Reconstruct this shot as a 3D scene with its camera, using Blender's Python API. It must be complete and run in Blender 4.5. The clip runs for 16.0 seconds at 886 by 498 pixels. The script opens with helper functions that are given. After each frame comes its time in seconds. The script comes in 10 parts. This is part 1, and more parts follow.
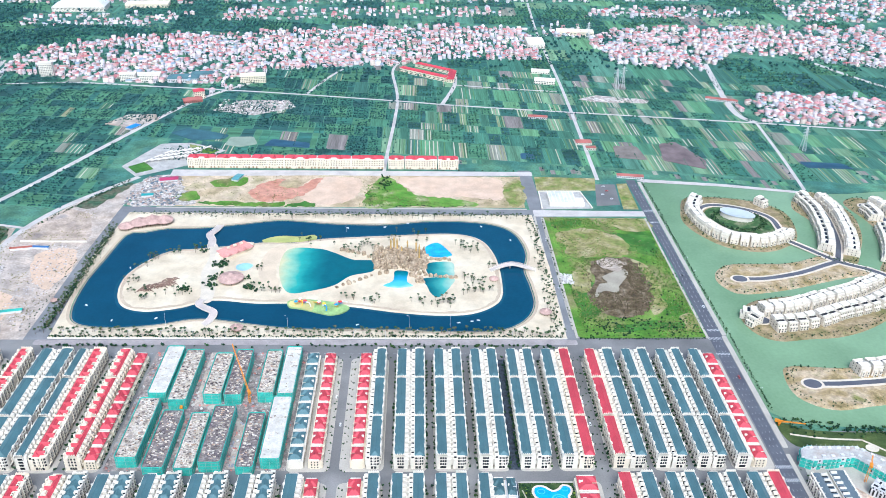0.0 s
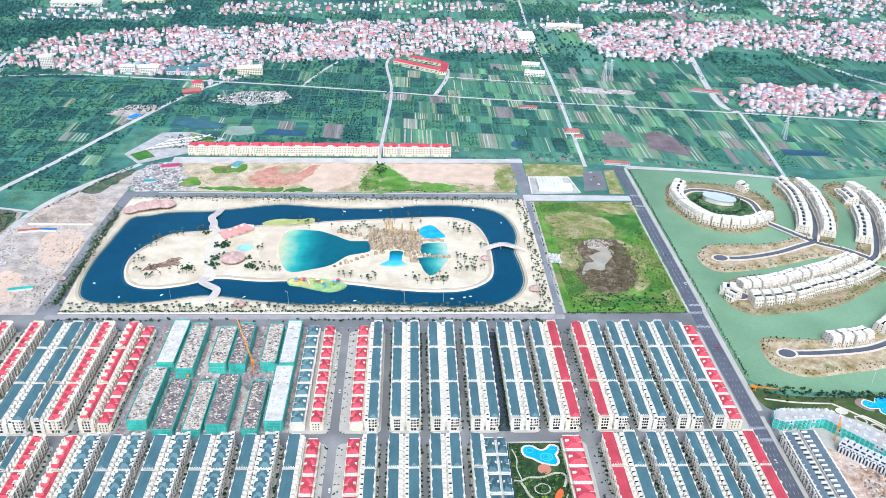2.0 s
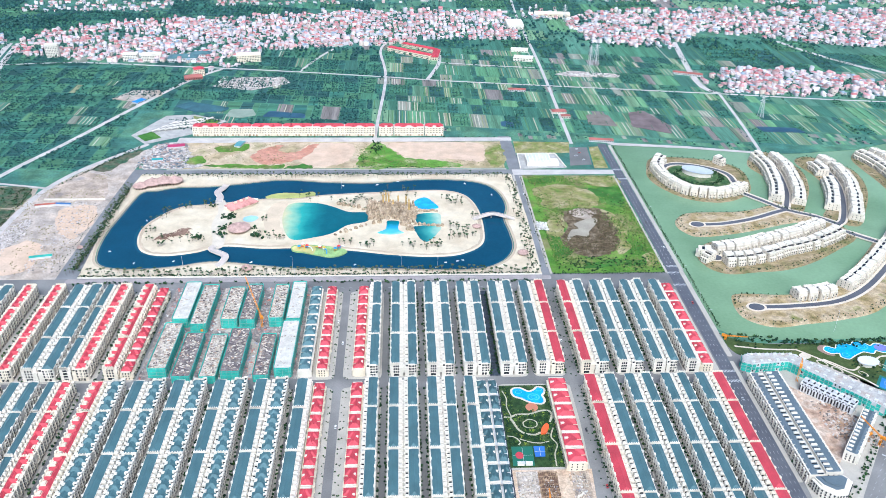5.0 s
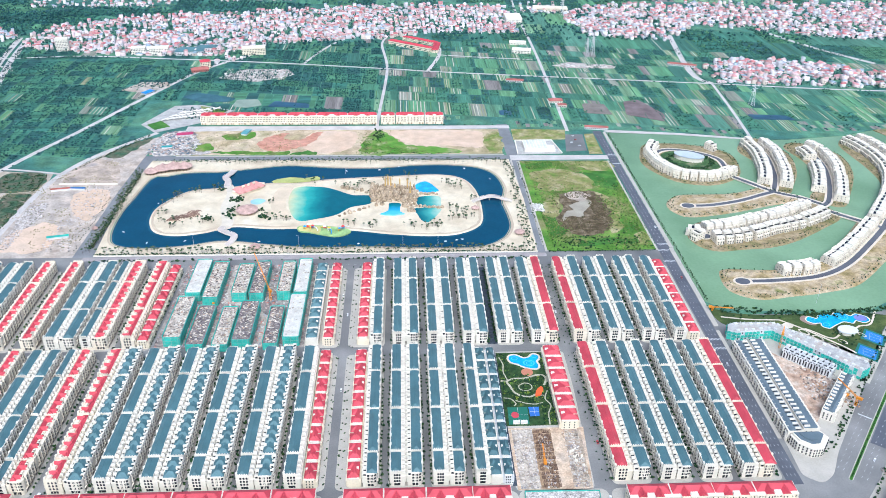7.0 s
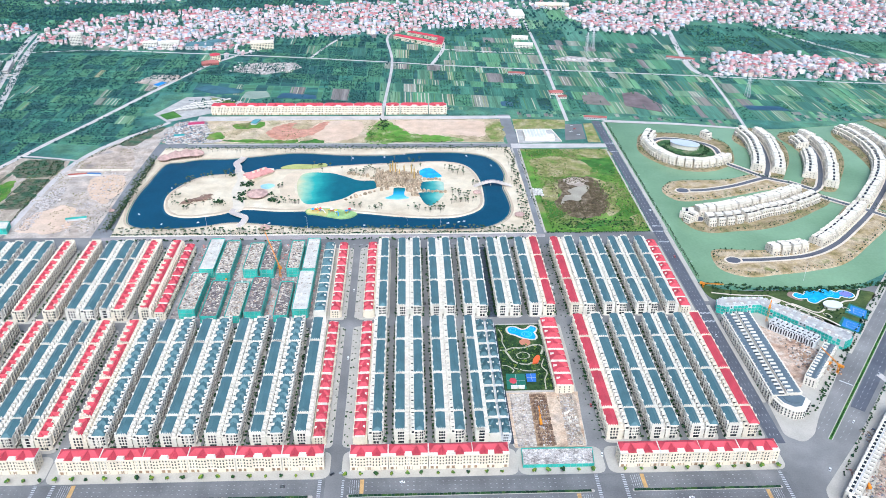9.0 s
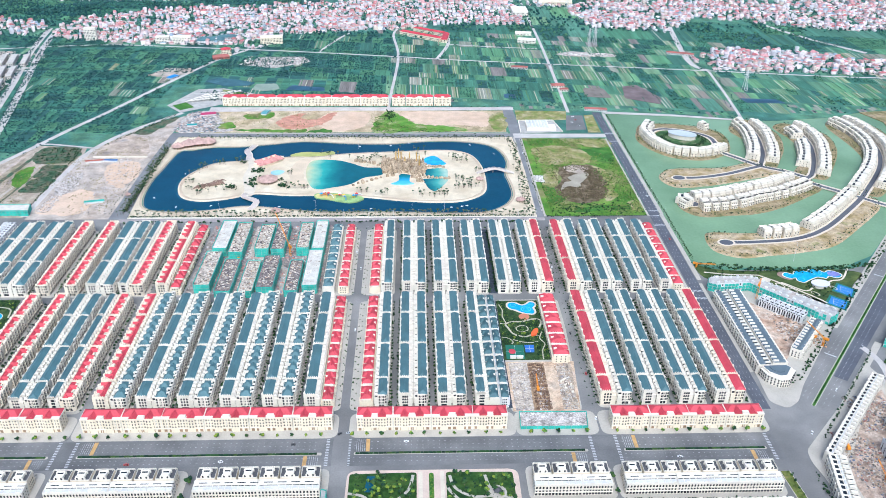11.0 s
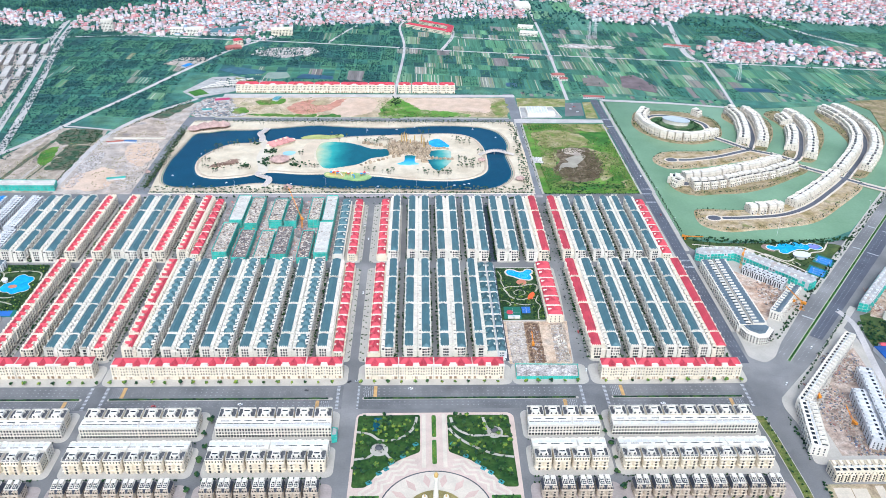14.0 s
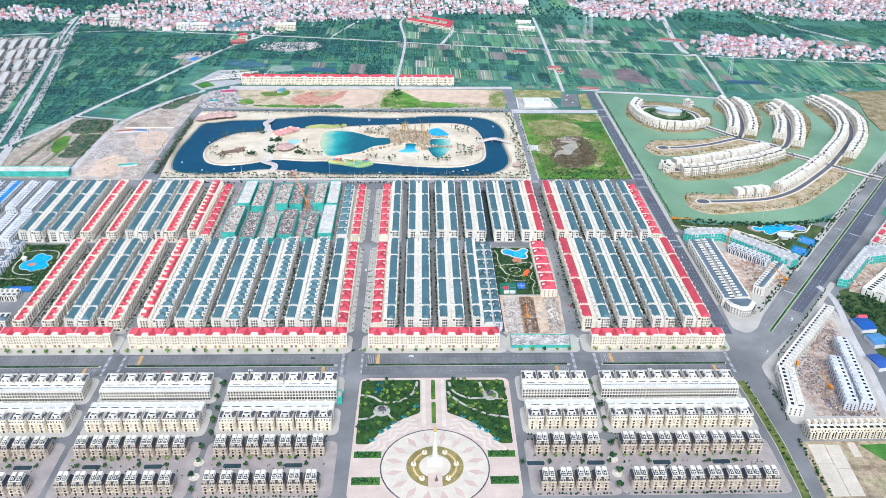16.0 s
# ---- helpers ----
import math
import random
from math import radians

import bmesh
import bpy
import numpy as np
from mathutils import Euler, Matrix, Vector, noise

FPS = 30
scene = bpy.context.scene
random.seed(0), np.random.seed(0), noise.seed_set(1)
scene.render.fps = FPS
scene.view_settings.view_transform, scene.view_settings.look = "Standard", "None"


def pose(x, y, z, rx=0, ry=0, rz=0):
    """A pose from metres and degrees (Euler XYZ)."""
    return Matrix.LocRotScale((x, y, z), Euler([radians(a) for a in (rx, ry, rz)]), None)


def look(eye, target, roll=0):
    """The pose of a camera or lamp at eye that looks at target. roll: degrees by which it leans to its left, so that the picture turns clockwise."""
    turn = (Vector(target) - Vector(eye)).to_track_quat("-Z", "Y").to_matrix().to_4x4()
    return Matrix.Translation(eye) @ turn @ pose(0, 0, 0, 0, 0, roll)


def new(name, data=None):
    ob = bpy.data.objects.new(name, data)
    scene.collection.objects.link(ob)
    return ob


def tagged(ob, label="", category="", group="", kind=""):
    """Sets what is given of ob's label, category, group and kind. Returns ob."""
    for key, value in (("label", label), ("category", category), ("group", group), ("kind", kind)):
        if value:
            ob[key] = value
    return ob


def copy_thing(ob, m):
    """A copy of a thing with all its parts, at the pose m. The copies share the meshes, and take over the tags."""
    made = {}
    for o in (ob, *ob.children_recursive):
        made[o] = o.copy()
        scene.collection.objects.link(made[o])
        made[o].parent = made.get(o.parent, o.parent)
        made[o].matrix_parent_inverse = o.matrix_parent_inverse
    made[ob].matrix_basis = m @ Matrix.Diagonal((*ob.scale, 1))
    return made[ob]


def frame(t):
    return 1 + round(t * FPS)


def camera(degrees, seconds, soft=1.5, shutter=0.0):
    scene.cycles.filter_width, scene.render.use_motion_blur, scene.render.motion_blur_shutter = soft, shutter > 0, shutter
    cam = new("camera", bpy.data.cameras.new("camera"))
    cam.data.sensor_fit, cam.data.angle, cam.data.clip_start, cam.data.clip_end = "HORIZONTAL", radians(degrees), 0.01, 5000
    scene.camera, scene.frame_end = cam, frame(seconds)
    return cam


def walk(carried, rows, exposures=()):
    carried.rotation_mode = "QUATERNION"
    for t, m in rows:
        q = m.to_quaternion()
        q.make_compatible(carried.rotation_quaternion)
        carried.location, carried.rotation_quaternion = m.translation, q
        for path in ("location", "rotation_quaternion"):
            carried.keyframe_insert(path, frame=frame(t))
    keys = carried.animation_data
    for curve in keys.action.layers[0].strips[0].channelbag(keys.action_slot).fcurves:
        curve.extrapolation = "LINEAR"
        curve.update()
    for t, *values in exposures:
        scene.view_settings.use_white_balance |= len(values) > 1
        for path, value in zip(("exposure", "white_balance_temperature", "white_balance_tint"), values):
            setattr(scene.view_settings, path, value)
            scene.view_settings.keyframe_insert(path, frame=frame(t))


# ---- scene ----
# the drone flies backwards, south of the town, at a steady height
cam = camera(56.75, 16.0, soft=0.8)
PATH = [
    (0.0, (73.38, -525.33, 516.02), (98.56, 172.06, 124.85), 1.259),
    (1.0, (72.55, -549.12, 516.00), (101.17, 148.30, 125.12), 1.398),
    (2.0, (71.09, -573.39, 516.40), (103.46, 123.41, 124.72), 1.425),
    (3.0, (69.55, -598.17, 516.82), (105.16, 97.81, 123.96), 1.371),
    (4.0, (68.28, -623.38, 517.01), (106.13, 71.86, 123.05), 1.267),
    (5.0, (67.46, -648.91, 516.81), (106.31, 45.87, 122.13), 1.138),
    (6.0, (67.12, -674.57, 516.18), (105.74, 20.10, 121.27), 1.005),
    (7.0, (67.21, -700.19, 515.12), (104.51, -5.30, 120.49), 0.887),
    (8.0, (67.61, -725.61, 513.72), (102.74, -30.21, 119.79), 0.794),
    (9.0, (68.13, -750.70, 512.10), (100.62, -54.63, 119.12), 0.737),
    (10.0, (68.63, -775.39, 510.40), (98.34, -78.60, 118.48), 0.715),
    (11.0, (68.94, -799.69, 508.78), (96.11, -102.25, 117.83), 0.728),
    (12.0, (69.01, -823.73, 507.37), (94.12, -125.80, 117.17), 0.766),
    (13.0, (68.84, -847.77, 506.28), (92.54, -149.52, 116.56), 0.813),
    (14.0, (68.59, -872.23, 505.58), (91.53, -173.82, 116.10), 0.850),
    (15.0, (68.56, -897.71, 505.26), (91.15, -199.19, 115.95), 0.847),
    (16.0, (69.25, -925.02, 505.24), (91.44, -226.23, 116.39), 0.770),
]
walk(cam, [(t, look(eye, target, roll)) for t, eye, target, roll in PATH], [(0.0, 0.78, 5180, 6), (16.0, 0.67, 5220, 6)])

# ---- light ----
SUN_AZ, SUN_EL = radians(180), radians(52)  # compass bearing of the sun and its height
world = bpy.data.worlds.new("sky")
scene.world = world
world.use_nodes = True
wn = world.node_tree.nodes
sky = wn.new("ShaderNodeTexSky")
sky.sky_type, sky.sun_disc = "NISHITA", False
sky.sun_elevation, sky.sun_rotation = SUN_EL, SUN_AZ
sky.air_density, sky.dust_density = 1.0, 5.0
world.node_tree.links.new(sky.outputs[0], wn["Background"].inputs[0])
wn["Background"].inputs[1].default_value = 0.105
sun = new("sun", bpy.data.lights.new("sun", "SUN"))
sun.data.energy, sun.data.angle, sun.data.color = 1.75, radians(40), (1.0, 0.94, 0.84)
toward = Vector((math.sin(SUN_AZ) * math.cos(SUN_EL), math.cos(SUN_AZ) * math.cos(SUN_EL), math.sin(SUN_EL)))
sun.matrix_world = look(toward * 900, (0, 0, 0))


# ---- materials ----
def mat(name, base, rough=0.8, var=0.18, scale=0.05, fine=1.2, palette=None, by="", bump=0.0, metal=0.0, streak=None, spec=0.3):
    """A surface in metres: two scales of noise over a base colour, or over a palette picked per piece (island) or per object."""
    m = bpy.data.materials.new(name)
    m.use_nodes = True
    n, l = m.node_tree.nodes, m.node_tree.links
    b = n["Principled BSDF"]
    b.inputs["Roughness"].default_value = rough
    b.inputs["Metallic"].default_value = metal
    b.inputs["Specular IOR Level"].default_value = spec
    geo = n.new("ShaderNodeNewGeometry")
    where = geo.outputs["Position"]
    if streak:
        mp = n.new("ShaderNodeMapping")
        mp.inputs["Scale"].default_value = streak
        l.new(where, mp.inputs[0])
        where = mp.outputs[0]
    if palette:
        ramp = n.new("ShaderNodeValToRGB")
        ramp.color_ramp.interpolation = "CONSTANT"
        e = ramp.color_ramp.elements
        while len(e) < len(palette):
            e.new(0.5)
        for i, col in enumerate(palette):
            e[i].position, e[i].color = i / len(palette), (*col, 1)
        if by == "object":
            src = n.new("ShaderNodeObjectInfo").outputs["Random"]
        else:
            src = geo.outputs["Random Per Island"]
        l.new(src, ramp.inputs[0])
        colour = ramp.outputs[0]
    else:
        rgb = n.new("ShaderNodeRGB")
        rgb.outputs[0].default_value = (*base, 1)
        colour = rgb.outputs[0]
    for sc, amount in ((scale, var), (fine, var * 0.7)):
        tex = n.new("ShaderNodeTexNoise")
        tex.inputs["Scale"].default_value, tex.inputs["Detail"].default_value = sc, 5
        l.new(where, tex.inputs["Vector"])
        mr = n.new("ShaderNodeMapRange")
        mr.inputs[1].default_value, mr.inputs[2].default_value = 0.3, 0.7
        mr.inputs[3].default_value, mr.inputs[4].default_value = 1 - amount, 1 + amount
        l.new(tex.outputs[0], mr.inputs[0])
        mul = n.new("ShaderNodeVectorMath")
        mul.operation = "SCALE"
        l.new(colour, mul.inputs[0])
        l.new(mr.outputs[0], mul.inputs["Scale"])
        colour = mul.outputs[0]
    l.new(colour, b.inputs["Base Color"])
    if bump:
        bp = n.new("ShaderNodeBump")
        bp.inputs["Strength"].default_value, bp.inputs["Distance"].default_value = bump, 0.3
        l.new(tex.outputs[0], bp.inputs["Height"])
        l.new(bp.outputs[0], b.inputs["Normal"])
    return m


def blend(name, cols, scale=0.02, detail=6, rough=0.9, fine=0.6, amount=0.2, lo=0.3, hi=0.7, stretch=None, bump=0.0):
    """Ground of several colours that run into one another in patches."""
    m = mat(name, cols[0], rough, amount, scale * 3, fine, bump=bump)
    n, l = m.node_tree.nodes, m.node_tree.links
    tex = n.new("ShaderNodeTexNoise")
    tex.inputs["Scale"].default_value, tex.inputs["Detail"].default_value = scale, detail
    pos = n.new("ShaderNodeNewGeometry").outputs["Position"]
    if stretch:
        mp = n.new("ShaderNodeMapping")
        mp.inputs["Scale"].default_value = stretch
        l.new(pos, mp.inputs[0])
        pos = mp.outputs[0]
    l.new(pos, tex.inputs["Vector"])
    ramp = n.new("ShaderNodeValToRGB")
    e = ramp.color_ramp.elements
    while len(e) < len(cols):
        e.new(0.5)
    for i, col in enumerate(cols):
        e[i].position, e[i].color = lo + (hi - lo) * i / (len(cols) - 1), (*col, 1)
    l.new(tex.outputs[0], ramp.inputs[0])
    rgb = next(x for x in n if x.type == "RGB")
    to = [k.to_socket for k in rgb.outputs[0].links]
    for s in to:
        l.new(ramp.outputs[0], s)
    return m


def water(name, deep, shallow, scale=0.01, rough=0.12):
    m = blend(name, [deep, shallow], scale, 3, rough, 0.3, 0.08, bump=0.0)
    n, l = m.node_tree.nodes, m.node_tree.links
    b = n["Principled BSDF"]
    tex = n.new("ShaderNodeTexNoise")
    tex.inputs["Scale"].default_value, tex.inputs["Detail"].default_value = 0.5, 4
    l.new(n.new("ShaderNodeNewGeometry").outputs["Position"], tex.inputs["Vector"])
    bp = n.new("ShaderNodeBump")
    bp.inputs["Strength"].default_value, bp.inputs["Distance"].default_value = 0.25, 0.2
    l.new(tex.outputs[0], bp.inputs["Height"])
    l.new(bp.outputs[0], b.inputs["Normal"])
    b.inputs["IOR"].default_value = 1.33
    return m


WHITE = mat("white_render", (0.74, 0.68, 0.58), 0.75, 0.07, 0.08, 0.9)
CREAM = mat("cream_render", (0.76, 0.66, 0.5), 0.75, 0.08, 0.08, 0.9)
GREYW = mat("grey_render", (0.62, 0.61, 0.6), 0.8, 0.12, 0.1, 0.9)
TEAL = mat("teal_roof_tiles", (0.085, 0.162, 0.178), 0.55, 0.16, 0.06, 1.5, bump=0.3)
RED = mat("red_roof_tiles", (0.5, 0.06, 0.08), 0.6, 0.2, 0.06, 1.5, bump=0.3)
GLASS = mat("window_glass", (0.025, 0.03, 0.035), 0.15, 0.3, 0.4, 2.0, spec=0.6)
SHOP = mat("shop_front", (0.23, 0.21, 0.19), 0.5, 0.4, 0.2, 0.8)
ASPHALT = blend("asphalt", [(0.14, 0.137, 0.135), (0.19, 0.184, 0.178), (0.29, 0.278, 0.262)], 0.012, 5, 0.85, 0.7, 0.12)
ASPHALT_D = blend("dark_asphalt", [(0.085, 0.09, 0.11), (0.12, 0.125, 0.145)], 0.02, 5, 0.85, 0.7, 0.12)
PAVE = mat("pavement_slabs", (0.45, 0.41, 0.35), 0.85, 0.1, 0.06, 0.7)
PINK = mat("pink_granite_paving", (0.58, 0.45, 0.37), 0.7, 0.1, 0.08, 0.8)
PALEP = mat("pale_granite_paving", (0.62, 0.54, 0.43), 0.7, 0.1, 0.08, 0.8)
CONC = mat("concrete", (0.42, 0.4, 0.37), 0.9, 0.2, 0.08, 0.8)
ROADC = mat("concrete_road", (0.5, 0.46, 0.43), 0.9, 0.15, 0.05, 0.5)
LINE = mat("road_paint", (0.5, 0.5, 0.5), 0.6, 0.15, 0.2, 1.0)
YELLOW = mat("yellow_road_paint", (0.5, 0.31, 0.12), 0.6, 0.2, 0.2, 1.0)
SAND = blend("beach_sand", [(0.54, 0.44, 0.31), (0.64, 0.54, 0.39), (0.71, 0.62, 0.47)], 0.03, 5, 0.95, 0.5, 0.08)
DEEP = water("lagoon_water", (0.008, 0.05, 0.095), (0.012, 0.065, 0.115), 0.008)
LAKE = water("lake_water", (0.15, 0.245, 0.13), (0.24, 0.36, 0.215), 0.006)
BLUE = mat("blue_pool_water", (0.06, 0.38, 0.7), 0.15, 0.25, 0.1, 0.5)
GRASS = blend("grass", [(0.04, 0.11, 0.02), (0.06, 0.17, 0.025), (0.11, 0.2, 0.04)], 0.03, 6, 0.95, 0.7, 0.25)
SCRUB = blend("waste_grass", [(0.045, 0.13, 0.02), (0.085, 0.2, 0.022), (0.13, 0.23, 0.035), (0.2, 0.2, 0.075), (0.33, 0.27, 0.16)], 0.02, 9, 0.95, 0.5, 0.35, 0.34, 0.7)
DIRT = blend("bare_soil", [(0.34, 0.27, 0.21), (0.47, 0.39, 0.32), (0.42, 0.36, 0.31), (0.52, 0.44, 0.37)], 0.02, 8, 0.95, 0.4, 0.28)
RUBBLE = blend("building_rubble", [(0.2, 0.17, 0.15), (0.45, 0.4, 0.36), (0.6, 0.55, 0.5)], 0.15, 8, 0.95, 0.9, 0.4)
PEACH = blend("levelled_sand", [(0.56, 0.4, 0.28), (0.63, 0.48, 0.36)], 0.02, 6, 0.95, 0.4, 0.12)
CLAY = blend("red_clay", [(0.45, 0.2, 0.13), (0.55, 0.3, 0.22)], 0.04, 6, 0.95, 0.4, 0.2)
ROCK = blend("artificial_rock", [(0.17, 0.12, 0.08), (0.38, 0.29, 0.19), (0.5, 0.4, 0.29)], 0.15, 8, 0.9, 0.8, 0.35, bump=0.6)
THATCH = mat("thatched_roof", (0.5, 0.34, 0.29), 0.9, 0.25, 0.15, 1.5, bump=0.5)
LEAF = mat("foliage", (0.03, 0.08, 0.02), 0.9, 0.3, 0.2, 1.5, palette=[(0.01, 0.034, 0.016), (0.017, 0.052, 0.02), (0.028, 0.075, 0.022), (0.013, 0.042, 0.024), (0.045, 0.09, 0.022)])
LEAFY = mat("yellow_green_foliage", (0.2, 0.26, 0.03), 0.9, 0.3, 0.2, 1.5, palette=[(0.12, 0.2, 0.03), (0.2, 0.26, 0.03), (0.07, 0.15, 0.03)])
BARK = mat("bark", (0.16, 0.12, 0.09), 0.95, 0.3, 0.3, 2.0)
NET = mat("green_safety_netting", (0.08, 0.44, 0.35), 0.7, 0.25, 0.12, 0.8)
GOLD = mat("golden_yellow_paint", (0.55, 0.36, 0.12), 0.6, 0.2, 0.2, 1.0)
ORANGE = mat("orange_crane_paint", (0.7, 0.26, 0.02), 0.5, 0.15, 0.2, 1.0)


# ---- building helpers ----
class Mesh:
    """Collects faces; link() makes one mesh object of them."""

    def __init__(self):
        self.v, self.f = [], []

    def poly(self, *pts):
        k = len(self.v)
        self.v += pts
        self.f.append(tuple(range(k, k + len(pts))))

    def box(self, x0, x1, y0, y1, z0, z1, bottom=False):
        k = len(self.v)
        self.v += [(x0, y0, z0), (x1, y0, z0), (x1, y1, z0), (x0, y1, z0), (x0, y0, z1), (x1, y0, z1), (x1, y1, z1), (x0, y1, z1)]
        for q in ((4, 5, 6, 7), (0, 1, 5, 4), (1, 2, 6, 5), (2, 3, 7, 6), (3, 0, 4, 7)) + (((3, 2, 1, 0),) if bottom else ()):
            self.f.append(tuple(k + i for i in q))

    def hip(self, x0, x1, y0, y1, z0, h, run=None, lip=0.25):
        """A hipped roof with an eave of thickness lip; the ridge lies along the longer side."""
        w, d = x1 - x0, y1 - y0
        r = run if run is not None else min(w, d) / 2
        k = len(self.v)
        self.v += [(x, y, z) for z in (z0, z0 + lip) for x, y in ((x0, y0), (x1, y0), (x1, y1), (x0, y1))]
        if w >= d:
            a, b = (x0 + r, (y0 + y1) / 2, z0 + h), (x1 - r, (y0 + y1) / 2, z0 + h)
            roof = ((4, 5, 9, 8), (5, 6, 9), (6, 7, 8, 9), (7, 4, 8))
        else:
            a, b = ((x0 + x1) / 2, y0 + r, z0 + h), ((x0 + x1) / 2, y1 - r, z0 + h)
            roof = ((4, 5, 8), (5, 6, 9, 8), (6, 7, 9), (7, 4, 8, 9))
        self.v += [a, b]
        for q in roof + ((0, 1, 5, 4), (1, 2, 6, 5), (2, 3, 7, 6), (3, 0, 4, 7), (3, 2, 1, 0)):
            self.f.append(tuple(k + i for i in q))

    def gable(self, x0, x1, y0, y1, z0, h, along="x"):
        """A saddle roof, solid; its ridge runs along x or y."""
        k = len(self.v)
        self.v += [(x0, y0, z0), (x1, y0, z0), (x1, y1, z0), (x0, y1, z0)]
        if along == "x":
            m = (y0 + y1) / 2
            self.v += [(x0, m, z0 + h), (x1, m, z0 + h)]
            fs = ((0, 1, 5, 4), (2, 3, 4, 5), (1, 2, 5), (3, 0, 4))
        else:
            m = (x0 + x1) / 2
            self.v += [(m, y0, z0 + h), (m, y1, z0 + h)]
            fs = ((1, 2, 5, 4), (3, 0, 4, 5), (0, 1, 4), (2, 3, 5))
        for q in fs:
            self.f.append(tuple(k + i for i in q))

    def prism(self, pts, z0, z1, top=True):
        k, n = len(self.v), len(pts)
        self.v += [(x, y, z0) for x, y in pts] + [(x, y, z1) for x, y in pts]
        for i in range(n):
            j = (i + 1) % n
            self.f.append((k + i, k + j, k + n + j, k + n + i))
        if top:
            self.f.append(tuple(k + n + i for i in range(n)))

    def cone(self, x, y, z0, z1, r0, r1, n=8, cap=True):
        k = len(self.v)
        for z, r in ((z0, r0), (z1, r1)):
            self.v += [(x + r * math.cos(2 * math.pi * i / n), y + r * math.sin(2 * math.pi * i / n), z) for i in range(n)]
        for i in range(n):
            j = (i + 1) % n
            self.f.append((k + i, k + j, k + n + j, k + n + i))
        if cap:
            self.f.append(tuple(k + n + i for i in range(n)))

    def beam(self, a, b, r, n=4):
        """A bar from a to b."""
        a, b = Vector(a), Vector(b)
        d = (b - a).normalized()
        s = d.orthogonal().normalized()
        t = d.cross(s)
        k = len(self.v)
        for p in (a, b):
            self.v += [tuple(p + r * (math.cos(2 * math.pi * i / n) * s + math.sin(2 * math.pi * i / n) * t)) for i in range(n)]
        for i in range(n):
            j = (i + 1) % n
            self.f.append((k + i, k + j, k + n + j, k + n + i))
        self.f += [tuple(k + i for i in reversed(range(n))), tuple(k + n + i for i in range(n))]

    def data(self, name, material):
        me = bpy.data.meshes.new(name)
        me.from_pydata([tuple(p) for p in self.v], [], self.f)
        me.materials.append(material)
        return me


def part(name, m, material, parent=None, label="", kind=""):
    """One mesh object, under a thing or a part, or at top level."""
    ob = new(name, m.data(name, material) if isinstance(m, Mesh) else m)
    if parent:
        ob.parent = parent
    return tagged(ob, label, kind=kind)


def thing(name, label, category, group="", kind=""):
    """An empty at a thing's base, which carries its parts."""
    return tagged(new(name), label, category, group, kind)


def curve(pts, step=5.0, closed=True):
    """A smooth line through a few points."""
    n, out = len(pts), []
    for i in range(n if closed else n - 1):
        p = [pts[(i + k) % n] if closed else pts[min(max(i + k, 0), n - 1)] for k in (-1, 0, 1, 2)]
        m = max(1, int(math.dist(p[1], p[2]) / step))
        for j in range(m):
            t = j / m
            out.append(tuple(0.5 * (2 * p[1][a] + (p[2][a] - p[0][a]) * t + (2 * p[0][a] - 5 * p[1][a] + 4 * p[2][a] - p[3][a]) * t * t
                                    + (3 * p[1][a] - p[0][a] - 3 * p[2][a] + p[3][a]) * t ** 3) for a in (0, 1)))
    if not closed:
        out.append(tuple(pts[-1]))
    return out


def area(pts):
    return sum(a[0] * b[1] - b[0] * a[1] for a, b in zip(pts, pts[1:] + pts[:1])) / 2


def ccw(pts):
    return list(pts) if area(list(pts)) > 0 else list(reversed(pts))


def inset(pts, d):
    """The outline moved inwards by d (outwards if negative)."""
    pts, out = ccw(pts), []
    n = len(pts)
    for i in range(n):
        a, b, c = Vector(pts[i - 1]), Vector(pts[i]), Vector(pts[(i + 1) % n])
        e = ((b - a).normalized() + (c - b).normalized())
        e = e.normalized() if e.length > 1e-6 else (b - a).normalized()
        out.append((b[0] - e[1] * d, b[1] + e[0] * d))
    return out


def rounded(pts, r=6.0, n=5):
    """An outline with its corners rounded."""
    pts, out = ccw(pts), []
    for i in range(len(pts)):
        a, b, c = Vector(pts[i - 1]), Vector(pts[i]), Vector(pts[(i + 1) % len(pts)])
        ra = min(r, (a - b).length * 0.45, (c - b).length * 0.45)
        p, q = b + (a - b).normalized() * ra, b + (c - b).normalized() * ra
        out += [tuple((1 - t) ** 2 * p + 2 * t * (1 - t) * b + t * t * q) for t in (k / n for k in range(n + 1))]
    return out


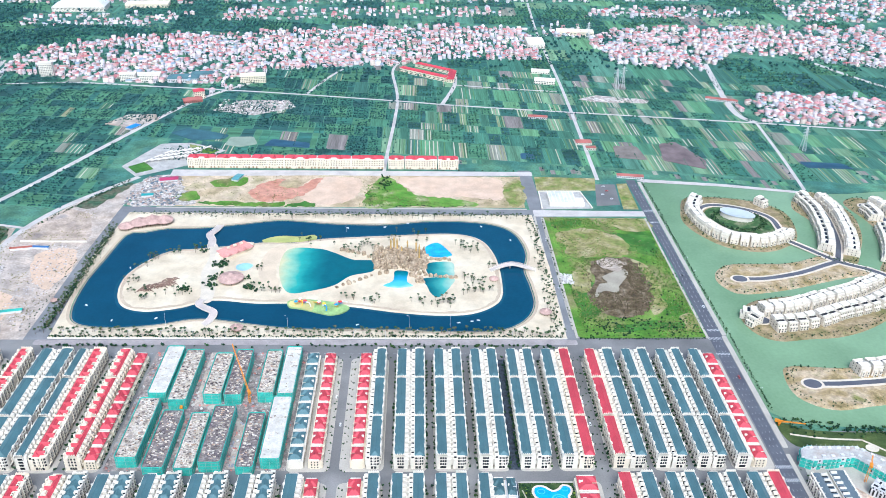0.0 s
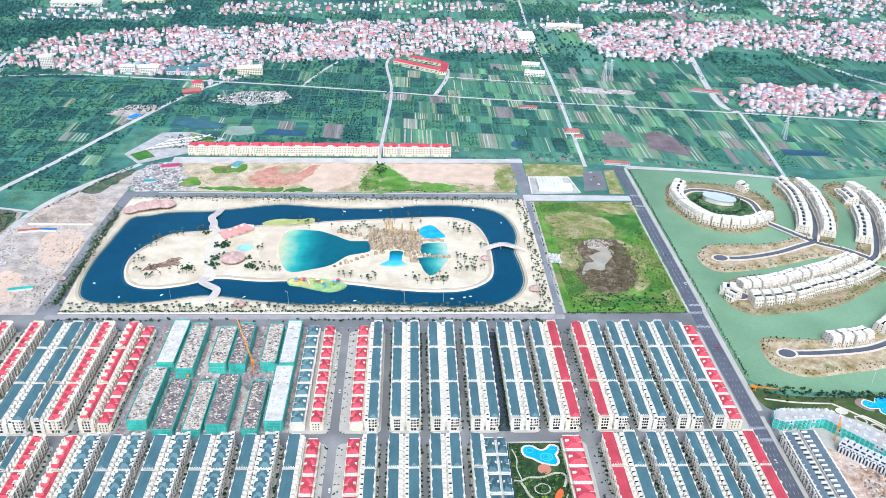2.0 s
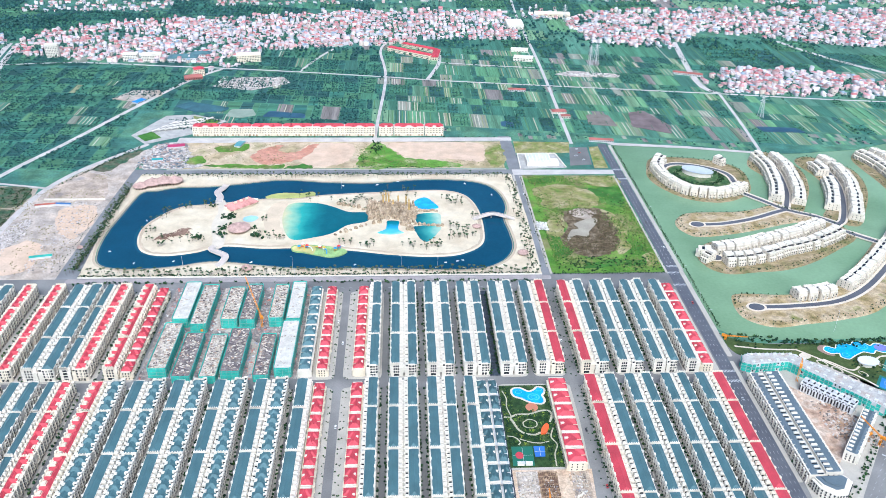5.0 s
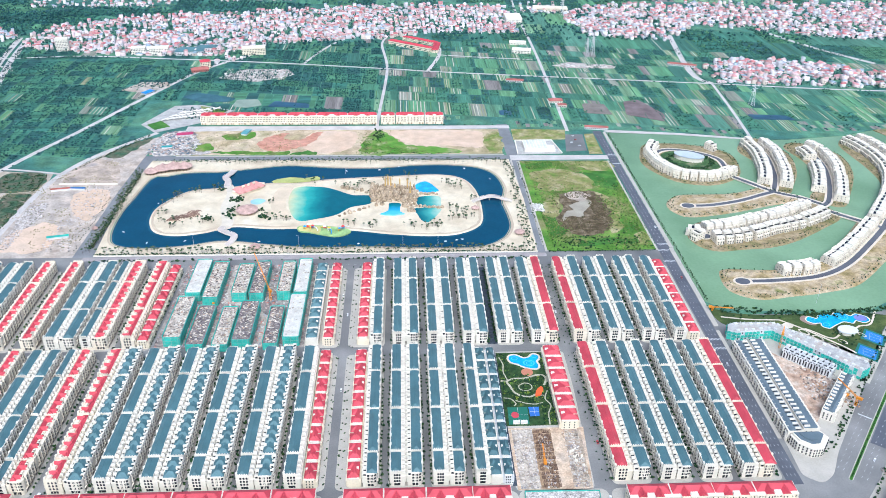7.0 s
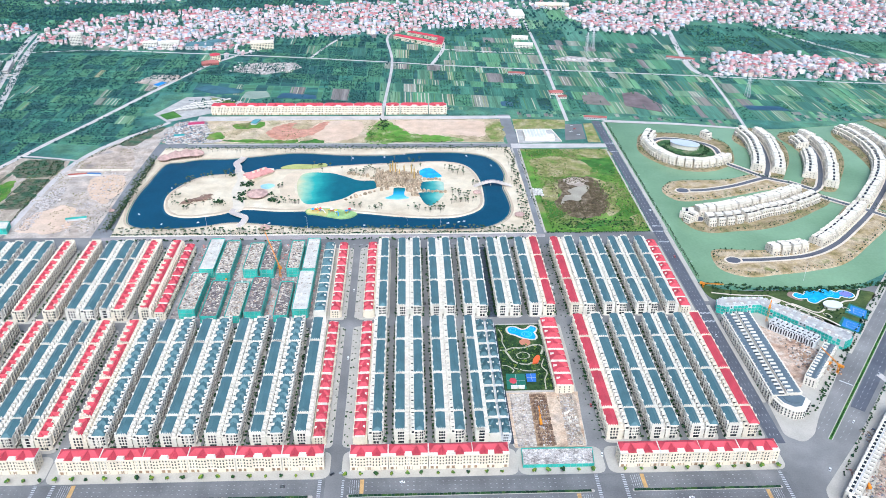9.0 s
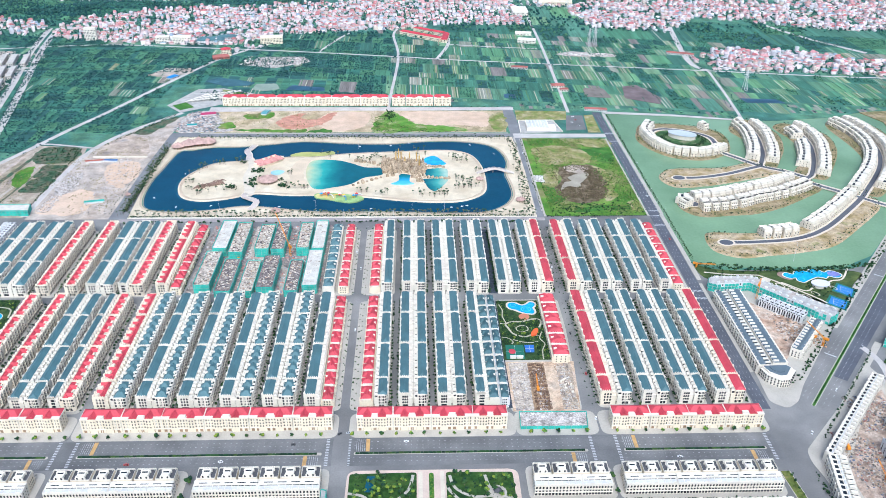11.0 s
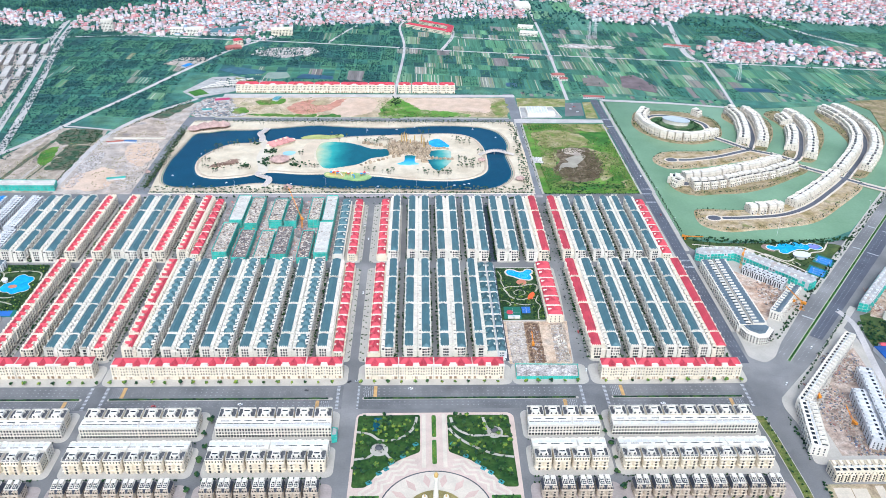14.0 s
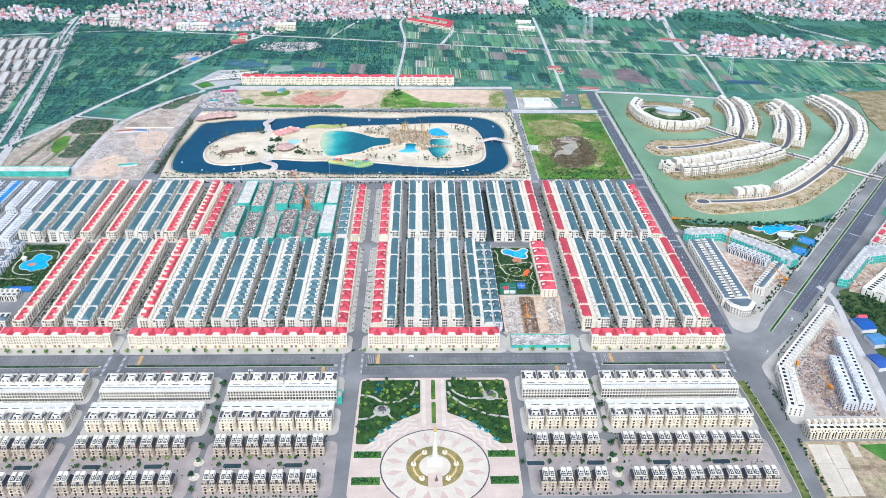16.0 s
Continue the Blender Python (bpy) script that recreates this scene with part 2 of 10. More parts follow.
def sheet(name, outline, z, material, holes=(), depth=0.0, label="", category="", kind="structure", bank=0.0, parent=None):
    """Flat ground with an outline and holes; depth gives it sides, bank lets the sides slope outwards."""
    from mathutils.geometry import delaunay_2d_cdt
    loops = [ccw(outline)] + [ccw(h)[::-1] for h in holes]
    vs, fs = [], []
    for lp in loops:
        k = len(vs)
        vs += [Vector(p) for p in lp]
        fs.append(list(range(k, k + len(lp))))
    edges = [(f[i], f[(i + 1) % len(f)]) for f in fs for i in range(len(f))]
    v2, e2, f2, *_ = delaunay_2d_cdt(vs, edges, [], 0, 1e-5)
    m = Mesh()
    m.v = [(p[0], p[1], z) for p in v2]

    def inside(p, lp):
        hit = False
        for a, b in zip(lp, lp[1:] + lp[:1]):
            if (a[1] > p[1]) != (b[1] > p[1]) and p[0] < (b[0] - a[0]) * (p[1] - a[1]) / (b[1] - a[1]) + a[0]:
                hit = not hit
        return hit

    for f in f2:
        c = sum((v2[i] for i in f), Vector((0, 0))) / len(f)
        if inside(c, loops[0]) and not any(inside(c, h) for h in loops[1:]):
            m.f.append(tuple(f))
    if depth:
        for lp in loops:
            low = inset(lp, -bank) if bank else lp
            if bank and area(lp) < 0:
                low = [tuple(p) for p in lp]
            elif bank:
                lp = ccw(lp)
            k, n = len(m.v), len(lp)
            m.v += [(x, y, z) for x, y in lp] + [(x, y, z - depth) for x, y in low]
            for i in range(n):
                j = (i + 1) % n
                m.f.append((k + i, k + n + i, k + n + j, k + j))
    ob = part(name, m, material, parent)
    return tagged(ob, label, category, kind=kind if not parent else "")


def rough(pts, amp=3.0, scale=0.12):
    """An outline made ragged, for natural ground edges."""
    return [(x + amp * noise.noise(Vector((x * scale, y * scale, 1.7))), y + amp * noise.noise(Vector((x * scale, y * scale, 8.3)))) for x, y in curve(list(pts), 2.5)]


def ribbon(pts, width):
    """The outline of a road along a line."""
    left, right = [], []
    for i, p in enumerate(pts):
        a, b = Vector(pts[max(i - 1, 0)]), Vector(pts[min(i + 1, len(pts) - 1)])
        d = (b - a).normalized()
        left.append((p[0] - d[1] * width / 2, p[1] + d[0] * width / 2))
        right.append((p[0] + d[1] * width / 2, p[1] - d[0] * width / 2))
    return left + right[::-1]


def scatter(name, template, places, materials, parent=None, label="", category="", kind="stuff"):
    """Many copies of a small shape joined into one mesh. template: Mesh-like list of (Mesh, material index); places: rows x, y, z, turn, sx, sy, sz."""
    P = np.array(places, dtype=np.float64)
    V, F, M, k = [], [], [], 0
    for m, mi in template:
        V.append(np.array(m.v, dtype=np.float64))
        F += [tuple(i + k for i in f) for f in m.f]
        M += [mi] * len(m.f)
        k += len(m.v)
    V = np.concatenate(V)
    n, nv = len(P), len(V)
    c, s = np.cos(P[:, 3])[:, None], np.sin(P[:, 3])[:, None]
    X, Y, Z = V[:, 0] * P[:, 4:5], V[:, 1] * P[:, 5:6], V[:, 2] * P[:, 6:7]
    co = np.stack([X * c - Y * s + P[:, 0:1], X * s + Y * c + P[:, 1:2], Z + P[:, 2:3]], -1).reshape(-1, 3)
    sizes = np.array([len(f) for f in F])
    flat = np.concatenate([np.array(f) for f in F])
    loops = (flat[None, :] + (np.arange(n) * nv)[:, None]).ravel()
    starts = np.concatenate([[0], np.cumsum(np.tile(sizes, n))[:-1]])
    me = bpy.data.meshes.new(name)
    me.vertices.add(n * nv)
    me.vertices.foreach_set("co", co.ravel())
    me.loops.add(len(loops))
    me.loops.foreach_set("vertex_index", loops.astype(np.int32))
    me.polygons.add(len(starts))
    me.polygons.foreach_set("loop_start", starts.astype(np.int32))
    me.polygons.foreach_set("material_index", np.tile(np.array(M), n).astype(np.int32))
    for mt in materials:
        me.materials.append(mt)
    me.update(calc_edges=True)
    ob = part(name, me, None, parent)
    return tagged(ob, label, category, kind=kind)


rnd = random.Random(7)


def clump(seed, lobes=5, squash=0.8, leaves=0):
    """A crown of uneven lobes, about one across, standing on z = 0."""
    r, m = random.Random(seed), Mesh()
    for k in range(lobes):
        a, d = r.uniform(0, 6.28), r.uniform(0.0, 0.32)
        cx, cy, cz, q = d * math.cos(a), d * math.sin(a), r.uniform(0.28, 0.62) * squash, r.uniform(0.17, 0.3)
        base = len(m.v)
        ring = 5
        m.v.append((cx, cy, cz - q * 0.8))
        for lev, rr in ((-0.35, 0.95), (0.4, 0.8)):
            for i in range(ring):
                t = 2 * math.pi * (i + (0.5 if lev > 0 else 0)) / ring + r.uniform(-0.2, 0.2)
                w = q * rr * r.uniform(0.7, 1.3)
                m.v.append((cx + w * math.cos(t), cy + w * math.sin(t), cz + lev * q * r.uniform(0.6, 1.4)))
        m.v.append((cx + r.uniform(-0.05, 0.05), cy, cz + q * r.uniform(0.8, 1.1)))
        for i in range(ring):
            j = (i + 1) % ring
            m.f += [(base, base + 1 + j, base + 1 + i), (base + 1 + i, base + 1 + j, base + 1 + ring + i),
                    (base + 1 + j, base + 1 + ring + j, base + 1 + ring + i), (base + 1 + ring + i, base + 1 + ring + j, base + 1 + 2 * ring)]
    return m


# ---- ground, water, roads ----
LAGOON = curve([(-306, 428), (-314, 359), (-318, 311), (-314, 256), (-300, 226), (-262, 217), (-213, 222), (-165, 234), (-104, 223), (-54, 215), (26, 215),
                (112, 210), (165, 213), (195, 233), (209, 265), (209, 305), (206, 342), (213, 385), (205, 432), (183, 459), (140, 471), (85, 471), (29, 461), (-40, 463),
                (-110, 472), (-165, 460), (-209, 450), (-258, 447), (-285, 436)], 6)
LAKE_SHORE = [(414, 606), (409, 400), (410, 169), (412, 78), (430, 62), (490, 54), (560, 57), (596, 55), (645, 83), (690, 135), (737, 190), (800, 262), (868, 338), (960, 470), (1040, 600),
              (980, 606), (911, 622), (820, 586), (717, 570), (658, 569), (536, 593)]
# the ground's greens are tinted blue to carry the distance haze
sheet("ground", [(-7000, -7000), (7000, -7000), (7000, 7000), (-7000, 7000)], 0.0,
      blend("farmland", [(0.05, 0.13, 0.11), (0.062, 0.163, 0.125), (0.1, 0.215, 0.13), (0.07, 0.163, 0.13)], 0.012, 7, 0.95, 0.35, 0.35),
      [LAGOON, LAKE_SHORE], 2.0, "flat green farmland round the new town", "ground")
sheet("lagoon_water", inset(LAGOON, -0.5), -0.6, DEEP, label="still dark blue salt-water lagoon", category="water")
sheet("lake_water", inset(LAKE_SHORE, -0.5), -0.6, LAKE, label="milky green lake round the villa islands", category="water")

# the town's carriageways are one asphalt bed; raised pavements lie on it as islands
sheet("road_bed", [(-560, -470), (560, -470), (900, -160), (720, 60), (700, 96), (655, 70), (600, 50), (412, 50), (412, 204), (-560, 204)], 0.05, ASPHALT,
      depth=0.05, label="worn grey asphalt of the town streets", category="road")
sheet("lagoon_ring_road", ccw([(-345, 195), (248, 195), (252, 500), (248, 645), (228, 645), (232, 508), (-340, 512), (-344, 380)]), 0.06, blend("worn_asphalt", [(0.17, 0.172, 0.18), (0.235, 0.235, 0.24)], 0.02, 5, 0.85, 0.7, 0.12),
      [[(-318, 197), (236, 197), (238, 350), (233, 492), (-322, 494), (-331, 380)]], 0.05, "grey asphalt road round the lagoon park", "road")
sheet("lake_avenue", [(392, 200), (407.5, 200), (407, 480), (405, 612), (391, 612), (394, 400)], 0.08, ASPHALT_D, depth=0.06,
      label="dark asphalt avenue beside the lake", category="road")
sheet("lake_avenue", [(391.5, -206), (405, -206), (405.5, 200), (391.8, 200)], 0.085, ASPHALT_D, depth=0.06,
      label="dark asphalt avenue beside the town terraces", category="road")
sheet("north_street", [(-300, 614), (250, 626), (250, 640), (-300, 640)], 0.08, ROADC, depth=0.05, label="pale concrete street before the far terrace", category="road")

# pavements as raised slabs with kerbs
PAVES = []


def pavement(x0, x1, y0, y1, r=7.0, material=PAVE, z=0.2):
    ob = sheet("pavement", rounded([(x0, y0), (x1, y0), (x1, y1), (x0, y1)], r), z, material, depth=0.16, label="pale paved pavement with a raised kerb", category="pavement")
    PAVES.append(ob)
    return ob


def lines(name, rows, material, z, label, w=0.25):
    """Painted marks: rows of x0, y0, x1, y1, width."""
    m = Mesh()
    for x0, y0, x1, y1, ww in rows:
        d = Vector((x1 - x0, y1 - y0)).normalized() * ww / 2
        m.poly((x0 + d[1], y0 - d[0], z), (x1 + d[1], y1 - d[0], z), (x1 - d[1], y1 + d[0], z), (x0 - d[1], y0 + d[0], z))
    return tagged(part(name, m, material), label, "road marking", kind="structure")




# ---- terraces ----
def windows(m, x0, x1, y0, y1, z0, rows, cols, w, h, step, face, proud=0.06, arch=False):
    """Dark panes in a grid on a wall: face +x, -x, +y or -y at the plane given."""
    for r in range(rows):
        z = z0 + r * step
        for c in range(cols):
            t = (c + 0.5) / cols
            if face in "+x-x" and face[1] == "x":
                y = y0 + (y1 - y0) * t
                a, e, d = (x0 + proud, y - w / 2, y + w / 2) if face[0] == "+" else (x0 - proud, y + w / 2, y - w / 2)
                m.poly((a, e, z), (a, d, z), (a, d, z + h), (a, e, z + h))
            else:
                x = x0 + (x1 - x0) * t
                a, e, d = (y0 + proud, x + w / 2, x - w / 2) if face[0] == "+" else (y0 - proud, x - w / 2, x + w / 2)
                m.poly((e, a, z), (d, a, z), (d, a, z + h), (e, a, z + h))


CACHE = {}


def place(key, build, m):
    """Builds a kind of thing once, then copies it to further places."""
    if key not in CACHE:
        CACHE[key] = build()
        CACHE[key].matrix_basis = m
        return CACHE[key]
    return copy_thing(CACHE[key], m)


WARM = mat("warm_render", (0.76, 0.67, 0.53), 0.75, 0.07, 0.08, 0.9)


def arched(x, z, w, h):
    """The outline of a round-headed opening, as pairs of run and height."""
    return ((x - w, z), (x + w, z), (x + w, z + h * 0.68), (x + w * 0.72, z + h * 0.9), (x, z + h), (x - w * 0.72, z + h * 0.9), (x - w, z + h * 0.68))


def terrace(W, L, roof, style, group):
    """A block of terraced town houses: street front at x = W, back yard side at x = 0, from y = 0 to L."""
    n = max(2, round(L / 5.6))
    s = L / n
    colour = "red" if roof is RED else "teal"
    t = thing("terrace_block", f"{'white' if roof is TEAL else 'cream'} four-storey terrace block with a {colour} tiled roof", "terrace", group)
    H, e = 14.6, 0.15
    wm = WHITE if roof is TEAL else WARM
    back = W * (0.27 if style == "smooth" else 0.22)
    wall = Mesh()
    o = [(back, e), (W - 2.6, e), (W - 0.8, e + 0.8), (W, e + 2.6), (W, L - e), (back, L - e)]
    wall.prism(o, 0.05, H)
    wall.box(0.0, back, e, L - e, 0.05, H - 3.6)
    part("wall", wall, wm, t)
    bays, win = Mesh(), Mesh()
    for k in range(n):  # stair heads over the back terraces, the gaps between darkened by sheets on the floor
        y = L * (k + 0.5) / n
        top = H - 0.3 + (0.7 if k % 2 else 0.0)
        bays.box(0.1, back, y - s * 0.27, y + s * 0.27, H - 3.6, top)
        bays.box(-0.9, 0.1, y - s * 0.2, y + s * 0.2, 3.2, H - 2.2)
        bays.box(back * 0.15, back * 0.8, y - s * 0.13, y + s * 0.13, top, top + 0.9)
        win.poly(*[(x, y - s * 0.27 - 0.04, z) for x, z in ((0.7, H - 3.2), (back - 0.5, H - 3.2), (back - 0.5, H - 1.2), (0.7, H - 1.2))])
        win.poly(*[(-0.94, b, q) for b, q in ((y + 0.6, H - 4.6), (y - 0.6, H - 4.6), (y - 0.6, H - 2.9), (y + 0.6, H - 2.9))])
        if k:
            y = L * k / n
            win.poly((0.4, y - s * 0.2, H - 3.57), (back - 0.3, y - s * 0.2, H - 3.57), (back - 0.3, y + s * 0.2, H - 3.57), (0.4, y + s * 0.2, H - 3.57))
    for k in range(n):  # street front: a bay to each house with loggias beside it
        y = L * (k + 0.5) / n
        if y < 3.2:
            continue
        tall = k % 2 == 0
        top = H + 1.5 if style != "smooth" else (H + 1.3 if tall else H - 1.6)
        c, q = (y - s * 0.16, s * 0.25)
        bays.prism([(W - 0.4, c - q), (W + 0.6, c - q), (W + 1.3, c - q * 0.5), (W + 1.3, c + q * 0.5), (W + 0.6, c + q), (W - 0.4, c + q)], 4.0, top)
        bays.box(W - 0.2, W + 1.0, y + s * 0.12, y + s * 0.46, 7.3, 8.4, True)
        bays.box(W - 0.2, W + 0.9, y + s * 0.12, y + s * 0.46, 10.8, 11.8, True)
        bays.box(W - 0.1, W + 0.4, y + s / 2 - 0.2, y + s / 2 + 0.2, 0.05, H + 0.6)
        for z, h in ((4.9, 2.1), (8.3, 2.1), (11.6, 2.0)):
            if z + h < top:
                win.poly(*[(W + 1.35, b, g) for b, g in arched(c, z, 0.62, h)])
                win.poly(*[(W + 0.2 + 0.4 * a, c - q - 0.03 - 0.0 * a, g) for a, g in ((0, z), (0.9, z), (0.9, z + h * 0.9), (0, z + h * 0.9))])
            win.poly(*[(W + 0.05, b, g) for b, g in arched(y + s * 0.29, z - 0.3, 0.82, h + 0.5)])
    bays.box(W, W + 0.9, e + 2.6, L - e, 3.9, 4.4, True)
    bays.box(W, W + 0.4, e + 2.6, L - e, H - 0.4, H + 0.1, True)
    part("bay", bays, wm, t, "white bays, balconies and stair heads", kind="stuff")
    rf = Mesh()
    x0, x1 = back + 0.2, W * (0.74 if style == "gabled" else 1.0) + 0.1
    if style == "smooth":
        rf.hip(x0, x1, 0.7, L - 0.7, H, 3.3, run=3.0)
    else:
        rf.hip(x0, x1 - 1.9, 0.7, L - 0.7, H, 2.3, run=2.6)
        k, y = 0, 0.8
        while y < L - 8:
            if style == "dormer":
                rf.hip(x0 + 0.2, x1 - 0.4, y + 0.2, y + 8.6, H + 0.02, 4.4 if k % 2 else 3.7, run=3.9)
            else:
                rf.gable(x0 + 1.5, x1 + 1.8, y + 2.2, y + 6.8, H + 0.3, 2.9, "x")
            y, k = y + 10.9, k + 1
    roofing = part("roof", rf, roof, t)
    if style != "smooth":
        dm = Mesh()
        y = 0.8
        while y < L - 8:
            if style == "dormer":
                dm.box(x1 - 2.6, x1 + 0.9, y + 8.7, y + 10.8, H - 0.3, H + 2.9)
                dm.box(x0 + 0.2, x0 + 2.4, y + 8.6, y + 10.8, H - 0.3, H + 2.3)
                dm.box(x1 - 1.6, x1 + 1.1, y + 3.6, y + 5.4, H - 0.1, H + 2.3)
                for yy, hh in ((y + 8.66, 2.2), (y + 3.56, 1.7)):
                    win.poly(*[(a, yy, q) for a, q in ((x1 - 1.3, H + 0.3), (x1 + 0.4, H + 0.3), (x1 + 0.4, H + hh), (x1 - 1.3, H + hh))])
            else:
                dm.box(x1 - 1.3, x1 + 0.8, y + 7.4, y + 8.7, H - 0.3, H + 1.6)
                dm.box(x1 + 1.2, x1 + 2.6, y + 2.7, y + 6.3, H - 0.3, H + 1.6)
                dm.box(x1 - 1.3, x1 + 0.8, y + 9.6, y + 10.9, H - 0.3, H + 1.6)
                win.poly(*[(x1 + 2.64, a, q) for a, q in ((y + 3.5, H - 0.2), (y + 5.5, H - 0.2), (y + 5.5, H + 1.1), (y + 3.5, H + 1.1))])
                for yy in (y + 7.36, y + 9.56):
                    win.poly(*[(a, yy, q) for a, q in ((x1 - 0.8, H + 0.2), (x1 + 0.4, H + 0.2), (x1 + 0.4, H + 1.3), (x1 - 0.8, H + 1.3))])
            y += 10.9
        part("dormer", dm, wm, roofing, "white dormer walls", kind="stuff")
    fw = Mesh()
    fw.box(back, W + 0.3, L - 0.55, L - 0.12, H - 0.2, H + 1.9)
    for i in range(5):
        x = back + (W - back) * (i + 0.5) / 5
        fw.box(x - 0.45, x + 0.45, L - 0.9, L - 0.12, H, H + 2.7)
    fw.box(back - 0.2, back + 0.15, 0.3, L - 0.3, H - 0.3, H + 0.7)
    fw.box(W + 0.12, W + 0.5, 2.6, L - 0.3, H - 0.1, H + 0.5)
    fw.box(back, W - 2.4, 0.1, 0.45, H - 0.1, H + 0.8)
    fw.box(back, W - 2.6, -0.35, e, 3.9, 4.4, True)
    fw.box(back, W - 2.6, -0.3, e, H - 0.5, H + 0.1, True)
    for x in (back + 0.3, (back + W) / 2 - 1, W - 2.8):
        fw.box(x - 0.25, x + 0.25, -0.2, e, 0.05, H)
    part("fire_wall", fw, wm, t, kind="stuff")
    windows(win, 0, 0, e, L - e, 1.4, 3, n * 2, 1.3, 1.7, 3.4, "-x")
    for z in (4.7, 8.1, 11.4):
        for c in range(3):
            x = back + 1.5 + (W - back - 4.8) * c / 2
            win.poly(*[(a, e - 0.05, q) for a, q in arched(x, z, 0.8, 2.3)])
            win.poly(*[(a, L - e + 0.05, q) for a, q in arched(x, z, 0.8, 2.3)[::-1]])
        for f in (0.3, 0.7):  # on the cut corner
            ax, ay = W - 2.6 + 1.8 * f + 0.03, e + 0.8 * f - 0.05
            win.poly((ax - 0.4, ay - 0.18, z), (ax + 0.4, ay + 0.18, z), (ax + 0.4, ay + 0.18, z + 2.1), (ax - 0.4, ay - 0.18, z + 2.1))
    windows(win, back + 1, W - 3, e, e, 0.6, 1, 3, 1.9, 2.8, 3.4, "-y")
    windows(win, back + 1, W - 3, L - e, L - e, 0.8, 1, 3, 1.9, 2.6, 3.4, "+y")
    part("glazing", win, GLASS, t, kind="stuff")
    sh = Mesh()
    windows(sh, W, W, e + 2.6, L - e, 0.3, 1, n, s * 0.76, 3.1, 3.4, "+x", 0.05)
    part("shop_front", sh, SHOP, t, kind="stuff")
    return t


def row(x0, x1, cuts, roof, style="smooth", street="+", group="town terraces"):
    """A terrace row between x0 and x1, cut into blocks; street: the side (+x or -x) of its street front."""
    W = x1 - x0
    for a, b in zip(cuts, cuts[1:]):
        L = b - a
        key = ("terrace", round(W, 1), round(L, 1), roof.name, style)
        m = pose(x0, a, 0.2) if street == "+" else pose(x1, b, 0.2, 0, 0, 180)
        place(key, lambda: terrace(W, L, roof, style, group), m)


R1 = (3, 55.5, 111.5, 159)
R2 = (-197, -171.5, -115.5, -59.5, -16)
# rank by the lagoon (first) and rank by the boulevard (second): x0, x1, roof, style, street side
for x0, x1, roof, st in [(-438, -424, TEAL, "-"), (-423, -409, TEAL, "+"), (-401, -388, TEAL, "-"), (-387, -373, TEAL, "+"), (-361.5, -347.5, RED, "+"), (-329, -315, RED, "+"),
                         (-304, -290, TEAL, "-"), (-289, -274, TEAL, "+"), (-267.5, -257.5, TEAL, "-"), (-256.5, -241, RED, "+"), (-226, -213, RED, "-"),
                         (30, 42, TEAL, "+"), (54.5, 66.5, TEAL, "-"), (68.5, 80.5, TEAL, "+"), (91.5, 103.5, TEAL, "-"), (105.5, 117.5, TEAL, "+"),
                         (128.5, 140, TEAL, "-"), (141.5, 153.5, TEAL, "+"), (165, 177, TEAL, "-"), (178.5, 190.5, TEAL, "+"), (201, 214, TEAL, "-"), (215.5, 228.5, RED, "+"),
                         (246, 259, RED, "-"), (260.5, 274, TEAL, "+"), (284, 296, TEAL, "-"), (297, 309.5, TEAL, "+"), (320, 332, TEAL, "-"), (333, 344.5, TEAL, "+"),
                         (354, 367, TEAL, "-")]:
    row(x0, x1, R1, roof, "gabled" if roof is RED and x0 < 0 else "smooth", st)
for x0, x1, roof, style, st in [(-361, -347.5, RED, "smooth", "+"), (-330, -316.5, RED, "smooth", "+"), (-306, -293.5, TEAL, "smooth", "-"), (-292.5, -279.5, TEAL, "smooth", "+"),
                                (-270.5, -261.5, TEAL, "smooth", "-"), (-260.5, -247, RED, "smooth", "+"), (-229.5, -216, RED, "smooth", "-"), (-214.5, -199.5, TEAL, "dormer", "+"),
                                (-190.5, -177, TEAL, "smooth", "-"), (-176, -161.5, TEAL, "dormer", "+"), (-152, -138.5, TEAL, "smooth", "-"), (-137.5, -122.5, TEAL, "dormer", "+"),
                                (-113, -99.5, TEAL, "smooth", "-"), (-98.5, -84, TEAL, "dormer", "+"), (-74, -60.5, TEAL, "smooth", "-"), (-59.5, -45, TEAL, "dormer", "+"),
                                (-35, -21.5, TEAL, "smooth", "-"),
                                (30, 42, TEAL, "smooth", "+"), (53.5, 65.5, TEAL, "smooth", "-"), (67.5, 79.5, TEAL, "smooth", "+"), (90, 102, TEAL, "smooth", "-"),
                                (103.5, 115.5, TEAL, "smooth", "+"), (126, 137, TEAL, "smooth", "-"),
                                (244, 258, RED, "smooth", "-"), (259.5, 273.5, TEAL, "smooth", "+"), (284, 296, TEAL, "smooth", "-"), (297, 309, TEAL, "smooth", "+"),
                                (320, 332, TEAL, "smooth", "-"), (333, 344.5, TEAL, "smooth", "+"), (354, 367, TEAL, "smooth", "-"), (368, 382, RED, "smooth", "+")]:
    row(x0, x1, R2, roof, "gabled" if roof is RED and x0 < 0 else style, st)


# pavements under each pair of rows
for a, b in [(-441, -406), (-404, -370), (-364, -341), (-332, -310), (-307, -271), (-268, -236), (-229, -199), (-40, -2.2), (6.2, 45), (52, 83), (89, 120), (126, 156), (162.5, 193), (198.5, 231),
             (243.5, 277), (282, 312), (318, 347), (352, 390)]:
    pavement(a, b, 0, 162)
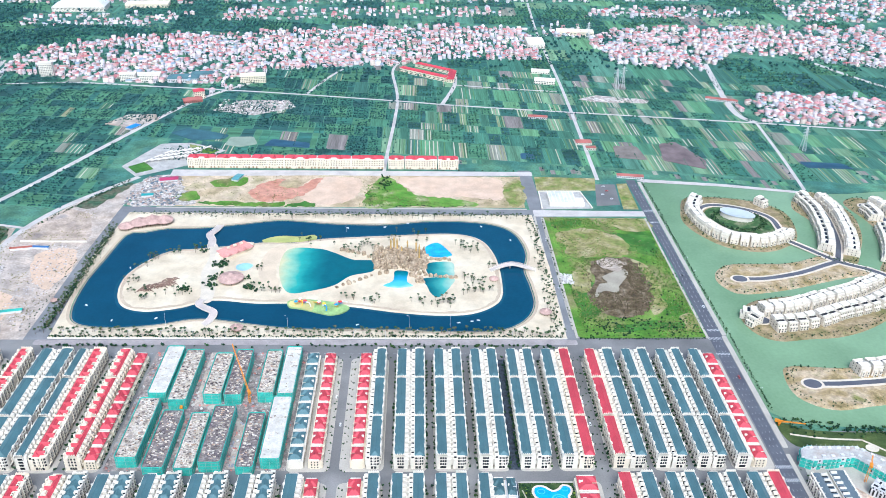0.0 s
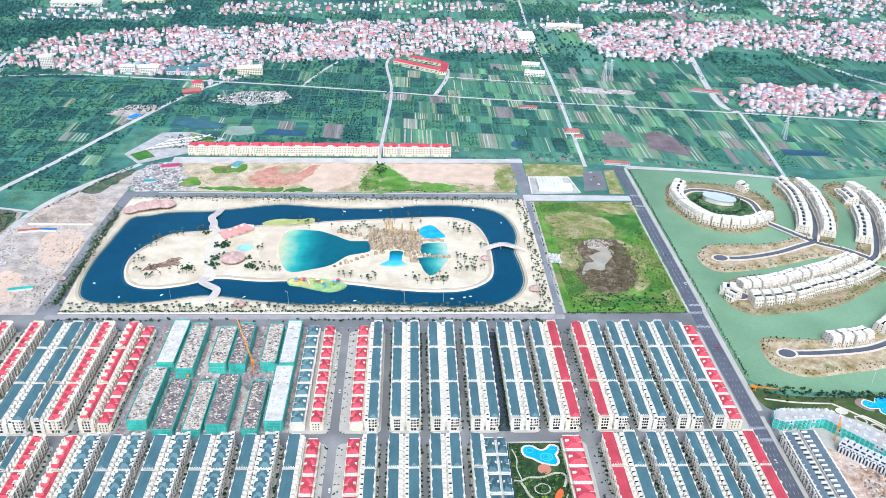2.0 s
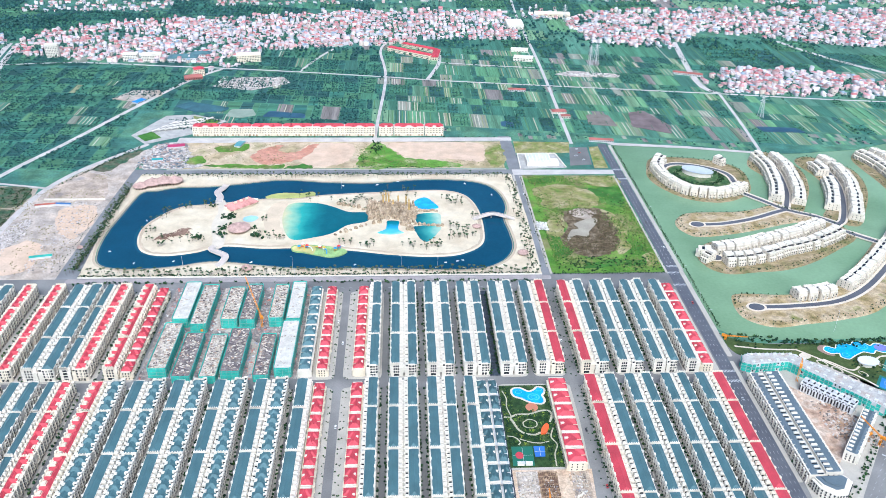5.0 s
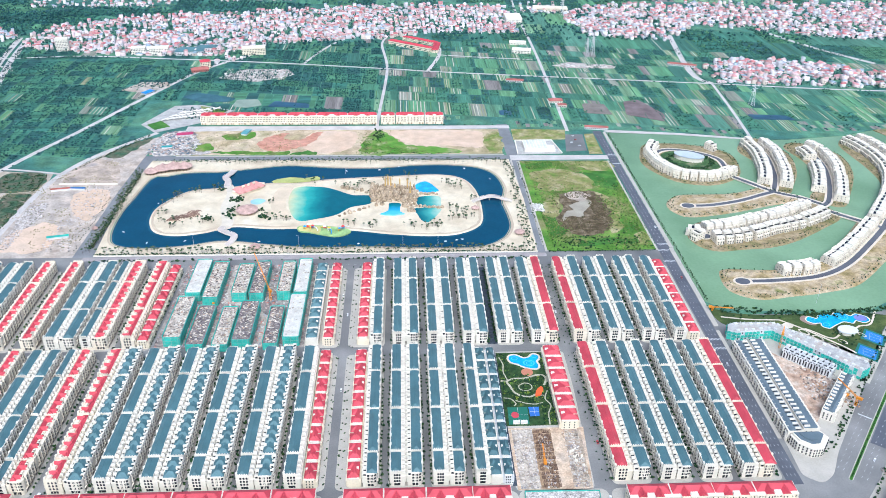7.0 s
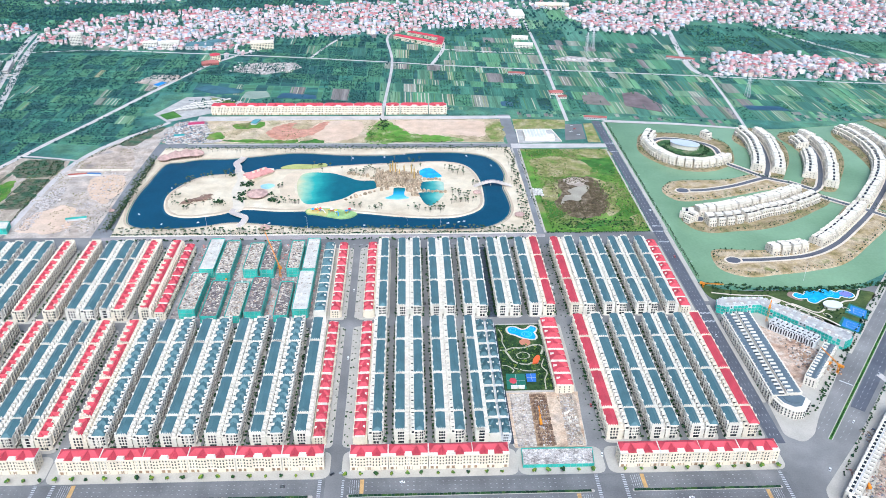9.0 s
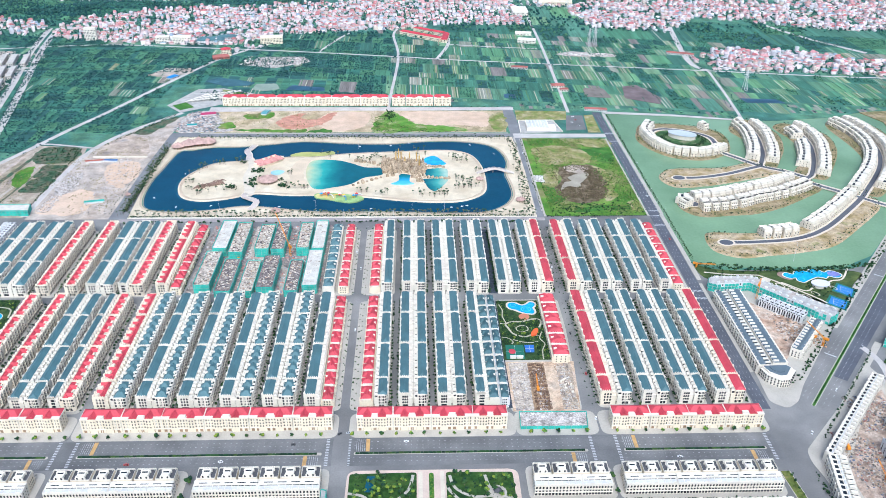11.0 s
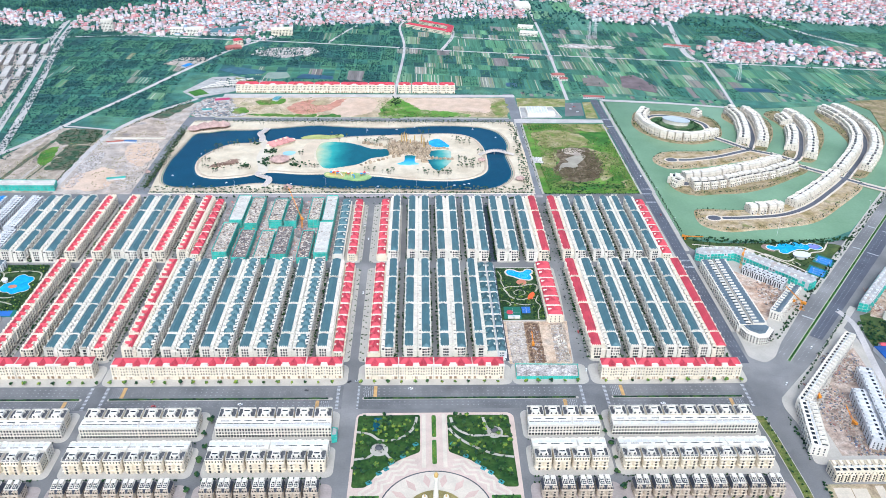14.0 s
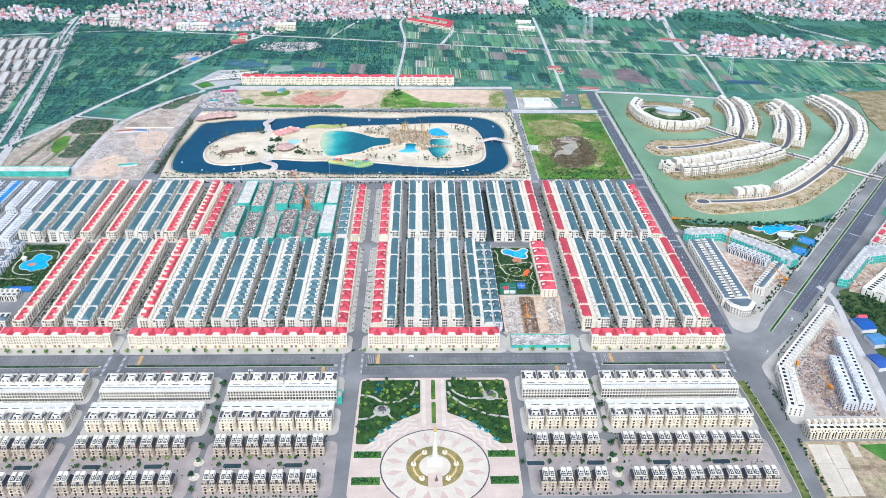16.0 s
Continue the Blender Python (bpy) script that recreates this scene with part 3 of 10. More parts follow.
for a, b in [(-364, -343), (-333, -312), (-309, -276), (-273.5, -243), (-232.5, -196), (-193.5, -158), (-155, -119), (-116, -81), (-77, -41.5), (-37.5, -2.2), (6.2, 45), (51, 82), (87.5, 118),
             (123.5, 158), (241.5, 276.5), (282, 312), (318, 347), (352, 390)]:
    pavement(a, b, -201, -13)


# a dark blue-grey sheet covers the street between two rows
sheet("netted_street", [(153.9, 2), (164.6, 2), (164.6, 160), (153.9, 160)], 0.24, mat("dark_netting", (0.045, 0.055, 0.075), 0.8, 0.5, 0.3, 1.0), depth=0.15, label="unfinished street under dark shade netting", category="road")
sheet("netted_street", [(156.6, -200), (160.2, -200), (160.2, -14), (156.6, -14)], 0.24, bpy.data.materials["dark_netting"], depth=0.15, label="unfinished lane under dark shade netting", category="road")


# ---- villas along the main street ----
def villa(D, L, roof, group, wallm=None):
    """A semi-detached villa: street front at x = D, from y = 0 to L."""
    colour = "red" if roof is RED else "grey-teal"
    t = thing("villa", f"{'white' if wallm else 'cream'} semi-detached villa with a {colour} hipped roof", "villa", group)
    wm = wallm or CREAM
    wall = Mesh()
    wall.box(0, D, 0.6, L - 0.6, 0, 9.2)
    part("wall", wall, wm, t)
    for y0, y1 in ((1.6, L / 2 - 1.4), (L / 2 + 1.4, L - 1.6)):
        m = Mesh()
        m.prism([(D, y0), (D + 1.4, y0), (D + 2.4, y0 + 1.2), (D + 2.4, y1 - 1.2), (D + 1.4, y1), (D, y1)], 0, 6.6)
        part("bay", m, wm, t)
    m = Mesh()
    m.box(-1.6, 0, 1.5, L - 1.5, 0, 7.2)
    part("back_wing", m, wm, t)
    m = Mesh()
    for y0 in (0.6, L - 3.0):
        m.box(0.3, D - 0.3, y0, y0 + 2.4, 9.2, 9.9)
    m.box(D * 0.05, D * 0.3, L / 2 - 1.0, L / 2 + 1.0, 9.4, 12.4)
    part("end_terrace", m, WHITE, t, "white end terraces and stair head", kind="stuff")
    rf = Mesh()
    rf.hip(-0.3, D * 0.8, 2.2, L - 2.2, 9.9, 3.4, run=3.4)
    for y0, y1 in ((1.9, L * 0.47), (L * 0.53, L - 1.9)):
        rf.hip(D * 0.2, D + 1.2, y0, y1, 9.6, 3.3)
    part("roof", rf, roof, t)
    win = Mesh()
    windows(win, D, D, 0.8, L - 0.8, 7.0, 1, 6, 1.0, 1.6, 3.4, "+x")
    windows(win, D + 2.4, D + 2.4, 3.0, L - 3.0, 0.6, 2, 4, 1.3, 2.0, 3.2, "+x")
    windows(win, 0.5, D - 0.5, 0.6, 0.6, 1.0, 3, 3, 1.0, 1.6, 3.0, "-y")
    windows(win, -1.6, -1.6, 1.5, L - 1.5, 1.0, 2, 4, 1.0, 1.6, 3.1, "-x")
    part("glazing", win, GLASS, t, kind="stuff")
    return t


def villas(x0, x1, y0, y1, n, roof, street, group, wallm=None):
    L = (y1 - y0) / n
    for k in range(n):
        m = pose(x0, y0 + k * L, 0.2) if street == "+" else pose(x1, y0 + (k + 1) * L, 0.2, 0, 0, 180)
        place(("villa", round(x1 - x0, 1), round(L, 1), roof.name, wallm), lambda: villa(x1 - x0, L, roof, group, wallm), m)


GR = "villas on the main street"
villas(-18.6, -10, -198, -16, 8, RED, "+", GR)
villas(18, 27, -198, -16, 8, RED, "-", GR)
villas(-18.6, -10, 3, 159, 8, RED, "+", GR)
villas(18, 27, 3, 159, 8, RED, "-", GR)
villas(-36, -26, 3, 159, 8, TEAL, "-", GR, WHITE)
villas(-210, -201, 3, 159, 8, RED, "+", GR)
villas(370, 380, 3, 159, 8, RED, "+", GR)
DUSK = mat("slate_blue_tiles", (0.065, 0.13, 0.145), 0.6, 0.2, 0.08, 1.2, bump=0.3)
villas(138.5, 146.5, -198, -16, 8, DUSK, "-", GR, WHITE)
villas(149.5, 155.5, -198, -16, 8, DUSK, "+", GR, GREYW)
villas(209, 224, -132, -14, 6, RED, "+", GR)


# ---- boulevard blocks with red roofs ----
def boulevard_block(L, group):
    """A four-storey cream block: street front at y = 0 (south), from x = 0 to L."""
    t = thing("apartment_block", "cream four-storey apartment block with a red gabled roof", "apartment block", group)
    D, H = 14.0, 15.2
    wall = Mesh()
    wall.box(0.4, L - 0.4, 0, D, 0, H)
    part("wall", wall, CREAM, t)
    m = Mesh()
    m.box(0.1, L - 0.1, -0.45, D + 0.35, H, H + 0.5, True)
    part("cornice", m, WHITE, t)
    m = Mesh()
    m.box(0.4, L - 0.4, -0.6, 0, 4.0, 4.4, True)
    part("string_course", m, WHITE, t)
    for x in (L * 0.3, L * 0.7):
        m = Mesh()
        m.box(x - 3.2, x + 3.2, -0.7, 0.0, 0, H + 1.0)
        part("risalit", m, CREAM, t)
    pil = Mesh()
    for k in range(9):
        x = 0.5 + (L - 1.0) * k / 8
        pil.box(x - 0.22, x + 0.22, -0.3, 0, 0, H)
    part("pilaster", pil, WHITE, t, kind="stuff")
    rf = Mesh()
    rf.hip(0.6, L - 0.6, 3.0, D + 0.2, H + 0.5, 3.6, run=5)
    for x in (L * 0.3, L * 0.7):
        rf.gable(x - 3.6, x + 3.6, -0.6, D * 0.65, H + 1.0, 3.2, "y")
    roofing = part("roof", rf, RED, t)
    m = Mesh()
    m.box(L * 0.42, L * 0.58, 0.4, 3.4, H + 0.5, H + 2.0)
    part("dormer", m, WHITE, roofing)
    win = Mesh()
    nn = max(6, round(L / 2.7))
    for k in range(nn):
        x = 1.0 + (L - 2.0) * (k + 0.5) / nn
        y = -0.75 if min(abs(x - L * 0.3), abs(x - L * 0.7)) < 3.0 else -0.05
        for z in (5.3, 8.7, 12.1):
            w, h = 0.55, 1.9
            win.poly(*[(a, y, q) for a, q in ((x - w, z), (x + w, z), (x + w, z + h * 0.7), (x, z + h), (x - w, z + h * 0.7))])
    windows(win, 1.2, L - 1.2, D, D, 5.4, 3, nn, 0.8, 1.5, 3.4, "+y")
    windows(win, 0.4, 0.4, 1, D - 1, 1.5, 4, 3, 1.0, 1.6, 3.5, "-x")
    windows(win, L - 0.4, L - 0.4, 1, D - 1, 1.5, 4, 3, 1.0, 1.6, 3.5, "+x")
    part("glazing", win, GLASS, t, kind="stuff")
    sh = Mesh()
    windows(sh, 0.8, L - 0.8, 0, 0, 0.2, 1, max(5, round(L / 5)), 2.6, 2.9, 3.4, "-y", 0.1)
    part("shop_front", sh, mat("timber_shop_front", (0.3, 0.2, 0.12), 0.6, 0.3) if "timber_shop_front" not in bpy.data.materials else bpy.data.materials["timber_shop_front"], t, kind="stuff")
    return t


def boulevard(xs, y, rot=0):
    for a, b in zip(xs, xs[1:]):
        place(("boulevard", round(b - a)), lambda: boulevard_block(b - a, "boulevard blocks"), pose(a, y, 0.2))


for xs, y in [((-400, -362, -324, -286, -249), -225), ((-231, -195, -159.5, -121.5, -81.5, -42.5, -6.5), -227), ((15, 48, 82.5, 120, 152), -228.5), ((247, 282, 317.5, 352, 386), -231)]:
    boulevard(xs, y)
for a, b in [(-410, -241), (-240, 2 - 4), (8, 160), (160, 236), (238, 394)]:
    pavement(a, b, -238, -205, 9)
# the far terrace by the fields
for a, b in zip((-280, -236, -183, -132, -82, -29, 22), (-236, -183, -132, -82, -29, 22)):
    place(("boulevard", round(b - a)), lambda: boulevard_block(b - a, "far boulevard blocks"), pose(a, 647, 0.2))
for a, b in ((28, 53), (54, 104), (105, 137)):
    place(("boulevard", round(b - a)), lambda: boulevard_block(b - a, "far boulevard blocks"), pose(a, 647, 0.2))


# ---- trees ----
def palm(seed=1):
    """A coconut palm: bent trunk and drooping fronds."""
    r = random.Random(seed)
    t = thing("palm_tree", "green coconut palm with a bent trunk", "palm tree", "lagoon palms")
    tr = Mesh()
    p = Vector((0, 0, -0.3))
    lean = Vector((r.uniform(-0.12, 0.12), r.uniform(-0.12, 0.12), 1))
    for k in range(4):
        q = p + lean * 1.5 * (1 + 0.1 * k)
        tr.beam(p, q + lean * 0.1, 0.22 - 0.03 * k, 5)
        p, lean = q, lean + Vector((r.uniform(-0.08, 0.08), r.uniform(-0.08, 0.08), 0))
    part("trunk", tr, BARK, t)
    cr = Mesh()
    for k in range(11):
        a = 2 * math.pi * k / 11 + r.uniform(-0.25, 0.25)
        u, s = Vector((math.cos(a), math.sin(a), 0)), Vector((-math.sin(a), math.cos(a), 0))
        up, L = r.uniform(0.1, 1.0), r.uniform(2.3, 3.0)
        a0, a1, a2 = p, p + u * L * 0.5 + Vector((0, 0, up)), p + u * L + Vector((0, 0, up - r.uniform(0.9, 1.6)))
        cr.poly(tuple(a0), tuple(a1 - s * 0.62 - Vector((0, 0, 0.3))), tuple(a2), tuple(a1))
        cr.poly(tuple(a0), tuple(a1), tuple(a2), tuple(a1 + s * 0.62 - Vector((0, 0, 0.3))))
    part("crown", cr, LEAF, t)
    return t


PALMS = {}


def palm_at(x, y, z, size=1.0):
    k = rnd.randrange(4)
    m = pose(x, y, z, 0, 0, rnd.uniform(0, 360)) @ Matrix.Scale(size, 4)
    if k not in PALMS:
        PALMS[k] = palm(k + 3)
        PALMS[k].matrix_basis = m
    else:
        ob = copy_thing(PALMS[k], m)
        ob.scale = (size,) * 3


def broad_tree(seed, leaf, group):
    t = thing("street_tree", "small rounded broadleaf street tree", "tree", group)
    tr = Mesh()
    tr.cone(0, 0, -0.2, 2.4, 0.16, 0.1, 6)
    for a in (0.5, 2.6, 4.7):
        tr.beam((0, 0, 1.9), (0.8 * math.cos(a), 0.8 * math.sin(a), 3.2), 0.06)
    part("trunk", tr, BARK, t)
    c = clump(seed, 9, 1.0)
    c.v = [(x * 4.4, y * 4.4, z * 4.0 + 1.4) for x, y, z in c.v]
    part("crown", c, leaf, t)
    return t


TREES = {}


def tree_at(x, y, z, size, leaf, group):
    k = (rnd.randrange(4), leaf.name, group)
    m = pose(x, y, z, 0, 0, rnd.uniform(0, 360)) @ Matrix.Scale(size, 4)
    if k not in TREES:
        TREES[k] = broad_tree(k[0] + 11, leaf, group)
        TREES[k].matrix_basis = m
    else:
        copy_thing(TREES[k], m).scale = (size,) * 3


BUSHES = [clump(s, 4, 0.9) for s in range(20, 26)]


def grove(name, places, label, leaf=LEAF, lobes=6):
    """Uncountable trees and bushes as one mass: rows of x, y, z, size."""
    groups = [[] for _ in BUSHES]
    for x, y, z, s in places:
        groups[rnd.randrange(len(BUSHES))].append((x, y, z, rnd.uniform(0, 6.28), s, s * rnd.uniform(0.8, 1.2), s * rnd.uniform(0.75, 1.1)))
    top = tagged(new(name), label, "trees", kind="stuff")
    for g, b in zip(groups, BUSHES):
        if g:
            scatter("foliage", [(b, 0)], g, [leaf], top)
    return top


# ---- lagoon park ----
ISLAND = curve([(-276, 300), (-272, 340), (-243, 384), (-204, 394), (-165, 402), (-125, 411), (-86, 411), (-46, 422), (45, 432), (118, 437), (155, 422), (172, 380), (176, 320),
                (170, 273), (140, 247), (100, 242), (50, 248), (0, 259), (-60, 266), (-111, 266), (-160, 272), (-195, 256), (-233, 249), (-262, 262)], 6)
POOL = curve([(-91, 390), (-55, 394), (-31, 383), (-7, 366), (19, 363), (20, 338), (-7, 326), (-24, 305), (-48, 293), (-78, 289), (-95, 340)], 5)
SMALL_POOLS = [("slide_pool", [(85, 400), (100, 410), (113, 390), (117, 376), (98, 372), (84, 380)], BLUE, "blue splash pool with slides by the rocks"),
               ("cove_pool", [(86, 356), (116, 360), (119, 340), (116, 326), (90, 326)], "cove", "turquoise cove pool between rock arms"),
               ("deep_cove_pool", [(81, 321), (117, 322), (113, 302), (99, 279), (90, 287), (85, 304)], "cove", "turquoise cove pool with a pale shore"),
               ("wave_pool", [(33, 304), (41, 300.5), (49, 299), (58, 300), (69, 304), (62, 312), (61.5, 324), (62, 337), (47, 339), (45.5, 326), (44.5, 315), (38, 309)], "wave", "fan-shaped wave pool running back among rocks")]
sheet("beach", [(-318, 197), (236, 197), (238, 350), (233, 492), (-322, 494), (-331, 380)], 0.25, SAND, [inset(LAGOON, -1.0)], 0.25, "pale sand beach round the lagoon", "beach")
sheet("lagoon_shallows", inset(LAGOON, -0.6), -0.45, mat("shallow_lagoon_water", (0.016, 0.075, 0.12), 0.15, 0.15, 0.05), [rough(inset(LAGOON, 4), 1.5)], 0.0, "paler shallow water along the beach", "water")
sheet("island_shallows", rough(inset(ISLAND, -3.5), 1.5), -0.45, bpy.data.materials["shallow_lagoon_water"], [inset(ISLAND, 3)], 0.0, "paler shallow water round the sand island", "water")
sheet("wet_sand", inset(LAGOON, -1.2), -0.15, mat("wet_sand", (0.3, 0.26, 0.2), 0.6, 0.15), [inset(LAGOON, 1.2)], 0.0, "damp sand at the lagoon's edge", "beach")
TANS = mat("damp_tan_sand", (0.5, 0.4, 0.29), 0.9, 0.12, 0.05, 0.6)
sheet("damp_sand", inset(ISLAND, 2.6), 0.715, TANS, [rough(inset(ISLAND, 6.5), 2.0)], 0.0, "damp tan sand round the island's shore", "beach")
sheet("damp_sand", inset(LAGOON, -4.5), 0.262, TANS, [inset(LAGOON, -1.1)], 0.0, "damp tan sand along the lagoon shore", "beach")
sheet("beach_island", inset(ISLAND, 3), 0.7, SAND, [POOL] + [curve(p, 3) for _, p, _, _ in SMALL_POOLS[:4]], 1.6, "pale sand island in the lagoon", "island", bank=4.0)
def shelving(name, x0, x1, cols, axis=0):
    """Pool water over a floor that falls away from x0 to x1."""
    m = blend(name, cols, 0.03, 3, 0.15, 0.3, 0.06, 0.0, 1.0)
    n, l = m.node_tree.nodes, m.node_tree.links
    ramp = next(k for k in n if k.type == "VALTORGB")
    sep = n.new("ShaderNodeSeparateXYZ")
    l.new(n.new("ShaderNodeNewGeometry").outputs["Position"], sep.inputs[0])
    wob = n.new("ShaderNodeTexNoise")
    wob.inputs["Scale"].default_value = 0.03
    l.new(n.new("ShaderNodeNewGeometry").outputs["Position"], wob.inputs["Vector"])
    add = n.new("ShaderNodeMath")
    add.operation = "MULTIPLY_ADD"
    add.inputs[1].default_value = 26.0
    l.new(wob.outputs[0], add.inputs[0])
    l.new(sep.outputs[axis], add.inputs[2])
    mr = n.new("ShaderNodeMapRange")
    mr.inputs[1].default_value, mr.inputs[2].default_value = x0 + 13, x1 + 13
    l.new(add.outputs[0], mr.inputs[0])
    l.new(mr.outputs[0], ramp.inputs[0])
    return m


POOLWATER = shelving("shelving_pool_water", -94, -36, [(0.6, 0.56, 0.33), (0.3, 0.52, 0.36), (0.06, 0.36, 0.31), (0.03, 0.23, 0.23), (0.02, 0.16, 0.18), (0.013, 0.11, 0.14)])
COVEWATER = shelving("shelving_cove_water", 116, 84, [(0.4, 0.55, 0.44), (0.1, 0.38, 0.33), (0.03, 0.2, 0.21), (0.013, 0.1, 0.13)])
WAVEWATER = shelving("shelving_wave_water", 297, 336, [(0.5, 0.72, 0.8), (0.13, 0.5, 0.76), (0.06, 0.36, 0.62), (0.02, 0.2, 0.25), (0.012, 0.12, 0.15)], 1)
sheet("swimming_pool_water", inset(POOL, -0.5), 0.42, POOLWATER, label="turquoise swimming lagoon inside the island", category="water")
sheet("raked_sand", rough(curve([(-112, 392), (-93, 398), (-99, 345), (-88, 296), (-98, 294), (-116, 320), (-120, 360)], 5), 1.5), 0.73, mat("tan_sand", (0.62, 0.5, 0.36), 0.95, 0.1, 0.05, 0.6), depth=0.05, label="tan raked sand of the swimming beach", category="beach")
for nm, pts, mt, lab in SMALL_POOLS:
    sheet(nm, curve(pts, 3), 0.5, {"cove": COVEWATER, "wave": WAVEWATER}.get(mt, mt), label=lab, category="pool")
ISLETC = mat("green_rubber_paving", (0.3, 0.44, 0.17), 0.8, 0.25, 0.08, 0.5)
sheet("play_islet", curve([(-5, 260), (-9, 247), (-24, 242), (-40, 247), (-58, 254), (-72, 258), (-72, 272), (-40, 272)], 4), 0.85, ISLETC, depth=1.6, label="green soft-paved play islet with slides", category="playground")
sheet("play_sand", curve([(-45, 250), (-58, 255), (-71, 259), (-71, 270), (-46, 270)], 4), 0.87, mat("yellow_rubber_paving", (0.55, 0.5, 0.2), 0.8, 0.2), depth=0.03, label="yellow soft paving on the play islet", category="playground")
sheet("garden_islet", curve([(-125, 410), (-122, 420), (-103, 427), (-80, 425), (-62, 430), (-58, 420), (-75, 413)], 4), 0.85, mat("yellow_green_paving", (0.4, 0.42, 0.14), 0.8, 0.2), depth=1.6,
      label="yellow-green paved islet at the island shore", category="playground")
sheet("park_path", curve([(-196, 404), (-186, 372), (-187, 330), (-178, 290), (-174, 268), (-162, 268), (-163, 300), (-168, 330), (-160, 352), (-175, 380), (-184, 404)], 4), 0.76, PALEP,
      depth=0.1, label="pale stone path across the sand island", category="path")


def slide_tower(x, y, cols):
    t = thing("water_slide", "bright plastic play tower with slides", "water slide", "play islet slides")
    c = Mesh()
    for a, b in ((-1.5, -1.5), (1.5, -1.5), (1.5, 1.5), (-1.5, 1.5)):
        c.beam((a, b, -0.1), (a, b, 4.5), 0.15)
    c.box(-1.8, 1.8, -1.8, 1.8, 3.0, 3.3, True)
    part("frame", c, cols[0], t)
    r = Mesh()
    r.cone(0, 0, 4.5, 6.2, 2.4, 0.1, 8)
    part("roof", r, cols[1], t)
    s = Mesh()
    pts = [(0, -1.8, 3.4), (1.5, -4.5, 2.4), (0.5, -7.5, 1.2), (-1.0, -9.5, 0.2)]
    for p, q in zip(pts, pts[1:]):
        s.beam(p, q, 0.6, 6)
    part("slide", s, cols[2], t)
    t.matrix_basis = pose(x, y, 0.85, 0, 0, rnd.uniform(0, 360))


PLAST = [mat("plastic_" + n, c, 0.4, 0.1) for n, c in (("yellow", (0.75, 0.5, 0.05)), ("blue", (0.05, 0.3, 0.65)), ("red", (0.7, 0.06, 0.05)), ("white", (0.8, 0.8, 0.8)))]
for i, (x, y) in enumerate([(-64, 262), (-54, 264), (-38, 262), (-32, 258), (-18, 256), (-14, 262), (-60, 268)]):
    slide_tower(x, y, [PLAST[(i + k) % 4] for k in range(3)])


def boulders(name, label, spots, seed):
    """A mass of artificial rock: uneven boulders, each a part."""
    r = random.Random(seed)
    t = thing(name, label, "rock")
    for x, y, s, h in spots:
        m = Mesh()
        n = 7
        rad = [r.uniform(0.75, 1.2) for _ in range(n)]
        for lev, (z, q) in enumerate(((-0.6, 1.0), (h * 0.45, r.uniform(0.8, 1.0)), (h * 0.85, r.uniform(0.45, 0.7)))):
            for i in range(n):
                a = 2 * math.pi * i / n + 0.2 * lev
                w = s * q * rad[i] * r.uniform(0.85, 1.15)
                m.v.append((x + w * math.cos(a), y + w * math.sin(a), 0.7 + z * r.uniform(0.9, 1.1)))
        for lev in (0, 1):
            for i in range(n):
                j = (i + 1) % n
                m.f.append((lev * n + i, lev * n + j, lev * n + n + j, lev * n + n + i))
        m.v.append((x + r.uniform(-0.3, 0.3) * s, y, 0.7 + h))
        m.f += [(2 * n + i, 2 * n + (i + 1) % n, 3 * n) for i in range(n)]
        part("boulder", m, ROCK, t)
    return t


rr = random.Random(5)
spots = [(x + rr.uniform(-3, 3), y + rr.uniform(-3, 3), rr.uniform(2.0, 5.2), rr.uniform(2, 8))
         for x in range(23, 84, 5) for y in range(344, 394, 5) if not (40 < x < 66 and y < 343)]
spots += [(x, y, rr.uniform(2.5, 4.5), rr.uniform(3, 7)) for x, y in [(70, 336), (76, 330), (72, 324), (78, 318), (68, 328), (79, 312), (82, 334), (66, 340), (74, 312), (36, 334), (28, 330)]]
boulders("rock_mountain", "brown artificial rock mountain beside the pools", spots, 1)
boulders("boulder_row", "row of rounded brown boulders between two pools", [(84 + 6 * k, 327 - 0.4 * k + rr.uniform(-2, 2), rr.uniform(2.5, 4.5), rr.uniform(2, 5)) for k in range(7)], 2)
boulders("boulder_row", "row of rounded brown boulders along the splash pool", [(86 + 5.5 * k, 366 + rr.uniform(-2, 2), rr.uniform(2, 3.6), rr.uniform(1.5, 4)) for k in range(6)], 3)
boulders("boulder_row", "low brown boulders on the pool shore", [(18 - 6.5 * k, 328 - 4.6 * k + rr.uniform(-2, 2), rr.uniform(2, 4), rr.uniform(1.5, 5)) for k in range(7)], 4)
boulders("boulder_row", "low brown boulders on the pool's northern shore", [(20 - 7 * k, 371 + 3.0 * k + rr.uniform(-2, 2), rr.uniform(2.5, 4), rr.uniform(2, 6)) for k in range(7)], 6)


def rock_tower(x, y, h):
    t = thing("rock_tower", "golden ornamental tower on the rock mountain", "tower", "golden towers")
    m = Mesh()
    m.cone(0, 0, -1, h * 0.7, 1.1, 0.9, 8)
    m.cone(0, 0, h * 0.7, h * 0.75, 1.3, 1.3, 8)
    part("shaft", m, GOLD, t)
    s = Mesh()
    s.cone(0, 0, h * 0.75, h, 0.9, 0.1, 8)
    part("spire", s, GOLD, t)
    t.matrix_basis = pose(x, y, 3)


for x, y, h in [(40, 386, 17), (44, 388, 20), (48, 386, 18), (61, 389, 13), (72, 381, 17), (76, 366, 20), (54, 380, 10)]:
    rock_tower(x, y, h)


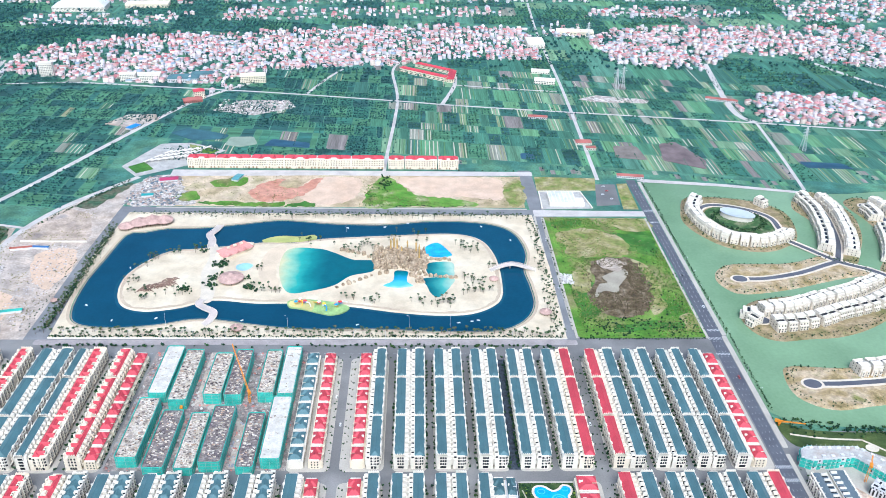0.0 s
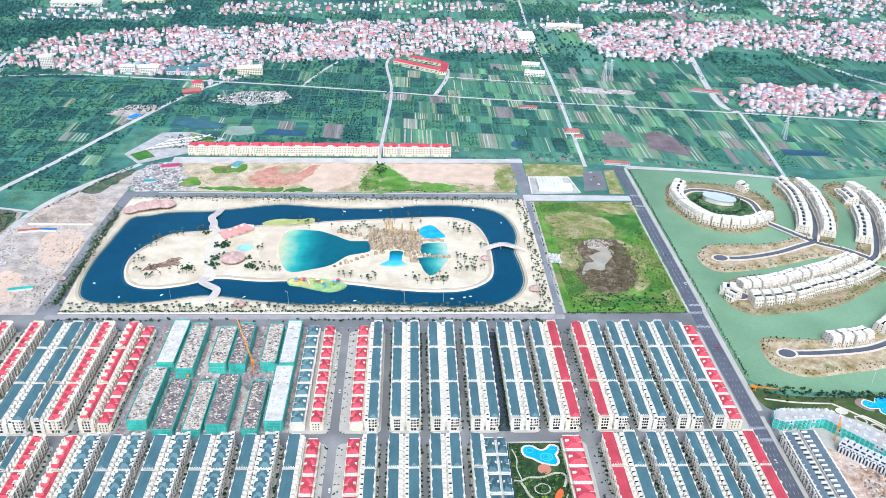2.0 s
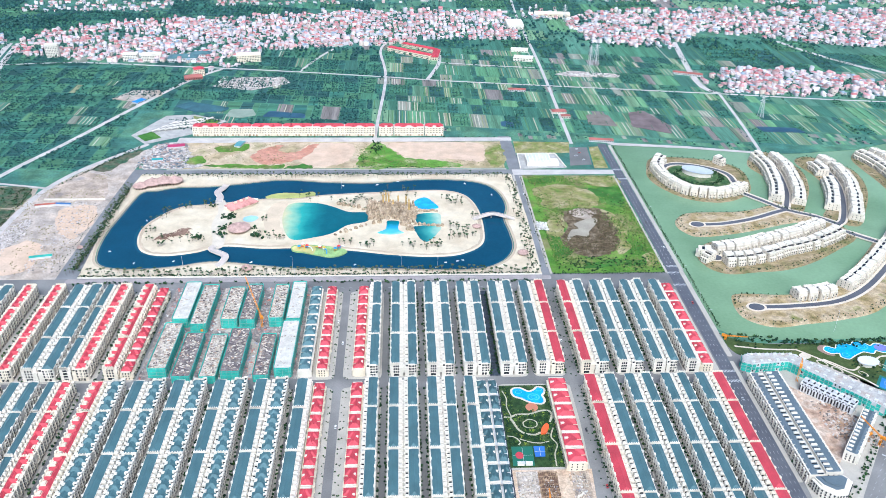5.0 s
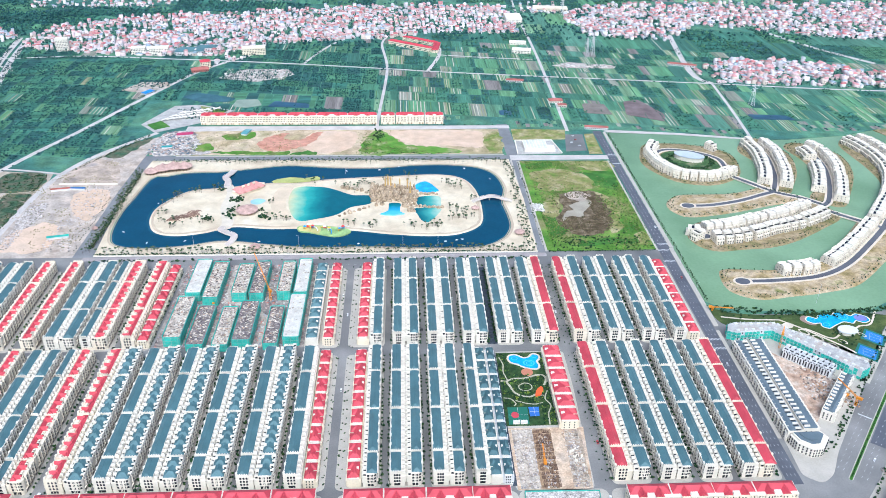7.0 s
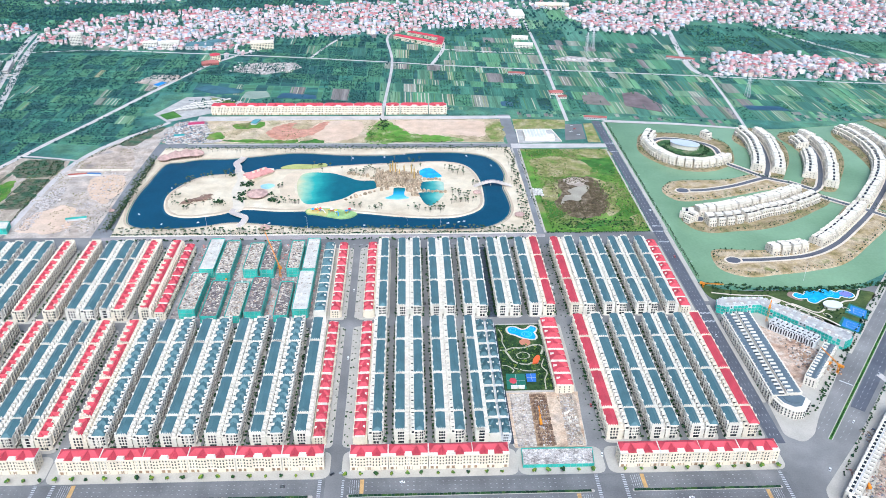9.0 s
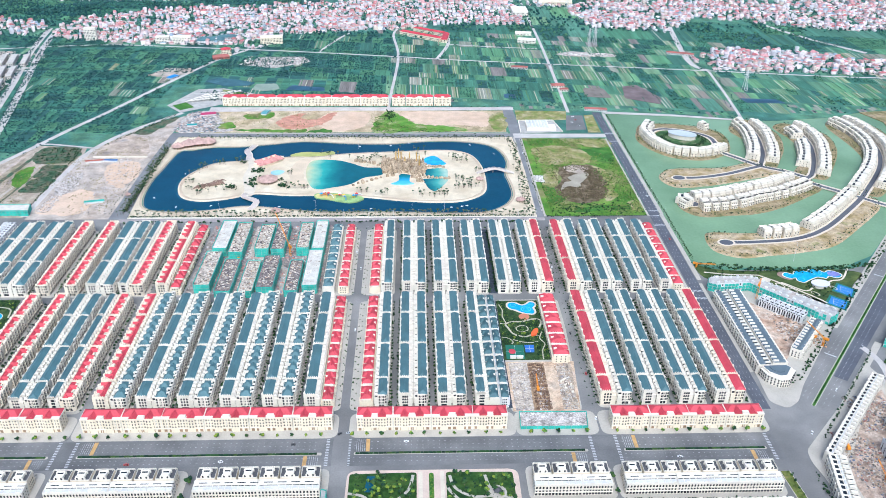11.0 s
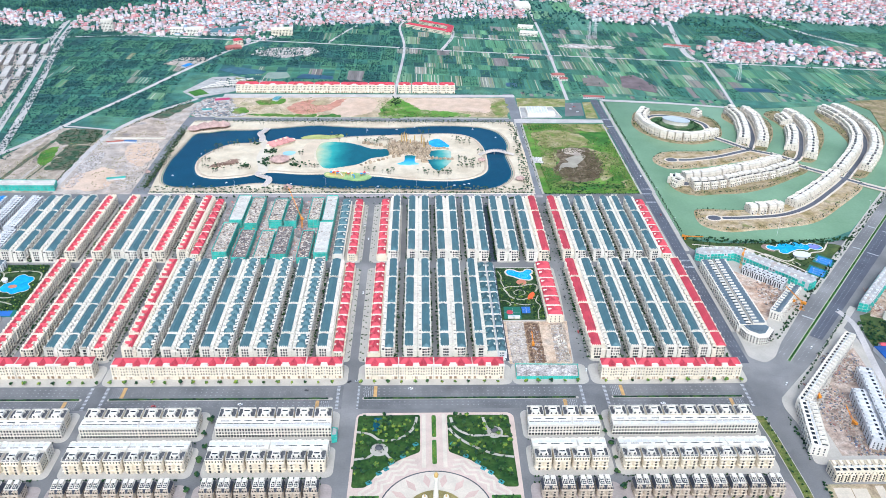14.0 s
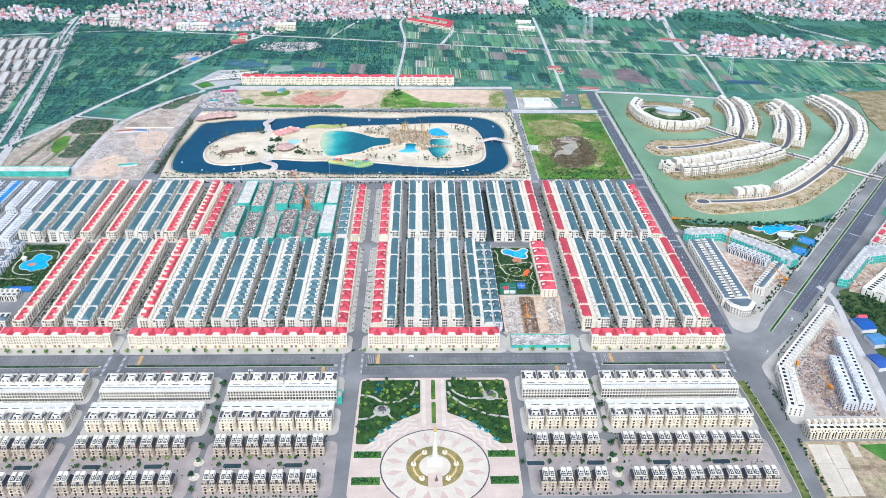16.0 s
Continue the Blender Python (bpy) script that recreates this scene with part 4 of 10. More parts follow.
def thatched(x, y, r, h, n=14, sx=1.0, turn=0.0):
    t = thing("thatched_pavilion", "round beach pavilion with a reddish thatched roof", "pavilion", "lagoon pavilions")
    w = Mesh()
    for k in range(n):
        a = 2 * math.pi * k / n
        w.beam((sx * r * 0.8 * math.cos(a), r * 0.8 * math.sin(a), -0.6), (sx * r * 0.8 * math.cos(a), r * 0.8 * math.sin(a), h * 0.5), 0.25)
    part("colonnade", w, BARK, t, kind="stuff")
    rf = Mesh()
    rf.cone(0, 0, h * 0.42, h * 0.5, r, r, n * 2, False)
    rf.cone(0, 0, h * 0.5, h * 0.72, r, r * 0.62, n * 2, False)
    rf.cone(0, 0, h * 0.76, h * 0.98, r * 0.68, r * 0.3, n * 2, False)
    rf.cone(0, 0, h * 0.98, h * 1.35, r * 0.3, r * 0.03, n * 2)
    for k in range(n):
        a = 2 * math.pi * k / n
        rf.beam((r * math.cos(a), r * math.sin(a), h * 0.52), (r * 0.3 * math.cos(a), r * 0.3 * math.sin(a), h * 1.0), 0.22)
    rf.v = [(x * sx, y, z) for x, y, z in rf.v]
    part("roof", rf, THATCH, t)
    t.matrix_basis = pose(x, y, 0.7, 0, 0, turn)


thatched(-148, 315, 15, 8)
thatched(-122, 213, 7, 6, 10)
thatched(219, 246, 7, 5, 10)
thatched(166, 318, 6, 4.5, 10)
thatched(-311, 447, 11, 7, 12)
thatched(-296, 456, 13, 9, 12)
thatched(-281, 461, 13, 10, 12)
thatched(-266, 463, 12, 9, 12)
thatched(-338, 268, 4, 4, 8)
hall = thing("beach_hall", "large pink-roofed beach hall on the sand island", "hall")
m = Mesh()
m.prism([(-178, 372), (-163, 363), (-136, 392), (-136, 402), (-150, 404), (-172, 385)], 0.6, 4.5)
part("wall", m, CREAM, hall)
m = Mesh()
m.hip(-22, 22, -11, 1.5, 4.5, 4.2, run=4)
m.hip(-20, 21, 1.0, 11.5, 4.6, 3.6, run=4)
for x in (-13, -2, 9):
    m.gable(x - 3.2, x + 3.2, -12.5, -2, 5.0, 3.4, "y")
turn_, at_ = radians(43), (-157, 384)
m.v = [(at_[0] + x * math.cos(turn_) - y * math.sin(turn_), at_[1] + x * math.sin(turn_) + y * math.cos(turn_), z) for x, y, z in m.v]
part("roof", m, mat("pink_roof", (0.52, 0.25, 0.22), 0.8, 0.25, bump=0.3), hall)
m = Mesh()
for x in (-6, 3, 12):
    m.box(x - 2, x + 2, 2.6, 5.0, 6.2, 8.6)
m.v = [(at_[0] + x * math.cos(turn_) - y * math.sin(turn_), at_[1] + x * math.sin(turn_) + y * math.cos(turn_), z) for x, y, z in m.v]
part("roof_lantern", m, CREAM, hall, kind="stuff")
sheet("splash_pad", curve([(-148, 350), (-138, 356), (-128, 350), (-135, 338), (-146, 340)], 3), 0.8, mat("pale_blue_paving", (0.3, 0.5, 0.6), 0.5, 0.2), depth=0.1, label="small pale blue splash pad", category="pool")
# a driftwood sculpture on the western beach
dw = thing("driftwood_sculpture", "heap of bare brown driftwood on the sand", "sculpture")
for k in range(54):
    m = Mesh()
    f_ = rr.uniform(-1, 1)
    x, y, a = -233 + 17 * f_ + rr.uniform(-5, 3), 300 + 9 * f_ + rr.uniform(-7, 7) * (1 - 0.5 * abs(f_)), rr.uniform(-0.3, 1.1)
    L = rr.uniform(5, 13)
    p = [Vector((x + L * t * math.cos(a), y + L * t * math.sin(a), 0.6 + 3 * math.sin(math.pi * t))) for t in (0, 0.3, 0.65, 1)]
    for q, w in zip(p, p[1:]):
        m.beam(q, w, 0.5, 5)
    part("log", m, mat("driftwood", (0.26, 0.17, 0.13), 0.9, 0.3) if k == 0 else bpy.data.materials["driftwood"], dw)


def bridge(name, pts, width, label, rise=2.5):
    t = thing(name, label, "footbridge", "lagoon footbridges")
    ln = curve(pts, 3, False)
    n = len(ln)
    deck, rails = Mesh(), [Mesh(), Mesh()]
    o = ribbon(ln, width)
    zs = [0.6 + rise * math.sin(math.pi * i / (n - 1)) for i in range(n)]
    L, R = o[:n], o[n:][::-1]
    for i in range(n - 1):
        deck.poly((*L[i], zs[i]), (*R[i], zs[i]), (*R[i + 1], zs[i + 1]), (*L[i + 1], zs[i + 1]))
        deck.poly((*R[i], zs[i] - 0.7), (*L[i], zs[i] - 0.7), (*L[i + 1], zs[i + 1] - 0.7), (*R[i + 1], zs[i + 1] - 0.7))
        for s, r in ((L, rails[0]), (R, rails[1])):
            r.beam((*s[i], zs[i] + 1.0), (*s[i + 1], zs[i + 1] + 1.0), 0.25)
            r.beam((*s[i], zs[i] - 0.5), (*s[i], zs[i] + 1.0), 0.15)
            r.beam((*s[i], zs[i] - 0.3), (*s[i + 1], zs[i + 1] - 0.3), 0.4)
    part("deck", deck, mat("bridge_deck", (0.55, 0.47, 0.42), 0.8, 0.15) if "bridge_deck" not in bpy.data.materials else bpy.data.materials["bridge_deck"], t)
    for r in rails:
        part("railing", r, WHITE, t)
    pier = Mesh()
    for i in range(3, n - 3, 5):
        pier.cone(*ln[i], -1.5, zs[i] - 0.6, 0.7, 0.7, 8)
    part("piers", pier, CONC, t, kind="stuff")


bridge("footbridge", [(-190, 456), (-192, 440), (-197, 425), (-191, 412), (-190, 396)], 9, "winding pale stone footbridge over the lagoon", 2)
bridge("footbridge", [(-171, 274), (-174, 262), (-164, 252), (-153, 243), (-155, 228), (-160, 222)], 8, "curved pale stone footbridge over the lagoon", 2)
bridge("footbridge", [(163, 340), (178, 345), (192, 348), (206, 344), (220, 341)], 7, "arched white stone footbridge over the lagoon", 5)
for x, y in [(120, 228), (135, 231), (142, 233), (8, 224), (190, 220), (-240, 330), (-276, 345), (-243, 351), (-262, 232), (-215, 236), (-300, 262), (-120, 232), (-20, 452), (60, 466), (30, 455), (160, 458), (196, 420)]:
    boat = thing("rowing_boat", "small white and pink pleasure boat on the water", "boat", "lagoon boats")
    h = Mesh()
    h.prism([(-1.8, -0.6), (1.1, -0.65), (2.0, 0), (1.1, 0.65), (-1.8, 0.6)], -0.2, 0.5)
    h.box(-1.1, 0.4, -0.45, 0.45, 0.5, 0.9)
    part("hull", h, PLAST[3], boat)
    boat.matrix_basis = pose(x, y, -0.55, 0, 0, rnd.uniform(0, 360))

# palms: a belt along the shore road, clusters on the sand island
PALM_SPOTS = []
WALKC = mat("worn_garden_paving", (0.42, 0.39, 0.29), 0.85, 0.2, 0.2, 0.8)
for k in range(72):
    PALM_SPOTS.append((-305 + k * 7.4 + rr.uniform(-3, 3), 204 + rr.uniform(-5, 7), 0.25))
for k in range(56):
    PALM_SPOTS.append((-250 + k * 8.4 + rr.uniform(-3, 3), 486 + rr.uniform(-7, 6), 0.25))
for k in range(36):
    t = k / 35
    PALM_SPOTS.append((-326 + 4 * math.sin(3 * t) + rr.uniform(-4, 4), 220 + 205 * t, 0.25))
for k in range(26):
    PALM_SPOTS.append((229 + rr.uniform(-8, 5), 215 + k * 10.5 + rr.uniform(-3, 3), 0.25))
for cx, cy, n, s in [(132, 405, 9, 9), (142, 388, 9, 9), (150, 300, 12, 10), (138, 290, 10, 9), (152, 312, 6, 7), (134, 322, 6, 6), (100, 262, 10, 11), (112, 268, 7, 8), (28, 270, 9, 9), (-4, 276, 6, 8)] + [
                     (80, 270, 7, 8), (-10, 392, 14, 14), (10, 402, 10, 12), (40, 416, 8, 14), (75, 424, 8, 14), (-60, 412, 8, 12), (-205, 388, 9, 9), (-230, 382, 8, 9), (-250, 368, 7, 8),
                     (-262, 345, 6, 7), (-262, 310, 7, 8), (-250, 290, 7, 8), (-235, 280, 6, 8), (-205, 285, 8, 9), (-110, 300, 8, 10), (-92, 292, 6, 6), (-120, 340, 5, 5), (165, 350, 4, 6)]:
    for _ in range(n):
        PALM_SPOTS.append((cx + rr.gauss(0, s * 0.85), cy + rr.gauss(0, s * 0.6), 0.7))
rr.shuffle(PALM_SPOTS)
for x, y, z in PALM_SPOTS[:130]:
    palm_at(x, y, z, rr.uniform(0.65, 1.0))
far_palm = palm(9)
shapes = [(next(c for c in far_palm.children if c.name.startswith(k)).data, i) for i, k in enumerate(("trunk", "crown"))]
pm = []
for me, i in shapes:
    q = Mesh()
    q.v, q.f = [tuple(v.co) for v in me.vertices], [tuple(p.vertices) for p in me.polygons]
    pm.append((q, i))
far_palm.matrix_basis = pose(-262, 478, 0.25)
PALMLEAF = mat("palm_fronds", (0.05, 0.09, 0.04), 0.9, 0.3, 0.2, 1.2, palette=[(0.03, 0.07, 0.035), (0.05, 0.1, 0.04), (0.09, 0.12, 0.05), (0.12, 0.1, 0.05)])
scatter("palm_grove", pm, [(x, y, z, rr.uniform(0, 6.28), 0.8, 0.8, rr.uniform(0.65, 1.0)) for x, y, z in PALM_SPOTS[130:]]
        + [(-316 + 5.0 * k + rr.uniform(-2, 2), 206 + rr.uniform(-6, 6), 0.25, rr.uniform(0, 6.28), 0.95, 0.95, rr.uniform(0.6, 0.95)) for k in range(110)]
        + [(rr.uniform(-334, -322), 205 + 250 * k / 110, 0.25, rr.uniform(0, 6.28), 0.8, 0.8, rr.uniform(0.7, 1.0)) for k in range(110)]
        + [(rr.uniform(222, 236), 200 + 285 * k / 40, 0.25, rr.uniform(0, 6.28), 0.8, 0.8, rr.uniform(0.6, 0.9)) for k in range(40)]
        + [(-250 + 7.2 * k + rr.uniform(-2, 2), 480 + rr.uniform(-5, 5), 0.25, rr.uniform(0, 6.28), 0.8, 0.8, rr.uniform(0.6, 0.95)) for k in range(66)], [BARK, PALMLEAF],
        label="many coconut palms along the lagoon beach", category="palm trees")
grove("park_bushes", [(-168 + rr.gauss(0, 5), 352 + rr.gauss(0, 5), 0.6, rr.uniform(3, 6)) for _ in range(30)] + [(-170 + rr.gauss(0, 4), 312 + rr.gauss(0, 9), 0.6, rr.uniform(3, 6)) for _ in range(40)]
      + [(-122 + rr.gauss(0, 5), 298 + rr.gauss(0, 5), 0.6, rr.uniform(3, 6)) for _ in range(30)] + [(-198 + rr.gauss(0, 4), 296 + rr.gauss(0, 5), 0.6, rr.uniform(2, 5)) for _ in range(24)]
      + [(-196 + rr.gauss(0, 3), 386 + rr.gauss(0, 3), 0.6, rr.uniform(2, 5)) for _ in range(14)] + [(-130 + rr.gauss(0, 3), 320 + rr.gauss(0, 3), 0.6, rr.uniform(2, 4)) for _ in range(14)]
      + [(-318 + 550 * k / 420 + rr.uniform(-1, 1), 198.6 + rr.uniform(-0.8, 3.5), 0.2, rr.uniform(1.4, 3.8)) for k in range(420)]
      + [(-320 + 550 * k / 300 + rr.uniform(-1, 1), 490 + rr.uniform(-3, 3), 0.2, rr.uniform(1.2, 3.2)) for k in range(300)]
      + [(-328 + rr.uniform(-3, 4), 215 + 230 * k / 170, 0.2, rr.uniform(2, 5.2)) for k in range(170)]
      + [(232 + rr.uniform(-6, 3), 212 + 270 * k / 90, 0.2, rr.uniform(1.5, 4.2)) for k in range(90)], "dense green shrubs of the lagoon park")
grove("road_trees", [(245.3 + rr.uniform(-0.6, 0.6), 216 + 5.2 * k + rr.uniform(-1.5, 1.5), 0.15, rr.uniform(1.6, 3.4)) for k in range(51) if rr.random() < 0.85]
      + [(-316 + 5.5 * k + rr.uniform(-2, 2), 495.5 + rr.uniform(-1.5, 1.5), 0.1, rr.uniform(1.8, 3.8)) for k in range(98) if rr.random() < 0.85]
      + [(-347 + rr.uniform(-1.5, 1.5), 212 + 5.5 * k, 0.1, rr.uniform(1.6, 3.4)) for k in range(30) if rr.random() < 0.7], "round green trees along the roads of the lagoon park")
wl = Mesh()
wl.box(-318, 236, 196.2, 197.0, 0, 1.6)
tagged(part("boundary_wall", wl, WHITE), "low pale boundary wall of the lagoon park", "wall", kind="structure")
lines("road_line", [(-320 + 9 * k, 170, -316 + 9 * k, 170, 0.3) for k in range(60)], LINE, 0.062, "dashed white lane line")
pavement(-330, 246, 185.5, 194.8, 3, mat("patterned_paving", (0.34, 0.3, 0.29), 0.85, 0.15, 0.1, 0.5))


# ---- waste plots between lagoon, lake and fields ----
sheet("waste_meadow", [(252.2, 198), (390, 200), (391, 330), (392.5, 484), (248, 486), (247.2, 330), (246.4, 212), (248, 204)], 0.12, SCRUB, depth=0.1, label="overgrown bright green waste plot", category="meadow")
sheet("dry_reed_bed", rough([(292, 362), (318, 374), (345, 370), (353, 320), (345, 262), (310, 238), (282, 250), (274, 280), (288, 320)], 5.0), 0.2,
      blend("dry_reeds", [(0.06, 0.045, 0.025), (0.13, 0.095, 0.055), (0.25, 0.2, 0.14)], 0.09, 8, 0.95, 0.7, 0.4, bump=0.5), depth=0.1, label="brown dried reed bed in the waste plot", category="reed bed")
sheet("mud_pond", rough([(300, 326), (314, 338), (331, 345), (331, 329), (323, 315), (316, 305), (311, 291), (297, 295), (284, 281), (286, 296), (292, 309), (303, 315)], 2.5), 0.28, mat("grey_mud", (0.34, 0.3, 0.23), 0.5, 0.2, 0.05), depth=0.1,
      label="grey drying mud pond among reeds", category="pond")
pavement(244.2, 246.4, 214, 484, 1.0)
DRYG = blend("dry_meadow", [(0.13, 0.21, 0.035), (0.26, 0.24, 0.09), (0.42, 0.36, 0.22)], 0.05, 8, 0.95, 0.5, 0.25)
sheet("bare_patch", rough([(268, 395), (300, 415), (340, 408), (345, 385), (320, 376), (285, 380)], 5.0), 0.16, DRYG, depth=0.05, label="dry bare soil patch in the waste plot", category="soil")
sheet("bare_patch", rough([(335, 478), (388, 480), (388, 450), (355, 446), (338, 458)], 5.0), 0.16, DRYG, depth=0.05, label="pale bare soil at the plot's corner", category="soil")
sheet("bare_patch", rough([(372, 214), (388, 214), (388, 245), (372, 240)], 5.0), 0.16, DRYG, depth=0.05, label="sandy spoil at the roadside", category="soil")
grove("meadow_bushes", [(rr.uniform(258, 386), rr.uniform(200, 236), 0.1, rr.uniform(1.5, 4)) for _ in range(230)] + [(rr.uniform(350, 388), rr.uniform(240, 400), 0.1, rr.uniform(1, 3)) for _ in range(120)]
      + [(rr.uniform(256, 270), rr.uniform(240, 470), 0.1, rr.uniform(1, 2.5)) for _ in range(80)], "dark green bushes in the waste plot")
for x in (247.6, 390.5):
    pavement(x - 1.6, x + 1.2, 198, 484, 1.0)
pavement(234.5, 237.5, 210, 490, 1.0)
pavement(407.6, 412.6, 204, 606, 1.0)
pavement(406.3, 411.6, 28, 203, 2.0)
pavement(405.4, 409.4, -150, 20, 1.0)
lines("road_line", [(x, 210 + 10 * k, x, 214.5 + 10 * k, 0.35) for k in range(39) for x in (397.3, 402, 406.7)], LINE, 0.085, "dashed white lane line")
lines("crossing", [(395 + 1.5 * k, y, 395 + 1.5 * k, y + 4, 0.7) for k in range(11) for y in (212, 470, 505)], LINE, 0.085, "striped white pedestrian crossing")
sheet("plot_street", [(236, 488), (393, 490), (393, 506), (236, 508)], 0.1, ROADC, depth=0.06, label="pale concrete street between the waste plots", category="road")

sheet("sand_plots", [(-300, 514), (-150, 514), (60, 514), (226, 515), (230, 622), (-60, 622), (-300, 616)], 0.1, blend("plot_soil", [(0.29, 0.25, 0.12), (0.45, 0.35, 0.22), (0.55, 0.44, 0.31), (0.38, 0.33, 0.18)], 0.022, 8, 0.95, 0.4, 0.25), depth=0.1, label="levelled bare building land", category="soil")
TURF = blend("patchy_turf", [(0.07, 0.2, 0.025), (0.11, 0.26, 0.03), (0.16, 0.27, 0.05), (0.42, 0.36, 0.24)], 0.03, 8, 0.95, 0.5, 0.25, 0.3, 0.66)
sheet("peach_sand_plot", rough([(46, 612), (100, 618), (190, 614), (200, 580), (190, 540), (140, 552), (100, 548), (60, 575)], 5.0), 0.2, PEACH, depth=0.05, label="levelled peach-coloured sand plot", category="soil")
sheet("peach_sand_plot", rough([(-80, 612), (-20, 612), (-8, 580), (-20, 540), (-50, 522), (-85, 530), (-100, 570)], 5.0), 0.2, PEACH, depth=0.05, label="levelled peach-coloured sand plot by the road", category="soil")
sheet("clay_heap", rough([(-170, 560), (-150, 598), (-125, 606), (-130, 585), (-105, 575), (-85, 605), (-70, 612), (-85, 560), (-110, 538), (-150, 530)], 5.0), 0.3, CLAY, depth=0.1, label="red clay spread over building land", category="soil")
sheet("plot_grass", rough([(-2, 516), (10, 600), (30, 616), (48, 590), (75, 555), (130, 542), (160, 520), (60, 516)], 5.0), 0.26, TURF, depth=0.05, label="bright green grass on a building plot", category="grass")
sheet("plot_grass", rough([(-115, 516), (-90, 530), (-70, 520), (-80, 514)], 5.0), 0.26, GRASS, depth=0.05, label="tuft of bright green grass on sand", category="grass")
sheet("plot_grass", rough([(-240, 525), (-180, 530), (-120, 518), (-180, 515)], 5.0), 0.26, SCRUB, depth=0.05, label="thin dry grass on building land", category="grass")
sheet("plot_grass", rough([(205, 520), (228, 530), (228, 610), (208, 600), (200, 560)], 5.0), 0.26, DRYG, depth=0.05, label="dry yellow grass along the street", category="grass")
grove("plot_trees", [(25 + rr.gauss(0, 4), 590 + rr.gauss(0, 14), 0.2, rr.uniform(2, 6)) for _ in range(40)] + [(rr.uniform(-5, 150), 517 + rr.gauss(0, 2), 0.2, rr.uniform(1, 3)) for _ in range(60)]
      + [(8 + rr.gauss(0, 3), 550 + rr.gauss(0, 15), 0.2, rr.uniform(1, 3)) for _ in range(25)], "dark trees and scrub on the building plots")
for pts, lab in [([(262, 300), (290, 310), (286, 250), (264, 240)], "bright green weeds in the waste plot"), ([(330, 440), (380, 430), (384, 380), (350, 390)], "bright green weeds in the waste plot"),
                 ([(258, 470), (300, 480), (300, 462), (262, 455)], "bright green weeds in the waste plot"), ([(305, 226), (360, 230), (380, 218), (300, 214)], "bright green weeds in the waste plot")]:
    sheet("weed_patch", rough(pts, 8.0, 0.07), 0.15, GRASS, depth=0.04, label=lab, category="grass")
sheet("bare_patch", rough([(300, 365), (320, 372), (336, 360), (322, 340), (306, 346)], 6.0), 0.3, DIRT, depth=0.05, label="dry grey mud at the reed bed's edge", category="soil")
for pts in ([(-230, 600), (-190, 612), (-185, 585), (-225, 580)], [(-160, 522), (-120, 528), (-118, 516)], [(-280, 545), (-245, 560), (-240, 530)], [(0, 545), (22, 550), (20, 525), (2, 522)]):
    sheet("plot_grass", rough(pts, 7.0, 0.07), 0.27, SCRUB, depth=0.04, label="thin dry grass on building land", category="grass")
pavement(-290, 228, 508.5, 512, 1.0)
# white walled depot
sheet("depot_yard", [(250, 510), (322, 514), (313, 569), (252, 568)], 0.12, CONC, depth=0.1, label="pale concrete yard of the depot", category="yard")
dp = thing("depot", "low white depot hall round a pale yard", "depot")
for x0, x1, y0, y1, h, nm in ((262, 300, 520, 556, 6, "hall"), (300, 312, 520, 540, 4, "annex")):
    m = Mesh()
    m.box(x0, x1, y0, y1, 0.1, h)
    m.box(x0 - 0.3, x1 + 0.3, y0 - 0.3, y1 + 0.3, h, h + 0.5, True)
    part(nm, m, WHITE, dp)
for k in range(7):
    m = Mesh()
    m.gable(263 + 5.2 * k, 267.4 + 5.2 * k, 521, 555, 6.5, 0.9, "y")
    part("roof_bay", m, GREYW, dp)
m = Mesh()
for a, b in (((252, 568), (313, 569)), ((313, 569), (322, 514)), ((252, 568), (250, 511))):
    m.beam((*a, 1.2), (*b, 1.2), 1.1)
part("yard_wall", m, WHITE, dp)
sheet("parking_court", [(330, 522), (365, 526), (371, 596), (341, 596)], 0.12, ASPHALT, depth=0.1, label="grey asphalt parking court", category="car park")
sheet("depot_verge", [(366, 512), (388, 512), (390, 600), (374, 598)], 0.12, DRYG, depth=0.1, label="dry grass verge by the avenue", category="grass")
sheet("north_verge", [(250, 572), (338, 574), (345, 618), (252, 622)], 0.12, DRYG, depth=0.1, label="dry yellow meadow behind the depot", category="grass")
sheet("dyke_path", [(408, 612), (416, 605), (536, 591), (658, 566), (660, 573), (540, 600), (420, 616)], 0.15, ROADC, depth=0.15, label="pale dyke path along the lake's edge", category="path")

# western waste ground and its tracks
sheet("waste_ground", [(-454, 195), (-343, 195), (-342.5, 380), (-338.5, 500), (-330, 600), (-400, 530), (-442, 450), (-454, 340)], 0.08, DIRT, depth=0.06, label="bare pale demolition ground", category="soil")
sheet("waste_ground", [(-575, 200), (-458, 200), (-458, 330), (-452, 410), (-456, 446), (-536, 458), (-562, 400), (-580, 330)], 0.08,
      blend("rough_pasture", [(0.2, 0.18, 0.1), (0.34, 0.28, 0.21), (0.42, 0.35, 0.28), (0.26, 0.22, 0.16)], 0.03, 8, 0.95, 0.5, 0.3, stretch=(1.0, 0.25, 1.0)), depth=0.06, label="rough pasture and turned soil", category="soil")
sheet("rubble_field", rough([(-446, 334), (-430, 349), (-424, 320), (-424, 288), (-440, 271), (-449, 300)], 5.0), 0.2, RUBBLE, depth=0.1, label="dark heap of broken rubble", category="rubble")
sheet("rubble_field", rough([(-330, 520), (-335, 600), (-290, 618), (-262, 560), (-240, 520), (-290, 514)], 5.0), 0.24, RUBBLE, depth=0.1, label="scattered rubble and scrap on bare land", category="rubble")
TR = 0
